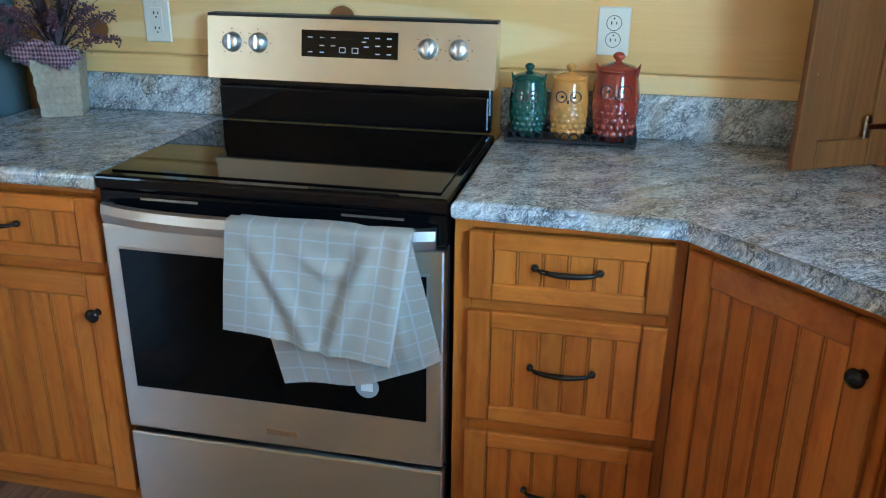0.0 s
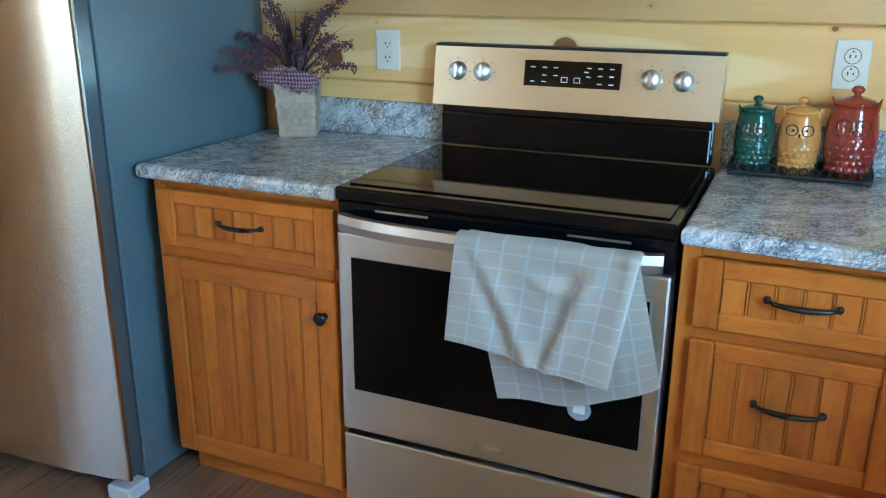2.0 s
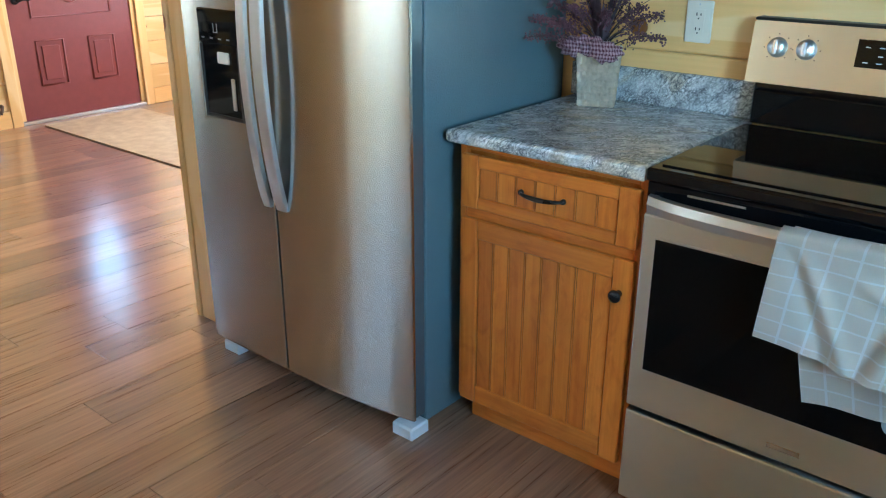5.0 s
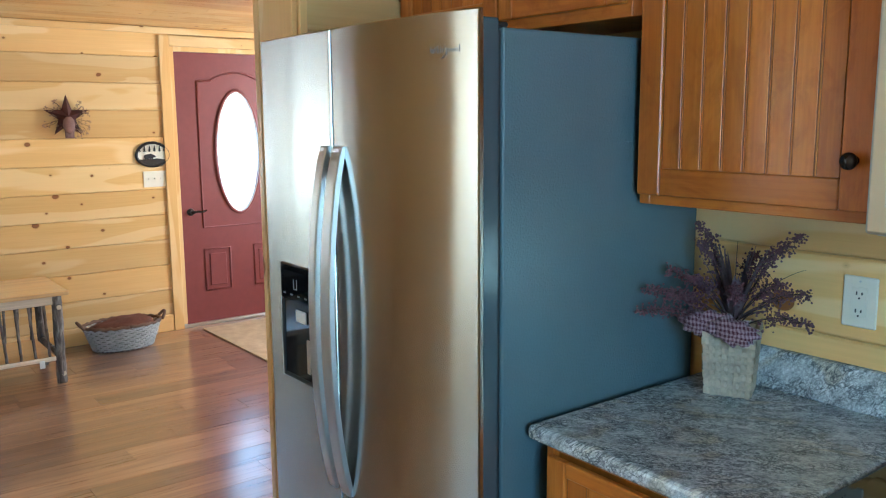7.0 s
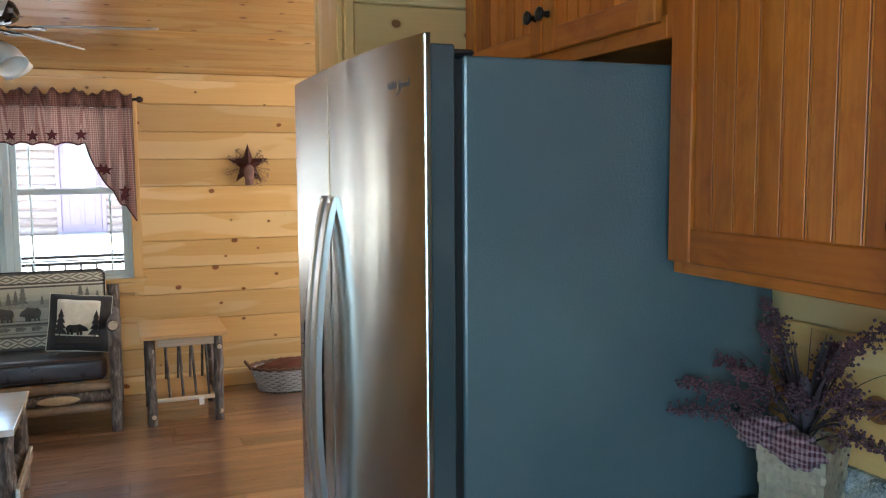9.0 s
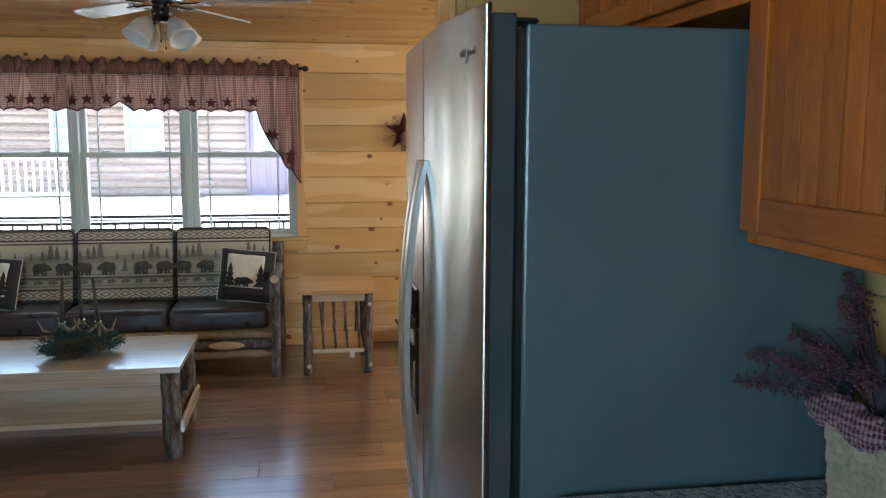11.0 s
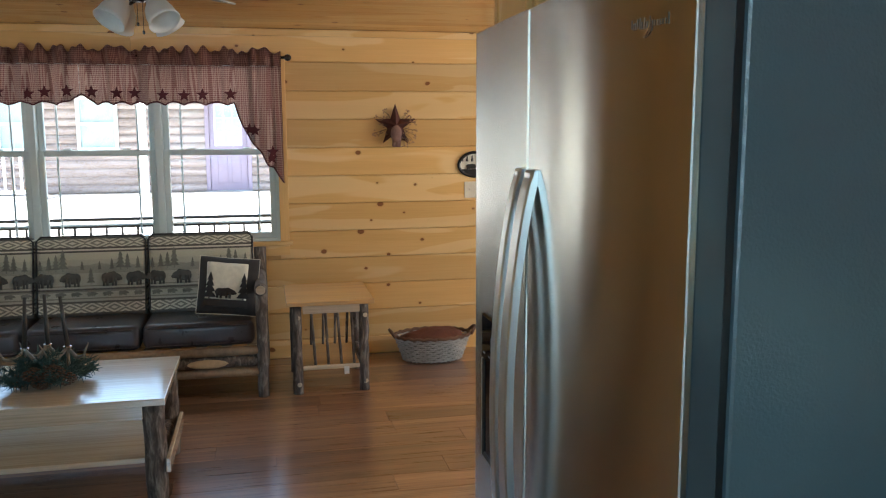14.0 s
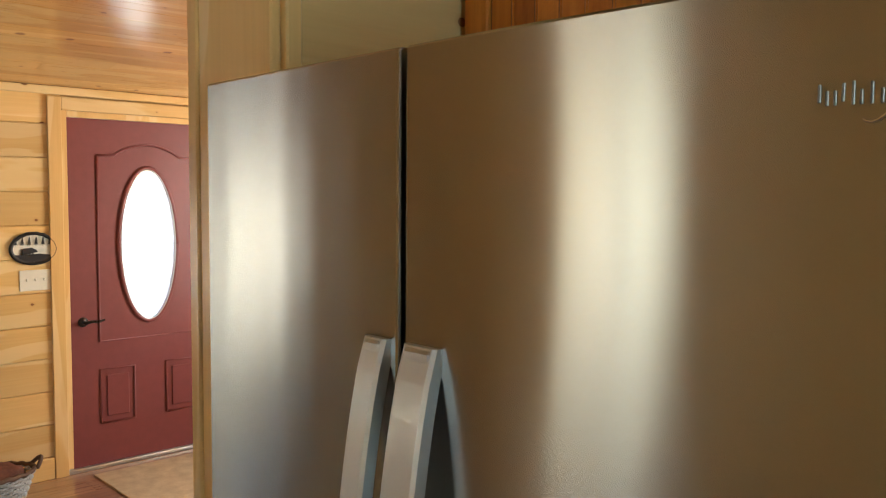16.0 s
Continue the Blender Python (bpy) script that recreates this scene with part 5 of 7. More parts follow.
def entrance():
    o = thing("door_1", (WX, 0.868, 0), "closed oxblood-red entrance door with oval glass", "door", kind="structure")
    m = side_on(WX, DOOR[0], 0)
    w, h = DOOR[1] - DOOR[0], DOOR[3]
    c = 0.075
    for a, b, lo, hi, mt in ((-c, 0, 0, h + c, pine_z), (w, w + c, 0, h + c, pine_z), (0, w, h, h + c, pine_y)):
        part("casing", bx(a, -0.020, lo, b, 0.0, hi, 0.003, m=m), mt, o)
    for a, b, lo, hi in ((0, 0.034, 0.03, h), (w - 0.034, w, 0.03, h), (0.034, w - 0.034, h - 0.034, h)):
        part("jamb", bx(a, 0.001, lo, b, 0.13, hi, 0.002, m=m), pine_z, o)
    part("threshold", bx(0, -0.015, 0.0005, w, 0.13, 0.024, 0.004, m=m), steel_pale, o, "metal threshold")
    # slab with an oval opening
    x0, x1, z0, z1 = 0.036, w - 0.036, 0.026, h - 0.036
    cx, cz, rx, rz = (x0 + x1) / 2, 1.325, 0.177, 0.462
    bm = bmesh.new()
    n = 64
    loops = []
    for y in (0.012, 0.056):
        inner = [bm.verts.new((cx + rx * math.cos(a), y, cz + rz * math.sin(a))) for a in [k * math.tau / n for k in range(n)]]
        outer = []
        for k in range(n):
            a = k * math.tau / n
            dx, dz = math.cos(a), math.sin(a)
            t = min((x1 - cx) / abs(dx) if abs(dx) > 1e-6 else 9, (((z1 - cz) if dz > 0 else (cz - z0)) / abs(dz)) if abs(dz) > 1e-6 else 9)
            outer.append(bm.verts.new((cx + dx * t, y, cz + dz * t)))
        cor = [bm.verts.new((p, y, q)) for p, q in ((x1, z1), (x0, z1), (x0, z0), (x1, z0))]
        loops.append((inner, outer, cor))
        for k in range(n):
            a, b = outer[k], outer[(k + 1) % n]
            bm.faces.new((inner[k], a, b, inner[(k + 1) % n]))
            if abs(a.co.x - b.co.x) > 1e-4 and abs(a.co.z - b.co.z) > 1e-4:
                v = min(cor, key=lambda q: (q.co - (a.co + b.co) / 2).length)
                if (v.co - a.co).length > 1e-5 and (v.co - b.co).length > 1e-5:
                    bm.faces.new((a, v, b))
    (i0, o0, c0), (i1, o1, c1) = loops
    for k in range(n):
        bm.faces.new((i0[k], i0[(k + 1) % n], i1[(k + 1) % n], i1[k]))
    box(bm, x0 - 0.001, 0.013, z0, x0 + 0.004, 0.055, z1)
    box(bm, x1 - 0.004, 0.013, z0, x1 + 0.001, 0.055, z1)
    bmesh.ops.transform(bm, matrix=m, verts=bm.verts)
    d = part("door_leaf", bm, red_paint, o)
    def ring(name, ra, rb, r, mat_, y):
        b2 = tube(bmesh.new(), [(cx + ra * math.cos(a), y, cz + rb * math.sin(a)) for a in [k * math.tau / 72 for k in range(73)]], r, 8)
        bmesh.ops.transform(b2, matrix=m, verts=b2.verts)
        part(name, b2, mat_, d, "", True)
    ring("glass_rim", rx + 0.006, rz + 0.006, 0.013, red_paint, 0.009)
    ring("glass_bead", rx - 0.006, rz - 0.006, 0.005, grey_plastic, 0.004)
    g = bmesh.new()
    vs = [g.verts.new((cx + rx * math.cos(a), 0.03, cz + rz * math.sin(a))) for a in [k * math.tau / n for k in range(n)]]
    g.faces.new(vs)
    bmesh.ops.solidify(g, geom=g.faces[:], thickness=0.006)
    bmesh.ops.transform(g, matrix=m, verts=g.verts)
    pn = part("oval_pane", g, oval_glass, d, "bright obscure oval pane")
    pn.visible_shadow = False
    for v, half in ((0.20, 0.9), (0.0, 1.0), (-0.22, 0.88)):
        for s in (-1, 1):
            part("came", bx(cx + s * rx * half - (0.035 if s > 0 else 0), 0.024, cz + v - 0.002, cx + s * rx * half + (0.035 if s < 0 else 0), 0.028, cz + v + 0.002, m=m), ink_grey, d)
    part("came", bx(cx - 0.012, 0.024, cz + 0.098, cx + 0.012, 0.028, cz + 0.102, m=m), ink_grey, d)
    def mould(pts, r=0.008):
        b2 = tube(bmesh.new(), [(p, 0.010, q) for p, q in pts], r, 8)
        bmesh.ops.transform(b2, matrix=m, verts=b2.verts)
        part("moulding", b2, red_paint, d, "", True)
    a, b = x0 + 0.165, x1 - 0.165
    arch = [(a, 1.86), (a + 0.10, 1.86)] + [(a + 0.10 + (b - a - 0.20) * k / 12, 1.86 + 0.07 * math.sin(math.pi * k / 12) ** 0.8) for k in range(1, 12)] + [(b - 0.10, 1.86), (b, 1.86)]
    mould(arch)
    mould([(a, 1.86), (a, 0.76), (b, 0.76), (b, 1.86)])
    for p in (a, b - 0.205):
        q = p + 0.205
        mould([(p, 0.27), (p, 0.59), (q, 0.59), (q, 0.27), (p, 0.27)])
        part("raised_panel", bx(p + 0.035, 0.004, 0.305, q - 0.035, 0.013, 0.555, 0.006, m=m), red_paint, d)
    # lever handle
    hm = bmesh.new()
    rod(hm, (x0 + 0.07, 0.013, 0.885), (x0 + 0.07, 0.002, 0.885), 0.030, 0.026, 20)
    rod(hm, (x0 + 0.07, 0.004, 0.885), (x0 + 0.07, -0.045, 0.885), 0.010, 0.010, 12)
    tube(hm, [(x0 + 0.066, -0.043, 0.885), (x0 + 0.10, -0.046, 0.892), (x0 + 0.14, -0.046, 0.888), (x0 + 0.175, -0.044, 0.896)], [0.010, 0.0085, 0.008, 0.006], 10)
    bmesh.ops.transform(hm, matrix=m, verts=hm.verts)
    part("door_handle", hm, bronze, d, "dark bronze lever", True)
    for z in (0.25, 1.05, 1.85):
        part("hinge", bx(x1 - 0.004, 0.006, z - 0.05, x1 + 0.012, 0.0118, z + 0.05, m=m), bronze, o)


entrance()


def baseboards():
    for k, (a, b) in enumerate(((SY, DOOR[0] - 0.077), (DOOR[1] + 0.077, NY))):
        tagged(part("baseboard", bx(WX, a, 0.0005, WX + 0.016, b, 0.125, 0.004), pine_y, None), "pale pine baseboard on the window wall", "baseboard", kind="structure")
    tagged(part("trim", bx(WX, SY, 2.19, WX + 0.02, NY, 2.235, 0.003), pine_y, None), "pale pine trim under the ceiling", "trim", kind="structure")


baseboards()


# ---------------------------------------------------------------- living room
def valance():
    o = thing("window_valance", (WX + 0.09, -2.3, 1.2), "burgundy gingham valance with star appliques and swag tails", "curtain")
    y0, y1 = -3.51, -1.135
    def lower(y):
        e = min(y - y0, y1 - y)
        if e < 0.30:
            q = (0.30 - e) / 0.30
            z = 1.735 - 0.50 * q ** 0.70 - 0.016 * abs(math.sin(q * 12.0))
        else:
            z = 1.735
        mid = math.exp(-((y + 2.37) / 0.05) ** 2)
        return z + 0.055 * mid + 0.020 * abs(math.sin(y * math.pi / 0.115 + 0.8 * math.sin(y * 6)))
    def fold(y, s):
        return 0.026 * math.sin(y * 43 + 2.6 * math.sin(y * 7.3)) + 0.016 * math.sin(y * 71 + 3.0 * math.sin(y * 5.1) + 2) * s + 0.005 * math.sin(y * 137)
    def cloth(name, top, bottom, mat_, pf, n=420, rows=8):
        bm = bmesh.new()
        cols = []
        for k in range(n + 1):
            y = pf[0] + (pf[1] - pf[0]) * k / n
            t, b = top(y), bottom(y)
            cols.append([bm.verts.new((WX + 0.122 + fold(y, 0.4 + 0.6 * j / rows) * (0.55 + 0.45 * j / rows), y, t + (b - t) * j / rows)) for j in range(rows + 1)])
        for a, b in zip(cols, cols[1:]):
            for j in range(rows):
                bm.faces.new((a[j], b[j], b[j + 1], a[j + 1]))
        bmesh.ops.solidify(bm, geom=bm.faces[:], thickness=0.0015)
        return part(name, bm, mat_, o, "", True)
    head = cloth("heading", lambda y: 2.086 + 0.015 * math.sin(y * 43 + 2.6 * math.sin(y * 7.3)) + 0.010 * math.sin(y * 91 + 2 * math.sin(y * 13)), lambda y: 1.985, curtain_head, (y0, y1), rows=3)
    for a, b in ((y0, -2.372), (-2.368, y1)):
        p = cloth("panel", lambda y: 1.984, lower, curtain_cloth, (a, b), n=240, rows=12)
        hem = tube(bmesh.new(), [(WX + 0.1245 + fold(y, 1), y, lower(y)) for y in [a + (b - a) * k / 150 for k in range(151)]], 0.005, 6)
        part("scalloped_hem", hem, wine_cloth, p, "dark wine piping", True)
        n = 9
        for k in range(n):
            y = a + (b - a) * (k + 0.5) / n + 0.02 * math.sin(k * 2.3)
            e = min(y - y0, y1 - y)
            z = lower(y) + 0.058
            bm = outline(bmesh.new(), star_points(0.043, 0.018), 0.003, side_on(WX + 0.148 + max(0, fold(y, 0.8)), y, z))
            part("star_applique", bm, wine_cloth, p, "dark wine star")
        for q in range(2):
            y = (y1 - 0.07 - q * 0.11) if b > -2 else (y0 + 0.07 + q * 0.11)
            bm = outline(bmesh.new(), star_points(0.043, 0.018), 0.003, side_on(WX + 0.160, y, lower(y) + 0.10))
            part("star_applique", bm, wine_cloth, p, "dark wine star")
    bm = rod(bmesh.new(), (WX + 0.085, -3.56, 2.045), (WX + 0.085, -1.10, 2.045), 0.010)
    r = part("curtain_rod", bm, bronze, o, "dark rod with ball finials", True)
    for y in (-3.575, -1.09):
        part("finial", ball(bmesh.new(), (WX + 0.085, y, 2.045), 0.022, 2, (1, 1.15, 1)), bronze, r, "", True)
        part("bracket", bx(WX + 0.001, y - 0.008 + (0.05 if y < -2 else -0.05), 2.03, WX + 0.085, y + 0.008 + (0.05 if y < -2 else -0.05), 2.045, 0.002), bronze, r)


valance()


def tapestry():
    m, nt, b = shader("lodge_pattern_tapestry", 0.92)
    sep = nt.nodes.new("ShaderNodeSeparateXYZ")
    nt.links.new(nt.nodes.new("ShaderNodeTexCoord").outputs["Generated"], sep.inputs[0])
    u, v = sep.outputs[1], maths(nt, "MULTIPLY_ADD", sep.outputs[2], 1.09, -0.09)
    cream, grey, mid_, dark_ = (0.80, 0.75, 0.60), (0.50, 0.47, 0.38), (0.22, 0.205, 0.17), (0.045, 0.038, 0.036)
    col = ramp(nt, v, [(0.0, dark_), (0.03, mid_), (0.15, dark_), (0.175, grey), (0.20, mid_), (0.215, grey), (0.29, mid_), (0.31, dark_), (0.335, grey), (0.36, mid_), (0.375, grey), (0.53, (0.48, 0.455, 0.36)), (0.62, (0.58, 0.55, 0.43)), (0.70, (0.66, 0.62, 0.48)), (0.79, dark_), (0.815, cream), (0.835, dark_), (0.86, mid_), (0.965, dark_)], True)
    def diamonds(lo, hi, n):
        w = maths(nt, "DIVIDE", maths(nt, "SUBTRACT", v, lo), hi - lo)
        a = maths(nt, "ABSOLUTE", maths(nt, "SUBTRACT", maths(nt, "FRACT", maths(nt, "MULTIPLY", u, n)), 0.5))
        c = maths(nt, "ABSOLUTE", maths(nt, "SUBTRACT", w, 0.5))
        d = maths(nt, "ADD", a, maths(nt, "MULTIPLY", c, 0.9))
        inside = maths(nt, "LESS_THAN", c, 0.5)
        rings = maths(nt, "GREATER_THAN", maths(nt, "SINE", maths(nt, "MULTIPLY", d, 19.0)), 0.0)
        return maths(nt, "MULTIPLY", rings, inside)
    col = blend(nt, maths(nt, "MULTIPLY", diamonds(0.03, 0.15, 5.0), 0.9), col, cream)
    col = blend(nt, maths(nt, "MULTIPLY", diamonds(0.86, 0.965, 4.5), 0.9), col, cream)
    # far hills and firs, woven in
    hill = maths(nt, "MULTIPLY_ADD", noisy(nt, nt.nodes.new("ShaderNodeTexCoord").outputs["Generated"], 4.0, 2.0), 0.28, 0.50)
    inside = maths(nt, "MULTIPLY", maths(nt, "LESS_THAN", v, hill), maths(nt, "GREATER_THAN", v, 0.53))
    col = blend(nt, maths(nt, "MULTIPLY", inside, 0.60), col, (0.26, 0.255, 0.215))
    thread = noisy(nt, spot(nt, (1, 1, 1), False), 420, 2.0)
    col = blend(nt, 0.25, col, ramp(nt, thread, [(0.35, (0.06, 0.06, 0.05)), (0.65, (0.62, 0.59, 0.48))]))
    nt.links.new(col, b.inputs["Base Color"])
    bump(nt, b, thread, 0.5, 0.002)
    return m


lodge_cloth = tapestry()
dark_weave = plain("charcoal_weave", (0.035, 0.031, 0.03), 0.9, 0, 350, 0.4, 0.3)
slate_weave = plain("slate_weave", (0.095, 0.092, 0.082), 0.9, 0, 350, 0.4, 0.3)
grey_weave = plain("grey_weave", (0.19, 0.185, 0.155), 0.9, 0, 350, 0.4, 0.3)
cream_weave = plain("cream_weave", (0.74, 0.70, 0.58), 0.9, 0, 350, 0.4, 0.15)


def pillow_mesh(w, h, d, m, power=2.6, n=18):
    """A stuffed square, w by h, facing -y, its middle at the origin of m."""
    bm = bmesh.new()
    sides = []
    for s in (-1, 1):
        g = []
        for i in range(n + 1):
            row = []
            for j in range(n + 1):
                a, c = i / n * 2 - 1, j / n * 2 - 1
                f = (1 - abs(a) ** power) * (1 - abs(c) ** power)
                row.append(bm.verts.new((a * w / 2 * (1 - 0.03 * (1 - abs(c))), s * d / 2 * f ** 0.5, c * h / 2 * (1 - 0.03 * (1 - abs(a))))))
            g.append(row)
        for i in range(n):
            for j in range(n):
                bm.faces.new((g[i][j], g[i + 1][j], g[i + 1][j + 1], g[i][j + 1]))
        sides.append(g)
    bmesh.ops.remove_doubles(bm, verts=bm.verts, dist=0.0004)
    bmesh.ops.transform(bm, matrix=m, verts=bm.verts)
    return bm


def bear(bm, x, z, s, y, m):
    """A woven bear, facing right, s long."""
    for cx, cz, rx, rz in ((0, 0.30, 0.36, 0.20), (-0.22, 0.30, 0.2, 0.19), (0.16, 0.36, 0.2, 0.17), (0.40, 0.30, 0.15, 0.12), (0.52, 0.26, 0.08, 0.06), (0.36, 0.41, 0.04, 0.05)):
        ball(bm, (x + cx * s, y, z + cz * s), 1.0, 2, (rx * s, 0.0025, rz * s), m)
    for cx in (-0.30, -0.14, 0.12, 0.27):
        box(bm, x + cx * s - 0.05 * s, y - 0.0025, z, x + cx * s + 0.06 * s, y + 0.0005, z + 0.30 * s, m=m)


def fir(bm, x, z, h, y, m):
    for k in range(4):
        w = h * (0.24 - 0.045 * k)
        q = z + h * (0.12 + 0.20 * k)
        outline(bm, [(x - w, q), (x + w, q), (x, q + h * 0.32)], 0.002, m @ Matrix.Translation((0, y - 0.001 * k, 0)))
    box(bm, x - h * 0.02, y, z, x + h * 0.02, y + 0.002, z + h * 0.14, m=m)


def log(bm, p0, p1, r, seed, seg=12, cuts=9):
    """A bark-covered pole, not quite straight."""
    p0, p1 = Vector(p0), Vector(p1)
    rnd = random.Random(seed)
    pts, rad = [], []
    for k in range(cuts + 1):
        q = k / cuts
        wob = Vector([rnd.uniform(-1, 1) * min(r * 0.10, 0.0025) for _ in range(3)]) if 0 < k < cuts else Vector()
        pts.append(p0.lerp(p1, q) + wob)
        rad.append(r * rnd.uniform(0.965, 1.035))
    return tube(bm, pts, rad, seg)


def log_part(parent, name, p0, p1, r, seed, label=""):
    return part(name, log(bmesh.new(), p0, p1, r, seed), bark, parent, label, True)


def log_end(parent, p, way, r):
    p, way = Vector(p), Vector(way).normalized()
    return part("cut_end", rod(bmesh.new(), p, p + way * 0.004, r * 0.92, r * 0.85, 12), ash_top, parent, "pale sawn end")


def sofa():
    yl, yr = -3.33, -1.31
    o = thing("log_sofa", (-4.95, (yl + yr) / 2, 0), "rustic log-framed sofa with lodge-pattern cushions", "sofa")
    for n, y in enumerate((yl, yr)):
        log_part(o, "front_post", (-4.625, y, 0), (-4.625, y, 0.665), 0.034, 30 + n)
        log_part(o, "back_post", (-5.30, y, 0), (-5.36, y, 0.80), 0.042, 33 + n)
        a = log_part(o, "arm", (-4.56, y, 0.655), (-5.36, y, 0.62), 0.036, 36 + n)
        log_end(a, (-4.56, y, 0.655), (1, 0, 0.04), 0.030)
        log_part(o, "side_rail", (-4.63, y, 0.22), (-5.32, y, 0.22), 0.032, 39 + n)
    for z, r, s in ((0.285, 0.028, 50), (0.155, 0.028, 51)):
        part("front_rail", log(bmesh.new(), (-4.63, yl, z), (-4.63, yr, z), r, s), peeled_rail, o, "half-peeled pale rail", True)
    for n in range(3):
        y = yl + (yr - yl) * (n + 0.5) / 3
        log_part(o, "half_log", (-4.64, y - 0.32, 0.22), (-4.64, y + 0.32, 0.22), 0.036, 55 + n, "dark half log")
        f = ball(bmesh.new(), (-4.600, y + 0.02, 0.22), 1.0, 2, (0.006, 0.12, 0.028))
        part("bark_window", f, cream_wood, o, "pale peeled oval on the rail", True)
    log_part(o, "back_rail", (-5.36, yl, 0.72), (-5.36, yr, 0.72), 0.032, 60)
    log_part(o, "back_rail", (-5.32, yl, 0.24), (-5.32, yr, 0.24), 0.032, 61)
    for k in range(14):
        y = yl + 0.06 + (yr - yl - 0.12) * k / 13
        part("slat", bx(-5.28, y - 0.03, 0.297, -4.66, y + 0.03, 0.311), ash_top, o)
    w = 0.645
    for k in range(3):
        y = -1.347 - w * (k + 0.5)
        s = part("seat_cushion", bx(-5.25, y - w / 2 + 0.004, 0.312, -4.635, y + w / 2 - 0.004, 0.462, 0.045, seg=4), leather, o, "dark leather seat cushion", True)
        for z in (0.335, 0.44):
            pp = tube(bmesh.new(), [(-4.655, y - w / 2 + 0.03, z), (-4.633, y - w / 2 + 0.05, z), (-4.633, y + w / 2 - 0.05, z), (-4.655, y + w / 2 - 0.03, z)], 0.004, 6)
            part("piping", pp, leather, s)
        m = Matrix.Translation((-5.05, y, 0.435)) @ pose(0, 0, 0, 0, 0, 90) @ pose(0, 0, 0, -13, 0, 0)
        bm = box(bmesh.new(), -w / 2 + 0.003, -0.075, 0, w / 2 - 0.003, 0.075, 0.505, 0.035, seg=4)
        for v in bm.verts:
            if v.co.y < 0:
                v.co.y -= 0.02 * (1 - (v.co.x / (w / 2)) ** 2) * math.sin(math.pi * v.co.z / 0.505)
        bmesh.ops.transform(bm, matrix=m, verts=bm.verts)
        c = part("back_cushion", bm, lodge_cloth, o, "tan and charcoal lodge-pattern back cushion", True)
        for s in (-1, 1):
            pts = [(s * (w / 2 - 0.012), -0.068, 0.03), (s * (w / 2 - 0.008), -0.070, 0.47), (s * (w / 2 - 0.04), -0.072, 0.498)]
            b2 = tube(bmesh.new(), pts, 0.005, 6)
            bmesh.ops.transform(b2, matrix=m, verts=b2.verts)
            part("piping", b2, dark_weave, c)
        b2 = tube(bmesh.new(), [(-w / 2 + 0.03, -0.07, 0.499), (w / 2 - 0.03, -0.07, 0.499)], 0.005, 6)
        bmesh.ops.transform(b2, matrix=m, verts=b2.verts)
        part("piping", b2, dark_weave, c)
        for x in (-0.262, -0.108, 0.108, 0.250):
            bm = bmesh.new()
            bear(bm, 0, 0, 0.150, 0, m @ Matrix.Translation((x, -0.0975 + 0.013 * abs(x) / 0.25, 0.188)) @ Matrix.Diagonal((0.80 if x > 0 else -0.80, 1, 1.12, 1)))
            part("bear_motif", bm, slate_weave, c, "", True)
        for x in [-0.27 + 0.09 * q for q in range(7)]:
            bm = bmesh.new()
            bear(bm, 0, 0, 0.062, 0, m @ Matrix.Translation((x, -0.0915 + 0.013 * abs(x) / 0.25, 0.128)) @ Matrix.Diagonal((1, 1, 0.9, 1)))
            part("animal_motif", bm, grey_weave, c)
        for x, hh in ((-0.20, 0.10), (-0.16, 0.13), (-0.24, 0.09), (-0.29, 0.07), (-0.05, 0.06), (0.0, 0.10), (0.05, 0.055), (0.12, 0.07), (0.17, 0.12), (0.21, 0.10), (0.27, 0.08)):
            bm = bmesh.new()
            fir(bm, x, 0.285 if x else 0.20, hh, -0.0985 + 0.013 * abs(x) / 0.25, m)
            part("tree_motif", bm, grey_weave, c)
    cushion((-4.80, -1.50, 0.463), 7, 0.36)
    cushion((-4.80, -3.10, 0.463), 6, 0.34)


peeled_rail = plain("half_peeled_rail", (0.27, 0.19, 0.12), 0.55, 0, 30, 0.3, 0.55)
cream_wood = plain("peeled_pale_wood", (0.52, 0.39, 0.22), 0.5, 0, 50, 0.1, 0.2)


def cushion(place, lean, s):
    o = thing("throw_pillow", place, "black and cream throw pillow with bear and firs, on the sofa", "pillow", "throw pillows on the sofa")
    m = Matrix.Translation((place[0] - 0.03, place[1], place[2] + s / 2 - 0.004)) @ pose(0, 0, 0, 0, 0, 90 + lean * 0.5) @ pose(0, 0, 0, -22, lean, 0)
    part("cover", pillow_mesh(s, s, 0.10, m), dark_weave, o, "charcoal cover", True)
    r = s / 2 - 0.002
    cord = [(-r, 0, -r), (-r * 0.97, 0, 0), (-r, 0, r), (0, 0, r * 0.97), (r, 0, r), (r * 0.97, 0, 0), (r, 0, -r), (0, 0, -r * 0.97), (-r, 0, -r)]
    part("piping", tube(bmesh.new(), [m @ Vector(p) for p in cord], 0.004, 6), cream_weave, o, "pale corded edge", True)
    f = m @ Matrix.Translation((-0.012, -0.0005, 0.008))
    part("picture_panel", pillow_mesh(s * 0.76, s * 0.80, 0.128, f, 6.0, 14), cream_weave, o, "cream panel", True)
    bm = bmesh.new()
    bear(bm, -0.015, -0.10, 0.125, -0.078, f)
    part("bear_motif", bm, dark_weave, o, "", True)
    for x, h in ((-0.098, 0.17), (0.098, 0.17)):
        bm = bmesh.new()
        fir(bm, x, -0.115, h, -0.070, f)
        part("tree_motif", bm, dark_weave, o)
    bm = box(bmesh.new(), -0.125, -0.070, -0.150, 0.125, -0.055, -0.105, 0.002, m=f)
    part("ground_motif", bm, dark_weave, o)


sofa()


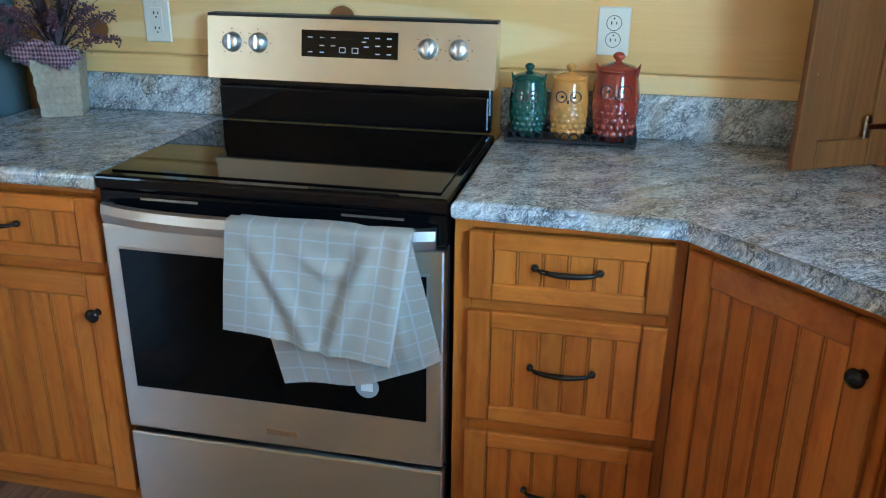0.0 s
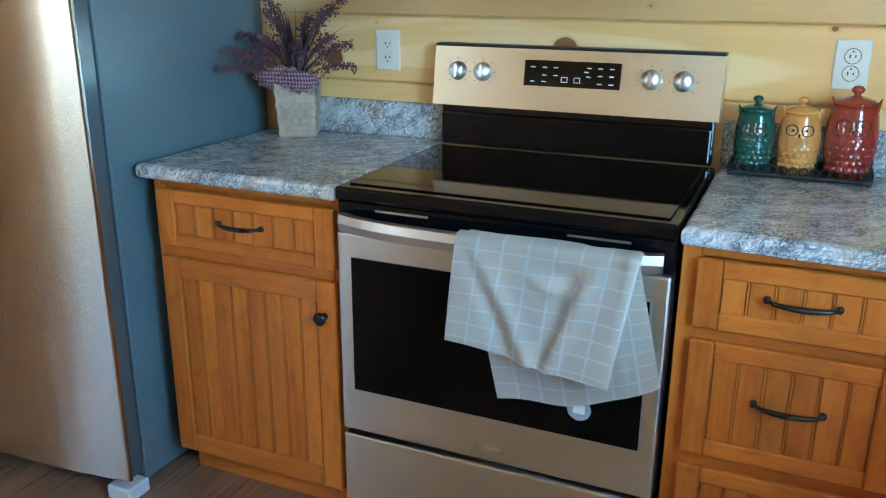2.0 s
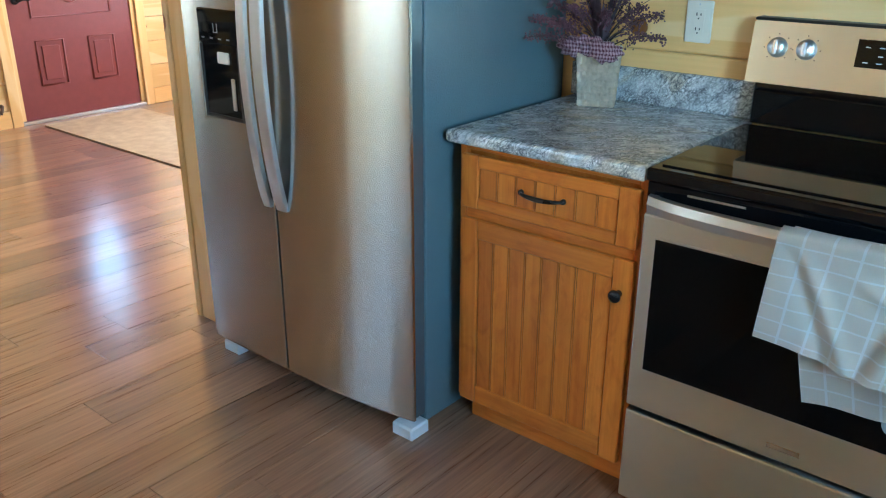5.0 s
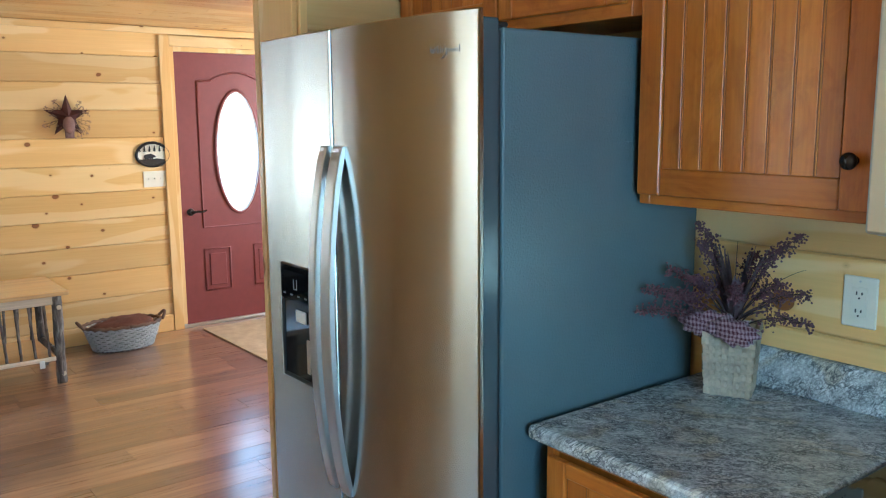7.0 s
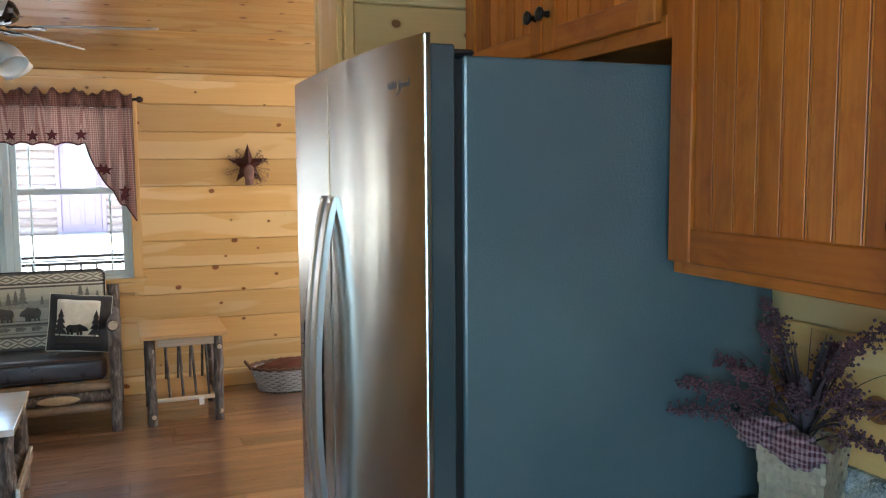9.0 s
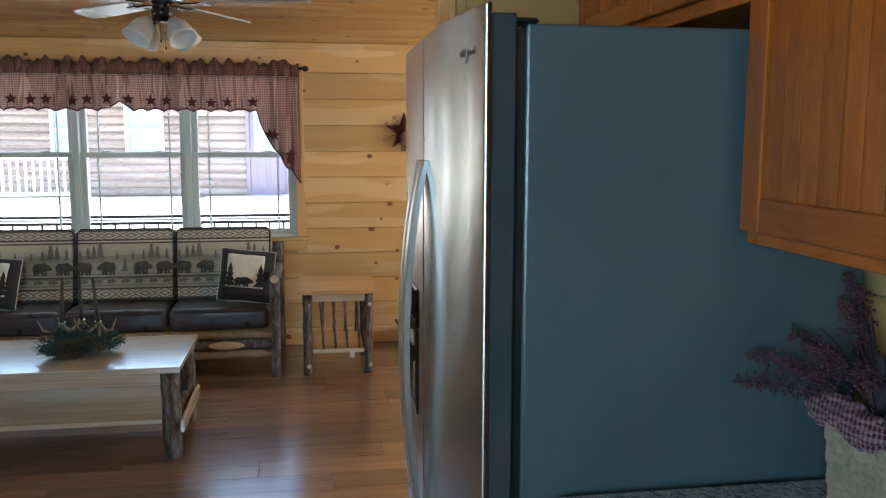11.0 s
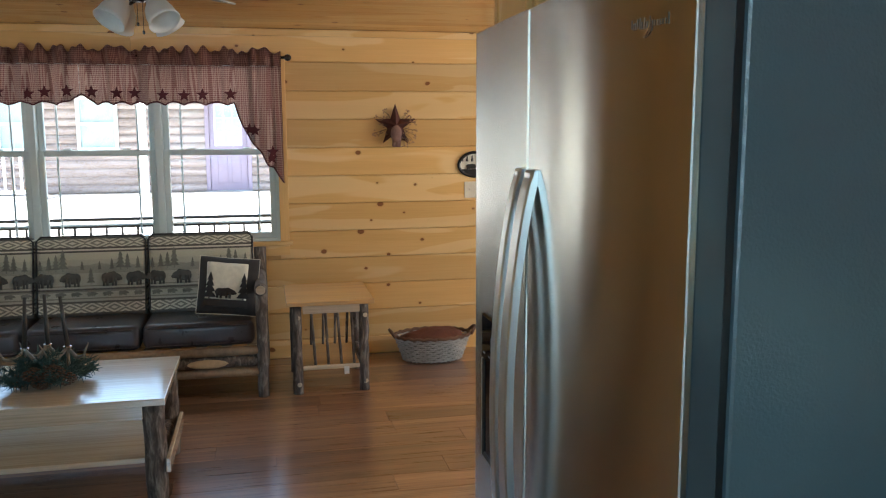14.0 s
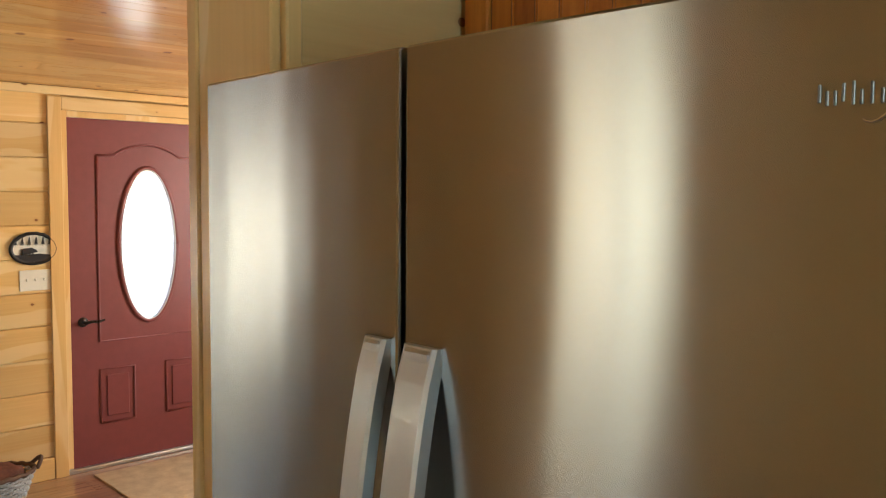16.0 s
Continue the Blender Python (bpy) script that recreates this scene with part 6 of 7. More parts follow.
def side_table():
    o = thing("side_table", (-4.84, -0.905, 0), "honey-topped rustic side table with log legs and twig spindles", "table")
    x0, x1, y0, y1 = -5.16, -4.565, -1.165, -0.645
    part("tabletop", bx(x0, y0, 0.545, x1, y1, 0.572, 0.004, seg=2), honey_top, o, "honey varnished top")
    part("apron", bx(x1 - 0.06, y0 + 0.095, 0.49, x1 - 0.04, y1 - 0.085, 0.5445, 0.003), ash_top, o)
    part("apron", bx(x0 + 0.04, y0 + 0.095, 0.49, x0 + 0.06, y1 - 0.085, 0.5445, 0.003), ash_top, o)
    for n, (x, y) in enumerate(((-4.625, -1.105), (-4.625, -0.705), (-5.10, -1.105), (-5.10, -0.705))):
        l = log_part(o, "leg", (x, y, 0), (x, y, 0.545), 0.030, 70 + n)
        if x > -5:
            for z in (0.06, 0.47):
                log_end(l, (x + 0.026, y + 0.006, z), (1, 0, 0), 0.016)
    for y in (-1.105, -0.705):
        log_part(o, "side_rail", (-4.625, y, 0.17), (-5.10, y, 0.17), 0.018, 77)
        log_part(o, "side_rail", (-4.625, y, 0.50), (-5.10, y, 0.50), 0.018, 78)
    part("shelf", bx(-5.13, -1.075, 0.15, -4.612, -0.735, 0.172, 0.003), honey_top, o, "honey lower shelf")
    part("shelf_edge", bx(-4.6115, -1.075, 0.146, -4.60, -0.735, 0.173, 0.003), ash_top, o)
    for n in range(4):
        y = -1.02 + n * 0.078
        log_part(o, "spindle", (x1 - 0.05, y + 0.02, 0.172), (x1 - 0.05, y + 0.006 * (n % 2), 0.49), 0.0085, 80 + n)
        log_part(o, "spindle", (x0 + 0.05, y + 0.02, 0.172), (x0 + 0.05, y + 0.03, 0.49), 0.0085, 86 + n)
    part("price_tag", bx(-4.598, -0.83, 0.112, -4.596, -0.80, 0.158), paper_white, o, "small white paper tag")


side_table()


def coffee_table():
    o = thing("coffee_table", (-3.54, -2.27, 0), "pale-topped rustic coffee table with thick log legs", "table")
    x0, x1, y0, y1 = -3.90, -3.215, -2.85, -1.705
    part("tabletop", bx(x0, y0, 0.438, x1, y1, 0.468, 0.005, seg=2), ash_top, o, "pale varnished top")
    for x in (x1 - 0.035, x0 + 0.035):
        part("apron", bx(x - 0.012, y0 + 0.10, 0.375, x + 0.012, y1 - 0.095, 0.4375, 0.003), ash_top, o)
    for n, (x, y) in enumerate(((x1 - 0.06, y1 - 0.055), (x0 + 0.09, y1 - 0.055), (x1 - 0.06, y0 + 0.055), (x0 + 0.09, y0 + 0.055))):
        log_part(o, "leg", (x, y, 0), (x, y, 0.438), 0.045, 90 + n)
    for y in (y1 - 0.055, y0 + 0.055):
        log_part(o, "side_rail", (x1 - 0.06, y, 0.165), (x0 + 0.09, y, 0.165), 0.03, 95)
    part("shelf", bx(x0 + 0.05, y0 + 0.09, 0.175, x1 - 0.045, y1 - 0.10, 0.198, 0.003), ash_top, o, "pale lower shelf")
    part("shelf_end", bx(x0 + 0.06, y1 - 0.012, 0.135, x1 - 0.02, y1 + 0.008, 0.20, 0.004), ash_top, o)
    c = thing("table_centrepiece", (-3.56, -2.235, 0.468), "evergreen and pine-cone centrepiece with antlers and dark candles", "centrepiece")
    rnd = random.Random(8)
    for k in range(95):
        a, r = rnd.uniform(0, math.tau), rnd.uniform(0.02, 0.14)
        base = Vector((-3.56 + r * math.cos(a) * 0.9, -2.235 + r * math.sin(a), 0.485 + rnd.uniform(0, 0.10) * (1.15 - r / 0.145)))
        d = Vector((math.cos(a), math.sin(a), rnd.uniform(0.2, 0.9))).normalized()
        bm = bmesh.new()
        for q in range(34):
            p = base + d * (0.075 * q / 34)
            e = Vector((rnd.gauss(0, 1), rnd.gauss(0, 1), rnd.gauss(0, 1))).normalized() * 0.034 + d * 0.012
            rod(bm, p, p + e, 0.0024, 0.0008, 4)
        rod(bm, base, base + d * 0.075, 0.003, 0.001, 5)
        part("evergreen_sprig", bm, pine_needles, c)
    for n, (dx, dy, dz) in enumerate(((0.10, 0.0, 0.03), (0.03, 0.03, 0.085), (0.06, -0.10, 0.03), (0.08, 0.09, 0.035), (0.12, -0.03, 0.07), (0.11, 0.05, 0.075))):
        bm = bmesh.new()
        for k in range(60):
            q = k / 60
            a = k * 2.4
            r = 0.042 * math.sin(math.pi * (0.12 + 0.85 * q))
            ball(bm, (-3.56 + dx + r * math.cos(a), -2.235 + dy + r * math.sin(a), 0.468 + dz - 0.022 + q * 0.055), 0.009, 1, (1, 1, 0.5))
        part("pine_cone", bm, cone_brown, c)
    for n, (dx, dy) in enumerate(((0.01, -0.085), (-0.05, -0.005), (0.01, 0.09))):
        x, y = -3.56 + dx, -2.235 + dy
        part("candle", rod(bmesh.new(), (x, y, 0.63), (x + 0.004 * n, y - 0.015 * dy / 0.09, 0.86), 0.011, 0.007, 14), candle_wax, c, "dark taper candle", True)
        part("candle_cup", lathe(bmesh.new(), [(0.012, 0), (0.018, 0.006), (0.018, 0.012), (0.011, 0.014)], (x, y, 0.622), 16), chrome, c)
        for s in (-1, 1):
            pts = [(x, y, 0.625), (x + 0.02, y + s * 0.04, 0.585), (x + 0.05, y + s * 0.075, 0.60), (x + 0.06, y + s * 0.10, 0.66)]
            part("antler", tube(bmesh.new(), pts, [0.008, 0.009, 0.007, 0.002], 8), antler_bone, c, "", True)
        part("antler_stem", rod(bmesh.new(), (x, y, 0.475), (x, y, 0.625), 0.007, 0.009, 8), antler_bone, c)


coffee_table()


def ceiling_fan():
    cx, cy = -3.33, -1.735
    top = roof_z(cx)
    o = thing("ceiling_fan", (cx, cy, 2.0), "dark bronze five-blade ceiling fan with white glass lamps", "fan")
    part("canopy", lathe(bmesh.new(), [(0.02, -0.07), (0.045, -0.06), (0.062, -0.02), (0.066, 0.012)], (cx, cy, top - 0.004), 28), bronze, o, "", True)
    part("down_rod", rod(bmesh.new(), (cx, cy, 2.29), (cx, cy, top - 0.05), 0.011), bronze, o)
    part("motor", lathe(bmesh.new(), [(0.04, 0), (0.09, 0.004), (0.125, 0.025), (0.13, 0.055), (0.115, 0.09), (0.07, 0.115), (0.03, 0.125)], (cx, cy, 2.185), 36), bronze, o, "", True)
    part("switch_housing", lathe(bmesh.new(), [(0.022, 0), (0.045, 0.012), (0.05, 0.05), (0.042, 0.075), (0.05, 0.09)], (cx, cy, 2.09), 28), bronze, o, "", True)
    for k in range(5):
        a = 80 + 72 * k
        m = pose(cx, cy, 2.172, 0, 0, a)
        b = part("blade_iron", box(box(bmesh.new(), 0.08, -0.018, -0.004, 0.20, 0.018, 0.004, 0.003, m=m), 0.17, -0.04, -0.004, 0.23, 0.04, 0.003, 0.003, m=m), bronze, o)
        tilt = m @ pose(0, 0, 0.006, 11, 0, 0)
        prof = [(0.19, -0.045), (0.22, -0.055), (0.60, -0.068), (0.665, -0.058), (0.69, -0.03), (0.69, 0.03), (0.665, 0.058), (0.60, 0.068), (0.22, 0.055), (0.19, 0.045)]
        bm = outline(bmesh.new(), prof, 0.007)
        for v in bm.verts:
            v.co = Vector((v.co.x, v.co.z, v.co.y))
        bmesh.ops.transform(bm, matrix=tilt, verts=bm.verts)
        part("blade", bm, blade_paint, o, "pale satin blade")
    for k in range(4):
        a = radians(45 + 90 * k)
        arm = part("lamp_arm", tube(bmesh.new(), [(cx, cy, 2.105), (cx + 0.05 * math.cos(a), cy + 0.05 * math.sin(a), 2.095), (cx + 0.085 * math.cos(a), cy + 0.085 * math.sin(a), 2.08)], 0.010, 8), bronze, o, "", True)
        m = pose(cx + 0.075 * math.cos(a), cy + 0.075 * math.sin(a), 2.095, 0, 0, math.degrees(a)) @ pose(0, 0, 0, 0, 180 - 38, 0)
        bm = lathe(bmesh.new(), [(0.022, 0.0), (0.032, 0.018), (0.050, 0.045), (0.058, 0.075), (0.060, 0.10), (0.066, 0.118), (0.062, 0.118), (0.055, 0.095), (0.052, 0.075), (0.044, 0.047), (0.026, 0.022), (0.012, 0.012)], seg=28)
        bmesh.ops.transform(bm, matrix=m, verts=bm.verts)
        part("lamp_shade", bm, lamp_glass, o, "frosted white tulip glass", True)
    for dx, l in ((0.012, 0.115), (-0.012, 0.08)):
        part("pull_chain", rod(bmesh.new(), (cx + dx, cy + dx, 2.09 - l), (cx + dx, cy + dx, 2.095), 0.0014, seg=6), bronze, o)
        part("chain_fob", ball(bmesh.new(), (cx + dx, cy + dx, 2.085 - l), 0.006, 1, (1, 1, 1.6)), bronze, o)


blade_paint = plain("satin_blade_finish", (0.42, 0.44, 0.43), 0.28, 0, 40, 0.05, 0.12)
ceiling_fan()


def wall_star():
    o = thing("barn_star", (WX + 0.01, -0.372, 1.60), "rusty burgundy barn star with berry sprig on the pine wall", "wall decor")
    m = side_on(WX + 0.0215, -0.372, 1.602)
    bm = bmesh.new()
    pts = star_points(0.150, 0.058)
    rim = [bm.verts.new((x, 0, z)) for x, z in pts]
    tip = bm.verts.new((0, -0.045, 0))
    for k in range(10):
        bm.faces.new((rim[k], rim[(k + 1) % 10], tip))
    bm.faces.new(rim[::-1])
    bmesh.ops.transform(bm, matrix=m, verts=bm.verts)
    part("star", bm, star_metal, o)
    rnd = random.Random(6)
    be = bmesh.new()
    for k in range(34):
        a, r = rnd.choice((0.5, 2.6, 3.6, 5.6)) + rnd.uniform(-0.5, 0.5), rnd.uniform(0.08, 0.165)
        p = Vector((r * math.cos(a), -0.012, r * math.sin(a)))
        bm = bmesh.new()
        tube(bm, [m @ Vector((p.x * 0.5, -0.012, p.z * 0.5)), m @ (p * 0.8 + Vector((0.01, -0.012, 0))), m @ p], 0.0013, 5)
        for q in range(4):
            ball(be, p + Vector((rnd.gauss(0, 0.009), 0, rnd.gauss(0, 0.009))), 0.0052, 1, m=m)
        t = part("twig_sprig", bm, twig, o)
    tagged(part("berries", be, plain("pale_pip_berries", (0.34, 0.20, 0.12), 0.7, 0, 80, 0.2, 0.4), t), kind="stuff")
    b2 = ball(bmesh.new(), (0.0, -0.040, -0.055), 1.0, 2, (0.040, 0.018, 0.06), m)
    for s in (-1, 1):
        box(b2, s * 0.012 - 0.014, -0.036, -0.145, s * 0.016 + 0.016, -0.024, -0.08, 0.004, m=m)
    part("cloth_bow", b2, plain("faded_mauve_cloth", (0.22, 0.12, 0.10), 0.9, 0, 120, 0.4, 0.3), o, "faded mauve cloth bow", True)


wall_star()


def plaque():
    o = thing("wall_plaque", (WX + 0.005, 0.198, 1.325), "small oval black cut-out plaque with moose scene", "wall decor")
    m = side_on(WX + 0.002, 0.198, 1.325)
    n = 40
    bm = outline(bmesh.new(), [(0.118 * math.cos(k * math.tau / n), 0.078 * math.sin(k * math.tau / n)) for k in range(n)], 0.004, m @ Matrix.Translation((0, -0.006, 0)))
    part("backing", bm, cream_weave, o, "pale backing")
    rim = tube(bmesh.new(), [(0.118 * math.cos(k * math.tau / n), -0.008, (0.080 + 0.012 * max(0, math.sin(k * math.tau / n)) * abs(math.sin(k * 1.5))) * math.sin(k * math.tau / n)) for k in range(n + 1)], 0.011, 6)
    bmesh.ops.transform(rim, matrix=m, verts=rim.verts)
    part("rim", rim, black_plastic, o)
    bm = bmesh.new()
    outline(bm, [(-0.10, -0.03), (-0.05, -0.07), (0.05, -0.07), (0.10, -0.035), (0.03, -0.025), (-0.04, -0.03)], 0.004, m @ Matrix.Translation((0, -0.012, 0)))
    part("ground", bm, black_plastic, o)
    bm = bmesh.new()
    for q in range(6):
        x = -0.095 + 0.036 * q
        fir(bm, x, 0.02, 0.05, -0.012, m)
    part("treeline", bm, black_plastic, o)
    bm = bmesh.new()
    bear(bm, -0.03, -0.035, 0.085, -0.013, m)
    part("animal_cutout", bm, black_plastic, o)


plaque()


def switch_plate():
    o = thing("light_switch", (WX + 0.004, 0.205, 1.15), "ivory three-gang light switch plate beside the door", "switch")
    m = side_on(WX + 0.0002, 0.205, 1.150)
    part("cover_plate", bx(-0.083, -0.006, -0.058, 0.083, 0.0, 0.058, 0.003, m=m), white_plastic, o)
    for x in (-0.046, 0, 0.046):
        part("toggle", bx(x - 0.005, -0.016, -0.004, x + 0.005, -0.006, 0.012, 0.002, m=m), white_plastic, o)


switch_plate()


def floor_basket():
    cx, cy = -5.20, -0.165
    o = thing("wicker_basket", (cx, cy, 0), "oval grey wicker basket filled with rust-brown cloth, on the floor", "basket")
    h = 0.165
    def rim(v):
        return 0.135 + 0.035 * v, 0.20 + 0.06 * v
    part("liner", lathe(bmesh.new(), [(0.98, 0.002), (1.0, 0.01), (1.17, h * 0.9), (1.15, h * 0.9), (0.9, 0.03)], (cx, cy, 0), 36, (0.130, 0.195)), dark_slot, o)
    for j in range(11):
        v = (j + 0.5) / 11
        rx, ry = rim(v)
        n = 72
        pts = [(cx + (rx + 0.004 * (1 if (k // 2 + j) % 2 else -1)) * math.cos(k * math.tau / n), cy + (ry + 0.004 * (1 if (k // 2 + j) % 2 else -1)) * math.sin(k * math.tau / n), 0.008 + v * h) for k in range(n + 1)]
        part("wicker_strand", tube(bmesh.new(), pts, 0.0068, 5), silver_wicker, o)
    for k in range(36):
        a = k * math.tau / 36
        (r0x, r0y), (r1x, r1y) = rim(0), rim(1)
        part("wicker_stake", rod(bmesh.new(), (cx + r0x * math.cos(a), cy + r0y * math.sin(a), 0.004), (cx + r1x * math.cos(a), cy + r1y * math.sin(a), h + 0.01), 0.0042, seg=5), silver_wicker, o)
    rx, ry = rim(1)
    part("braided_rim", tube(bmesh.new(), [(cx + rx * math.cos(a), cy + ry * math.sin(a), h + 0.012 + 0.004 * math.sin(a * 22)) for a in [k * math.tau / 80 for k in range(81)]], 0.012, 7), cone_brown, o, "dark braided rim", True)
    for s in (-1, 1):
        pts = [(cx + 0.05 * q, cy + s * (ry + 0.004 + 0.035 * (1 - q * q)), h + 0.01 + 0.045 * (1 - q * q)) for q in [k / 6 - 1 for k in range(13)]]
        part("handle", tube(bmesh.new(), pts, 0.011, 7), cone_brown, o, "dark twisted handle", True)
    c = thing("folded_cloth", (cx, cy, 0.12), "rust-brown cloth with dark spots, bundled in the basket", "cloth")
    bm = bmesh.new()
    bmesh.ops.create_icosphere(bm, subdivisions=4, radius=1.0)
    for v in bm.verts:
        f = 1 + 0.16 * noise.noise(v.co * 2.2) + 0.07 * noise.noise(v.co * 6)
        v.co = Vector((cx + v.co.x * 0.13 * f, cy + v.co.y * 0.215 * f, 0.155 + max(v.co.z, -0.5) * (0.065 + 0.025 * v.co.y) * f))
    part("cloth_fold", bm, rust_cloth, c, "", True)


floor_basket()
rug = tagged(part("entry_rug", bx(-5.33, 0.46, 0.0005, -3.62, 1.25, 0.011, 0.004), rug_pile, None), "beige low-pile entry rug on the plank floor", "rug")


# ---------------------------------------------------------------- outside
def outside():
    g = bmesh.new()
    s = 400
    vs = [g.verts.new(p) for p in ((-s, -s, -0.35), (s, -s, -0.35), (s, s, -0.35), (-s, s, -0.35))]
    g.faces.new(vs)
    tagged(part("ground", g, plain("pale_gravel", (0.56, 0.55, 0.52), 0.95, 0, 3.0, 0.4, 0.25), None), "pale gravel yard", "ground", kind="structure")
    deck = thing("porch_deck", (-6.4, -1.5, -0.35), "weathered porch deck outside the windows", "deck", kind="structure")
    for k in range(12):
        x = -7.25 + k * 0.14
        part("deck_board", bx(x, -5.4, -0.34, x + 0.134, 3.0, -0.06, 0.003), deck_wood, deck)
    r = thing("porch_railing", (-7.1, -2.2, -0.06), "black metal porch railing", "railing", kind="structure")
    for z in (0.835, 0.775, 0.03):
        part("rail", bx(-7.115, -5.2, z - 0.012, -7.085, 0.0, z + 0.012, 0.003), black_plastic, r)
    for k in range(42):
        y = -5.2 + k * 0.125
        part("baluster", bx(-7.108, y - 0.008, 0.0425, -7.092, y + 0.008, 0.7625), black_plastic, r)
    for y in (-5.2, 0.0):
        part("post", bx(-7.13, y - 0.03, -0.06, -7.07, y + 0.03, 0.90, 0.004), black_plastic, r)
    c = thing("log_cabin", (-18.6, -4, -0.35), "neighbouring log cabin with mauve door and white windows", "house")
    X = -18.0
    door = (-2.44, -1.50, 0.30, 2.42)
    wins = [(-4.95, -4.15, 1.15, 2.25), (-6.45, -5.75, 1.15, 2.25), (0.6, 1.6, 1.15, 2.25)]
    z = 0.36
    while z < 3.0:
        spans = [(-9.0, 4.0)]
        for h in [door] + wins:
            if h[2] < z + 0.06 and h[3] > z - 0.06:
                spans = [q for a, b in spans for q in ((a, min(b, h[0])), (max(a, h[1]), b)) if q[1] - q[0] > 0.05]
        for a, b in spans:
            part("log", rod(bmesh.new(), (X - 0.1, a, z), (X - 0.1, b, z), 0.098, seg=14), cabin_log, c)
        z += 0.172
    part("inner_wall", bx(X - 0.4, -9, 0.28, X - 0.2, 4, 3.1), cabin_log, c)
    d = part("door", bx(X - 0.06, door[0] + 0.09, door[2], X - 0.02, door[1] - 0.09, door[3] - 0.06, 0.004), mauve_paint, c, "mauve panelled door")
    for a, b in ((door[0], door[0] + 0.085), (door[1] - 0.085, door[1])):
        part("door_casing", bx(X - 0.07, a, door[2], X + 0.02, b, door[3], 0.004), mauve_paint, c)
    w = part("window", bx(X - 0.018, -2.24, 1.25, X - 0.012, -1.70, 2.10), pale_pane, d, "bright door light")
    for k in range(4):
        y = -2.24 + 0.18 * k
        part("muntin", bx(X - 0.0115, y - 0.012, 1.25, X - 0.002, y + 0.012, 2.10), white_vinyl, w)
    for k in range(4):
        q = 1.25 + 0.283 * k
        part("muntin", bx(X - 0.0015, -2.24, q - 0.012, X + 0.006, -1.70, q + 0.012), white_vinyl, w)
    for y in (-2.20, -1.92):
        part("door_panel", bx(X - 0.0195, y, 0.45, X - 0.008, y + 0.20, 1.10, 0.008), mauve_paint, d)
    for a, b, lo, hi in wins:
        f = bmesh.new()
        for q in ((a, lo, a + 0.07, hi), (b - 0.07, lo, b, hi), (a + 0.07, lo, b - 0.07, lo + 0.07), (a + 0.07, hi - 0.07, b - 0.07, hi), (a + 0.07, (lo + hi) / 2 - 0.03, b - 0.07, (lo + hi) / 2 + 0.03)):
            box(f, X - 0.06, q[0], q[1], X + 0.03, q[2], q[3])
        w = part("window", f, white_vinyl, c)
        part("pane", bx(X - 0.05, a + 0.06, lo + 0.06, X - 0.04, b - 0.06, hi - 0.06), pale_pane, w)
    part("porch_floor", bx(X, -9, -0.34, X + 1.9, 4, 0.28, 0.01), cabin_deck, c, "pale porch floor")
    for y in (-8.6, -5.35, -3.45, -0.6, 3.4):
        part("porch_post", bx(X + 1.70, y - 0.07, 0.2805, X + 1.84, y + 0.07, 2.75, 0.01), white_vinyl, c)
    rail = [(-8.53, -5.42)]
    for a, b in rail:
        for zz in (0.42, 1.12):
            part("porch_rail", bx(X + 1.74, a, zz, X + 1.80, b, zz + 0.06), white_vinyl, c)
        n = int((b - a) / 0.14)
        for k in range(1, n):
            part("porch_baluster", bx(X + 1.755, a + k * 0.14 - 0.02, 0.4805, X + 1.785, a + k * 0.14 + 0.02, 1.1195), white_vinyl, c)
    bm = outline(bmesh.new(), [(-20.8, 4.6), (-15.7, 2.75), (-15.7, 2.95), (-20.8, 4.85), (-25.5, 2.95), (-25.5, 2.75)], 14.0, Matrix.Translation((0, -9.5, 0)))
    part("roof", bm, plain("brown_shingle", (0.10, 0.075, 0.06), 0.9, 0, 8, 0.5, 0.3), c)
    part("far_wall", bx(-25.0, -9, -0.34, -18.45, -8.8, 3.0), cabin_log, c)


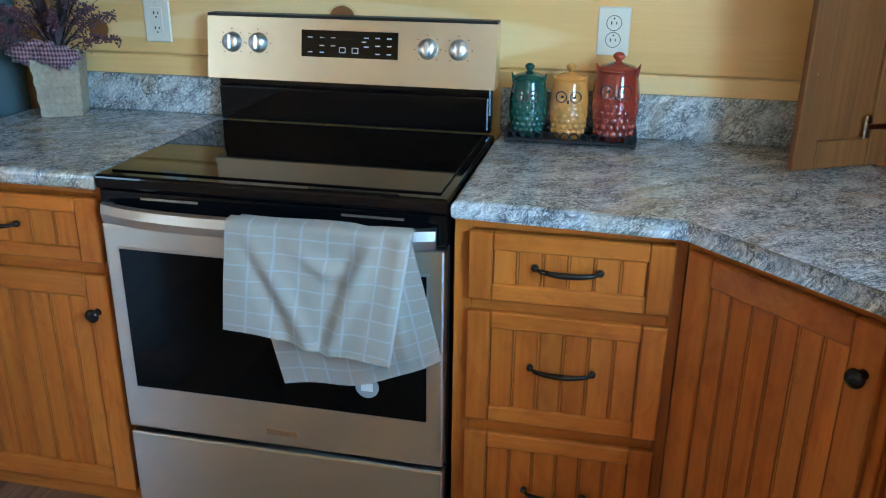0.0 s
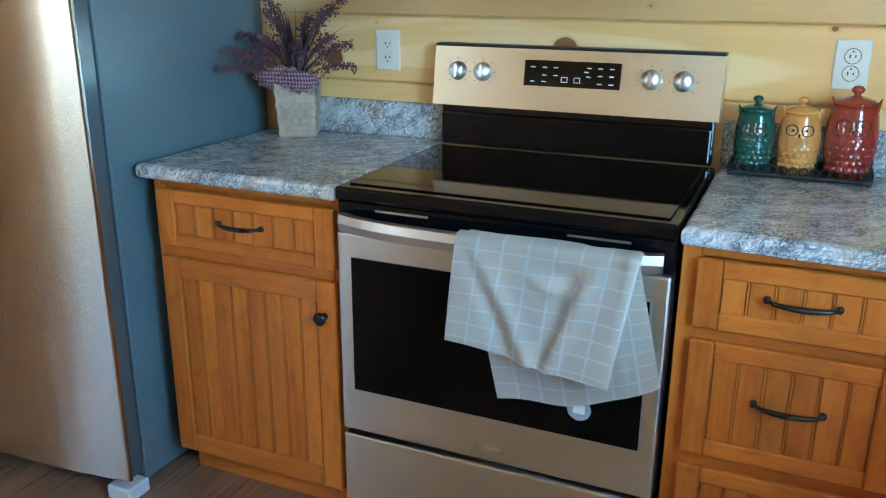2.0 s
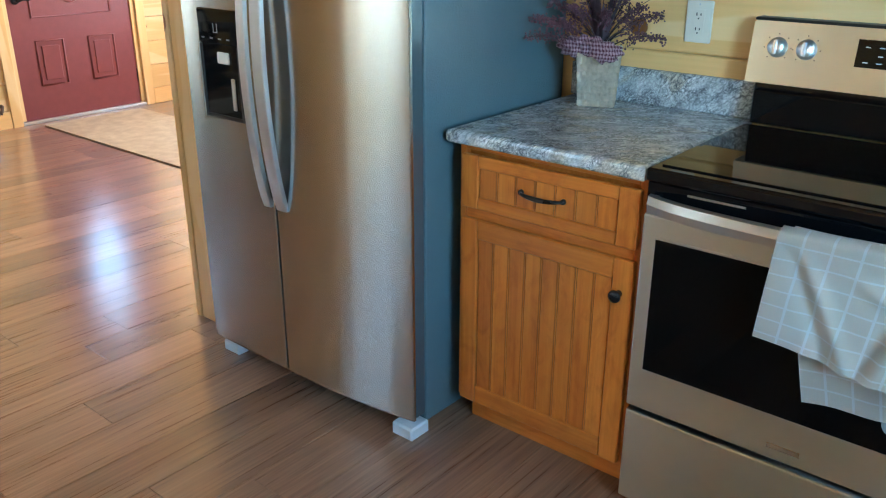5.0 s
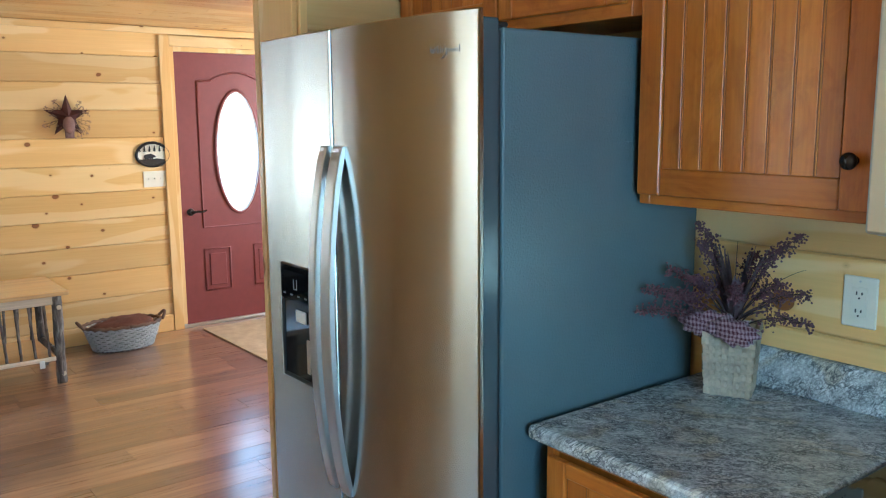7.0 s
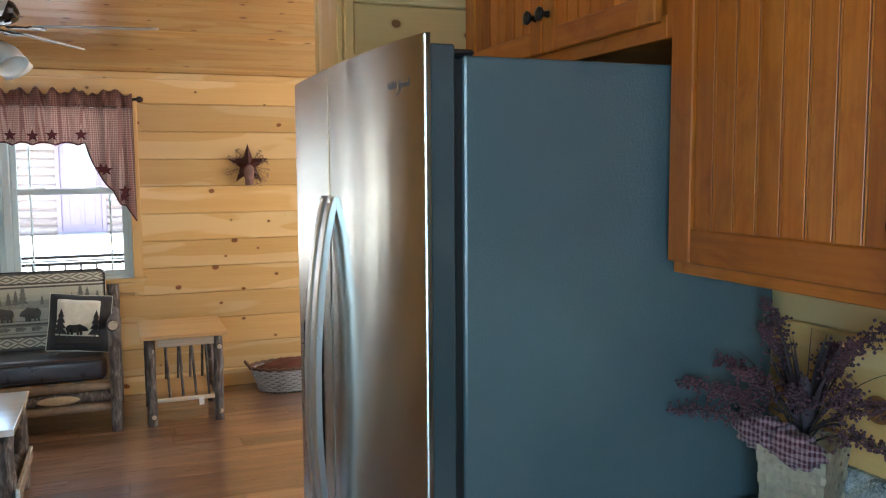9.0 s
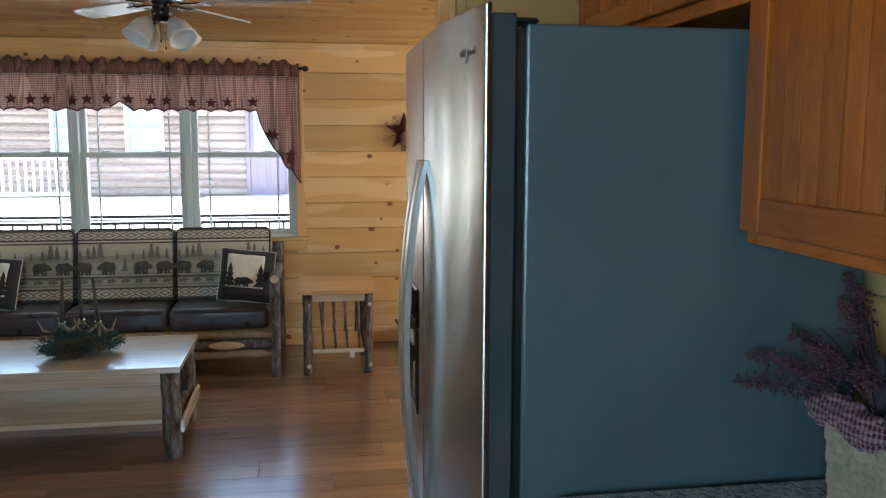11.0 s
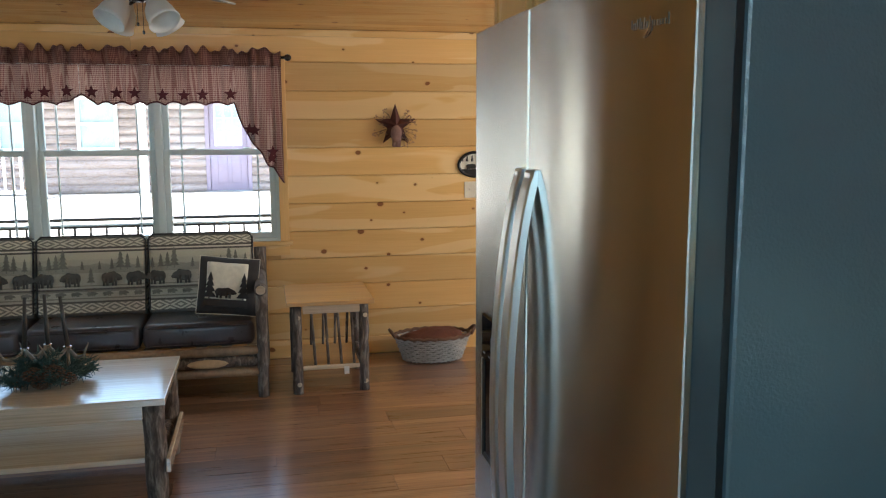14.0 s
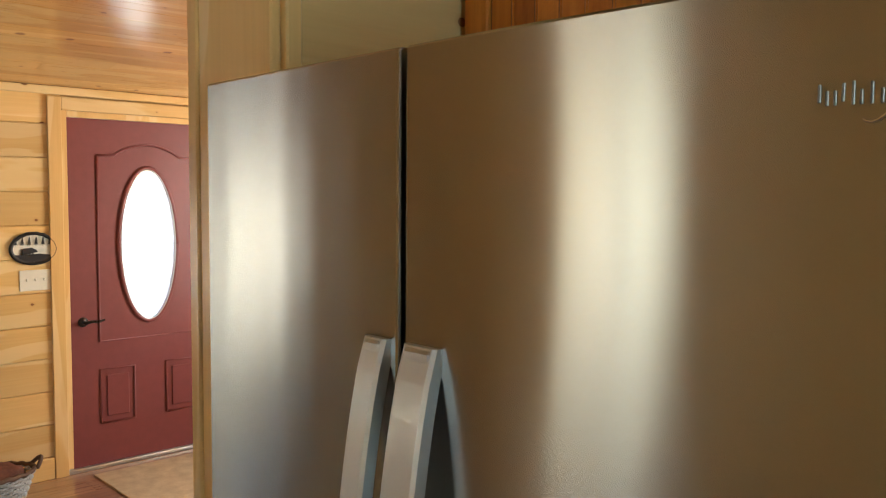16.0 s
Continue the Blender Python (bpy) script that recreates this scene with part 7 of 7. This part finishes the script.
deck_wood = wood("weathered_deck", "y", (0.20, 0.17, 0.14), (0.32, 0.28, 0.23), (0.42, 0.37, 0.31), rough=0.8)
cabin_log = wood("stained_log", "y", (0.26, 0.21, 0.20), (0.38, 0.32, 0.31), (0.48, 0.42, 0.41), rough=0.6)
mauve_paint = plain("mauve_paint", (0.27, 0.22, 0.30), 0.5, 0, 40, 0.05, 0.1)
cabin_deck = plain("pale_boards", (0.55, 0.52, 0.48), 0.8, 0, 10, 0.2, 0.1)
pale_pane = plain("sky_lit_pane", (0.35, 0.48, 0.52), 0.1, 0, 4, 0, 0.3)
outside()


# ---------------------------------------------------------------- boards of the walls and floor
boarding(wall_west, "y", WX - B, 1, SY, NY, 2.30, [DOOR, TRIPLE], start=0.125, seed=3)
boarding(wall_east, "y", KX + B, -1, SY, KY, 2.30, [SIDE_WIN], seed=5)
boarding(wall_south, "x", SY - B, 1, WX, KX, 2.70, [GABLE_WIN, PARLOUR_WIN], under_roof=True, seed=7)
boarding(wall_north, "x", NY + B, -1, WX, -1.785, 2.70, [ENTRY_WIN], under_roof=True, seed=9)
boarding(wall_kitchen, "x", KY + B, -1, -1.567, KX, 2.70, [], start=0.122, under_roof=True, seed=11)
boarding(wing, "y", -1.765, -1, -0.589, NY, 2.68, [], seed=13)
boarding(wing, "y", -1.568, 1, -0.631, -0.001, 2.68, [], seed=15)


def floor_planks():
    rnd = random.Random(21)
    wide, long = 0.178, 1.25
    x = WX
    shared = {}
    while x < KX:
        y = SY - rnd.uniform(0, long)
        w = round(min(wide, KX - x), 3)
        while y < NY:
            a, b = max(y, SY), min(y + long, NY)
            L = round(b - a, 2)
            if L > 0.03:
                if (w, L) not in shared:
                    bm = bx(-w / 2 + 0.0006, -L / 2 + 0.0006, -0.012, w / 2 - 0.0006, L / 2 - 0.0006, 0.0, 0.0014)
                    shared[w, L] = mesh_of("plank", bm, floor_wood)
                ob = new("plank", shared[w, L])
                ob.location = (x + w / 2, (a + b) / 2, 0)
                ob.parent = floor
            y += long
        x += wide


floor_planks()
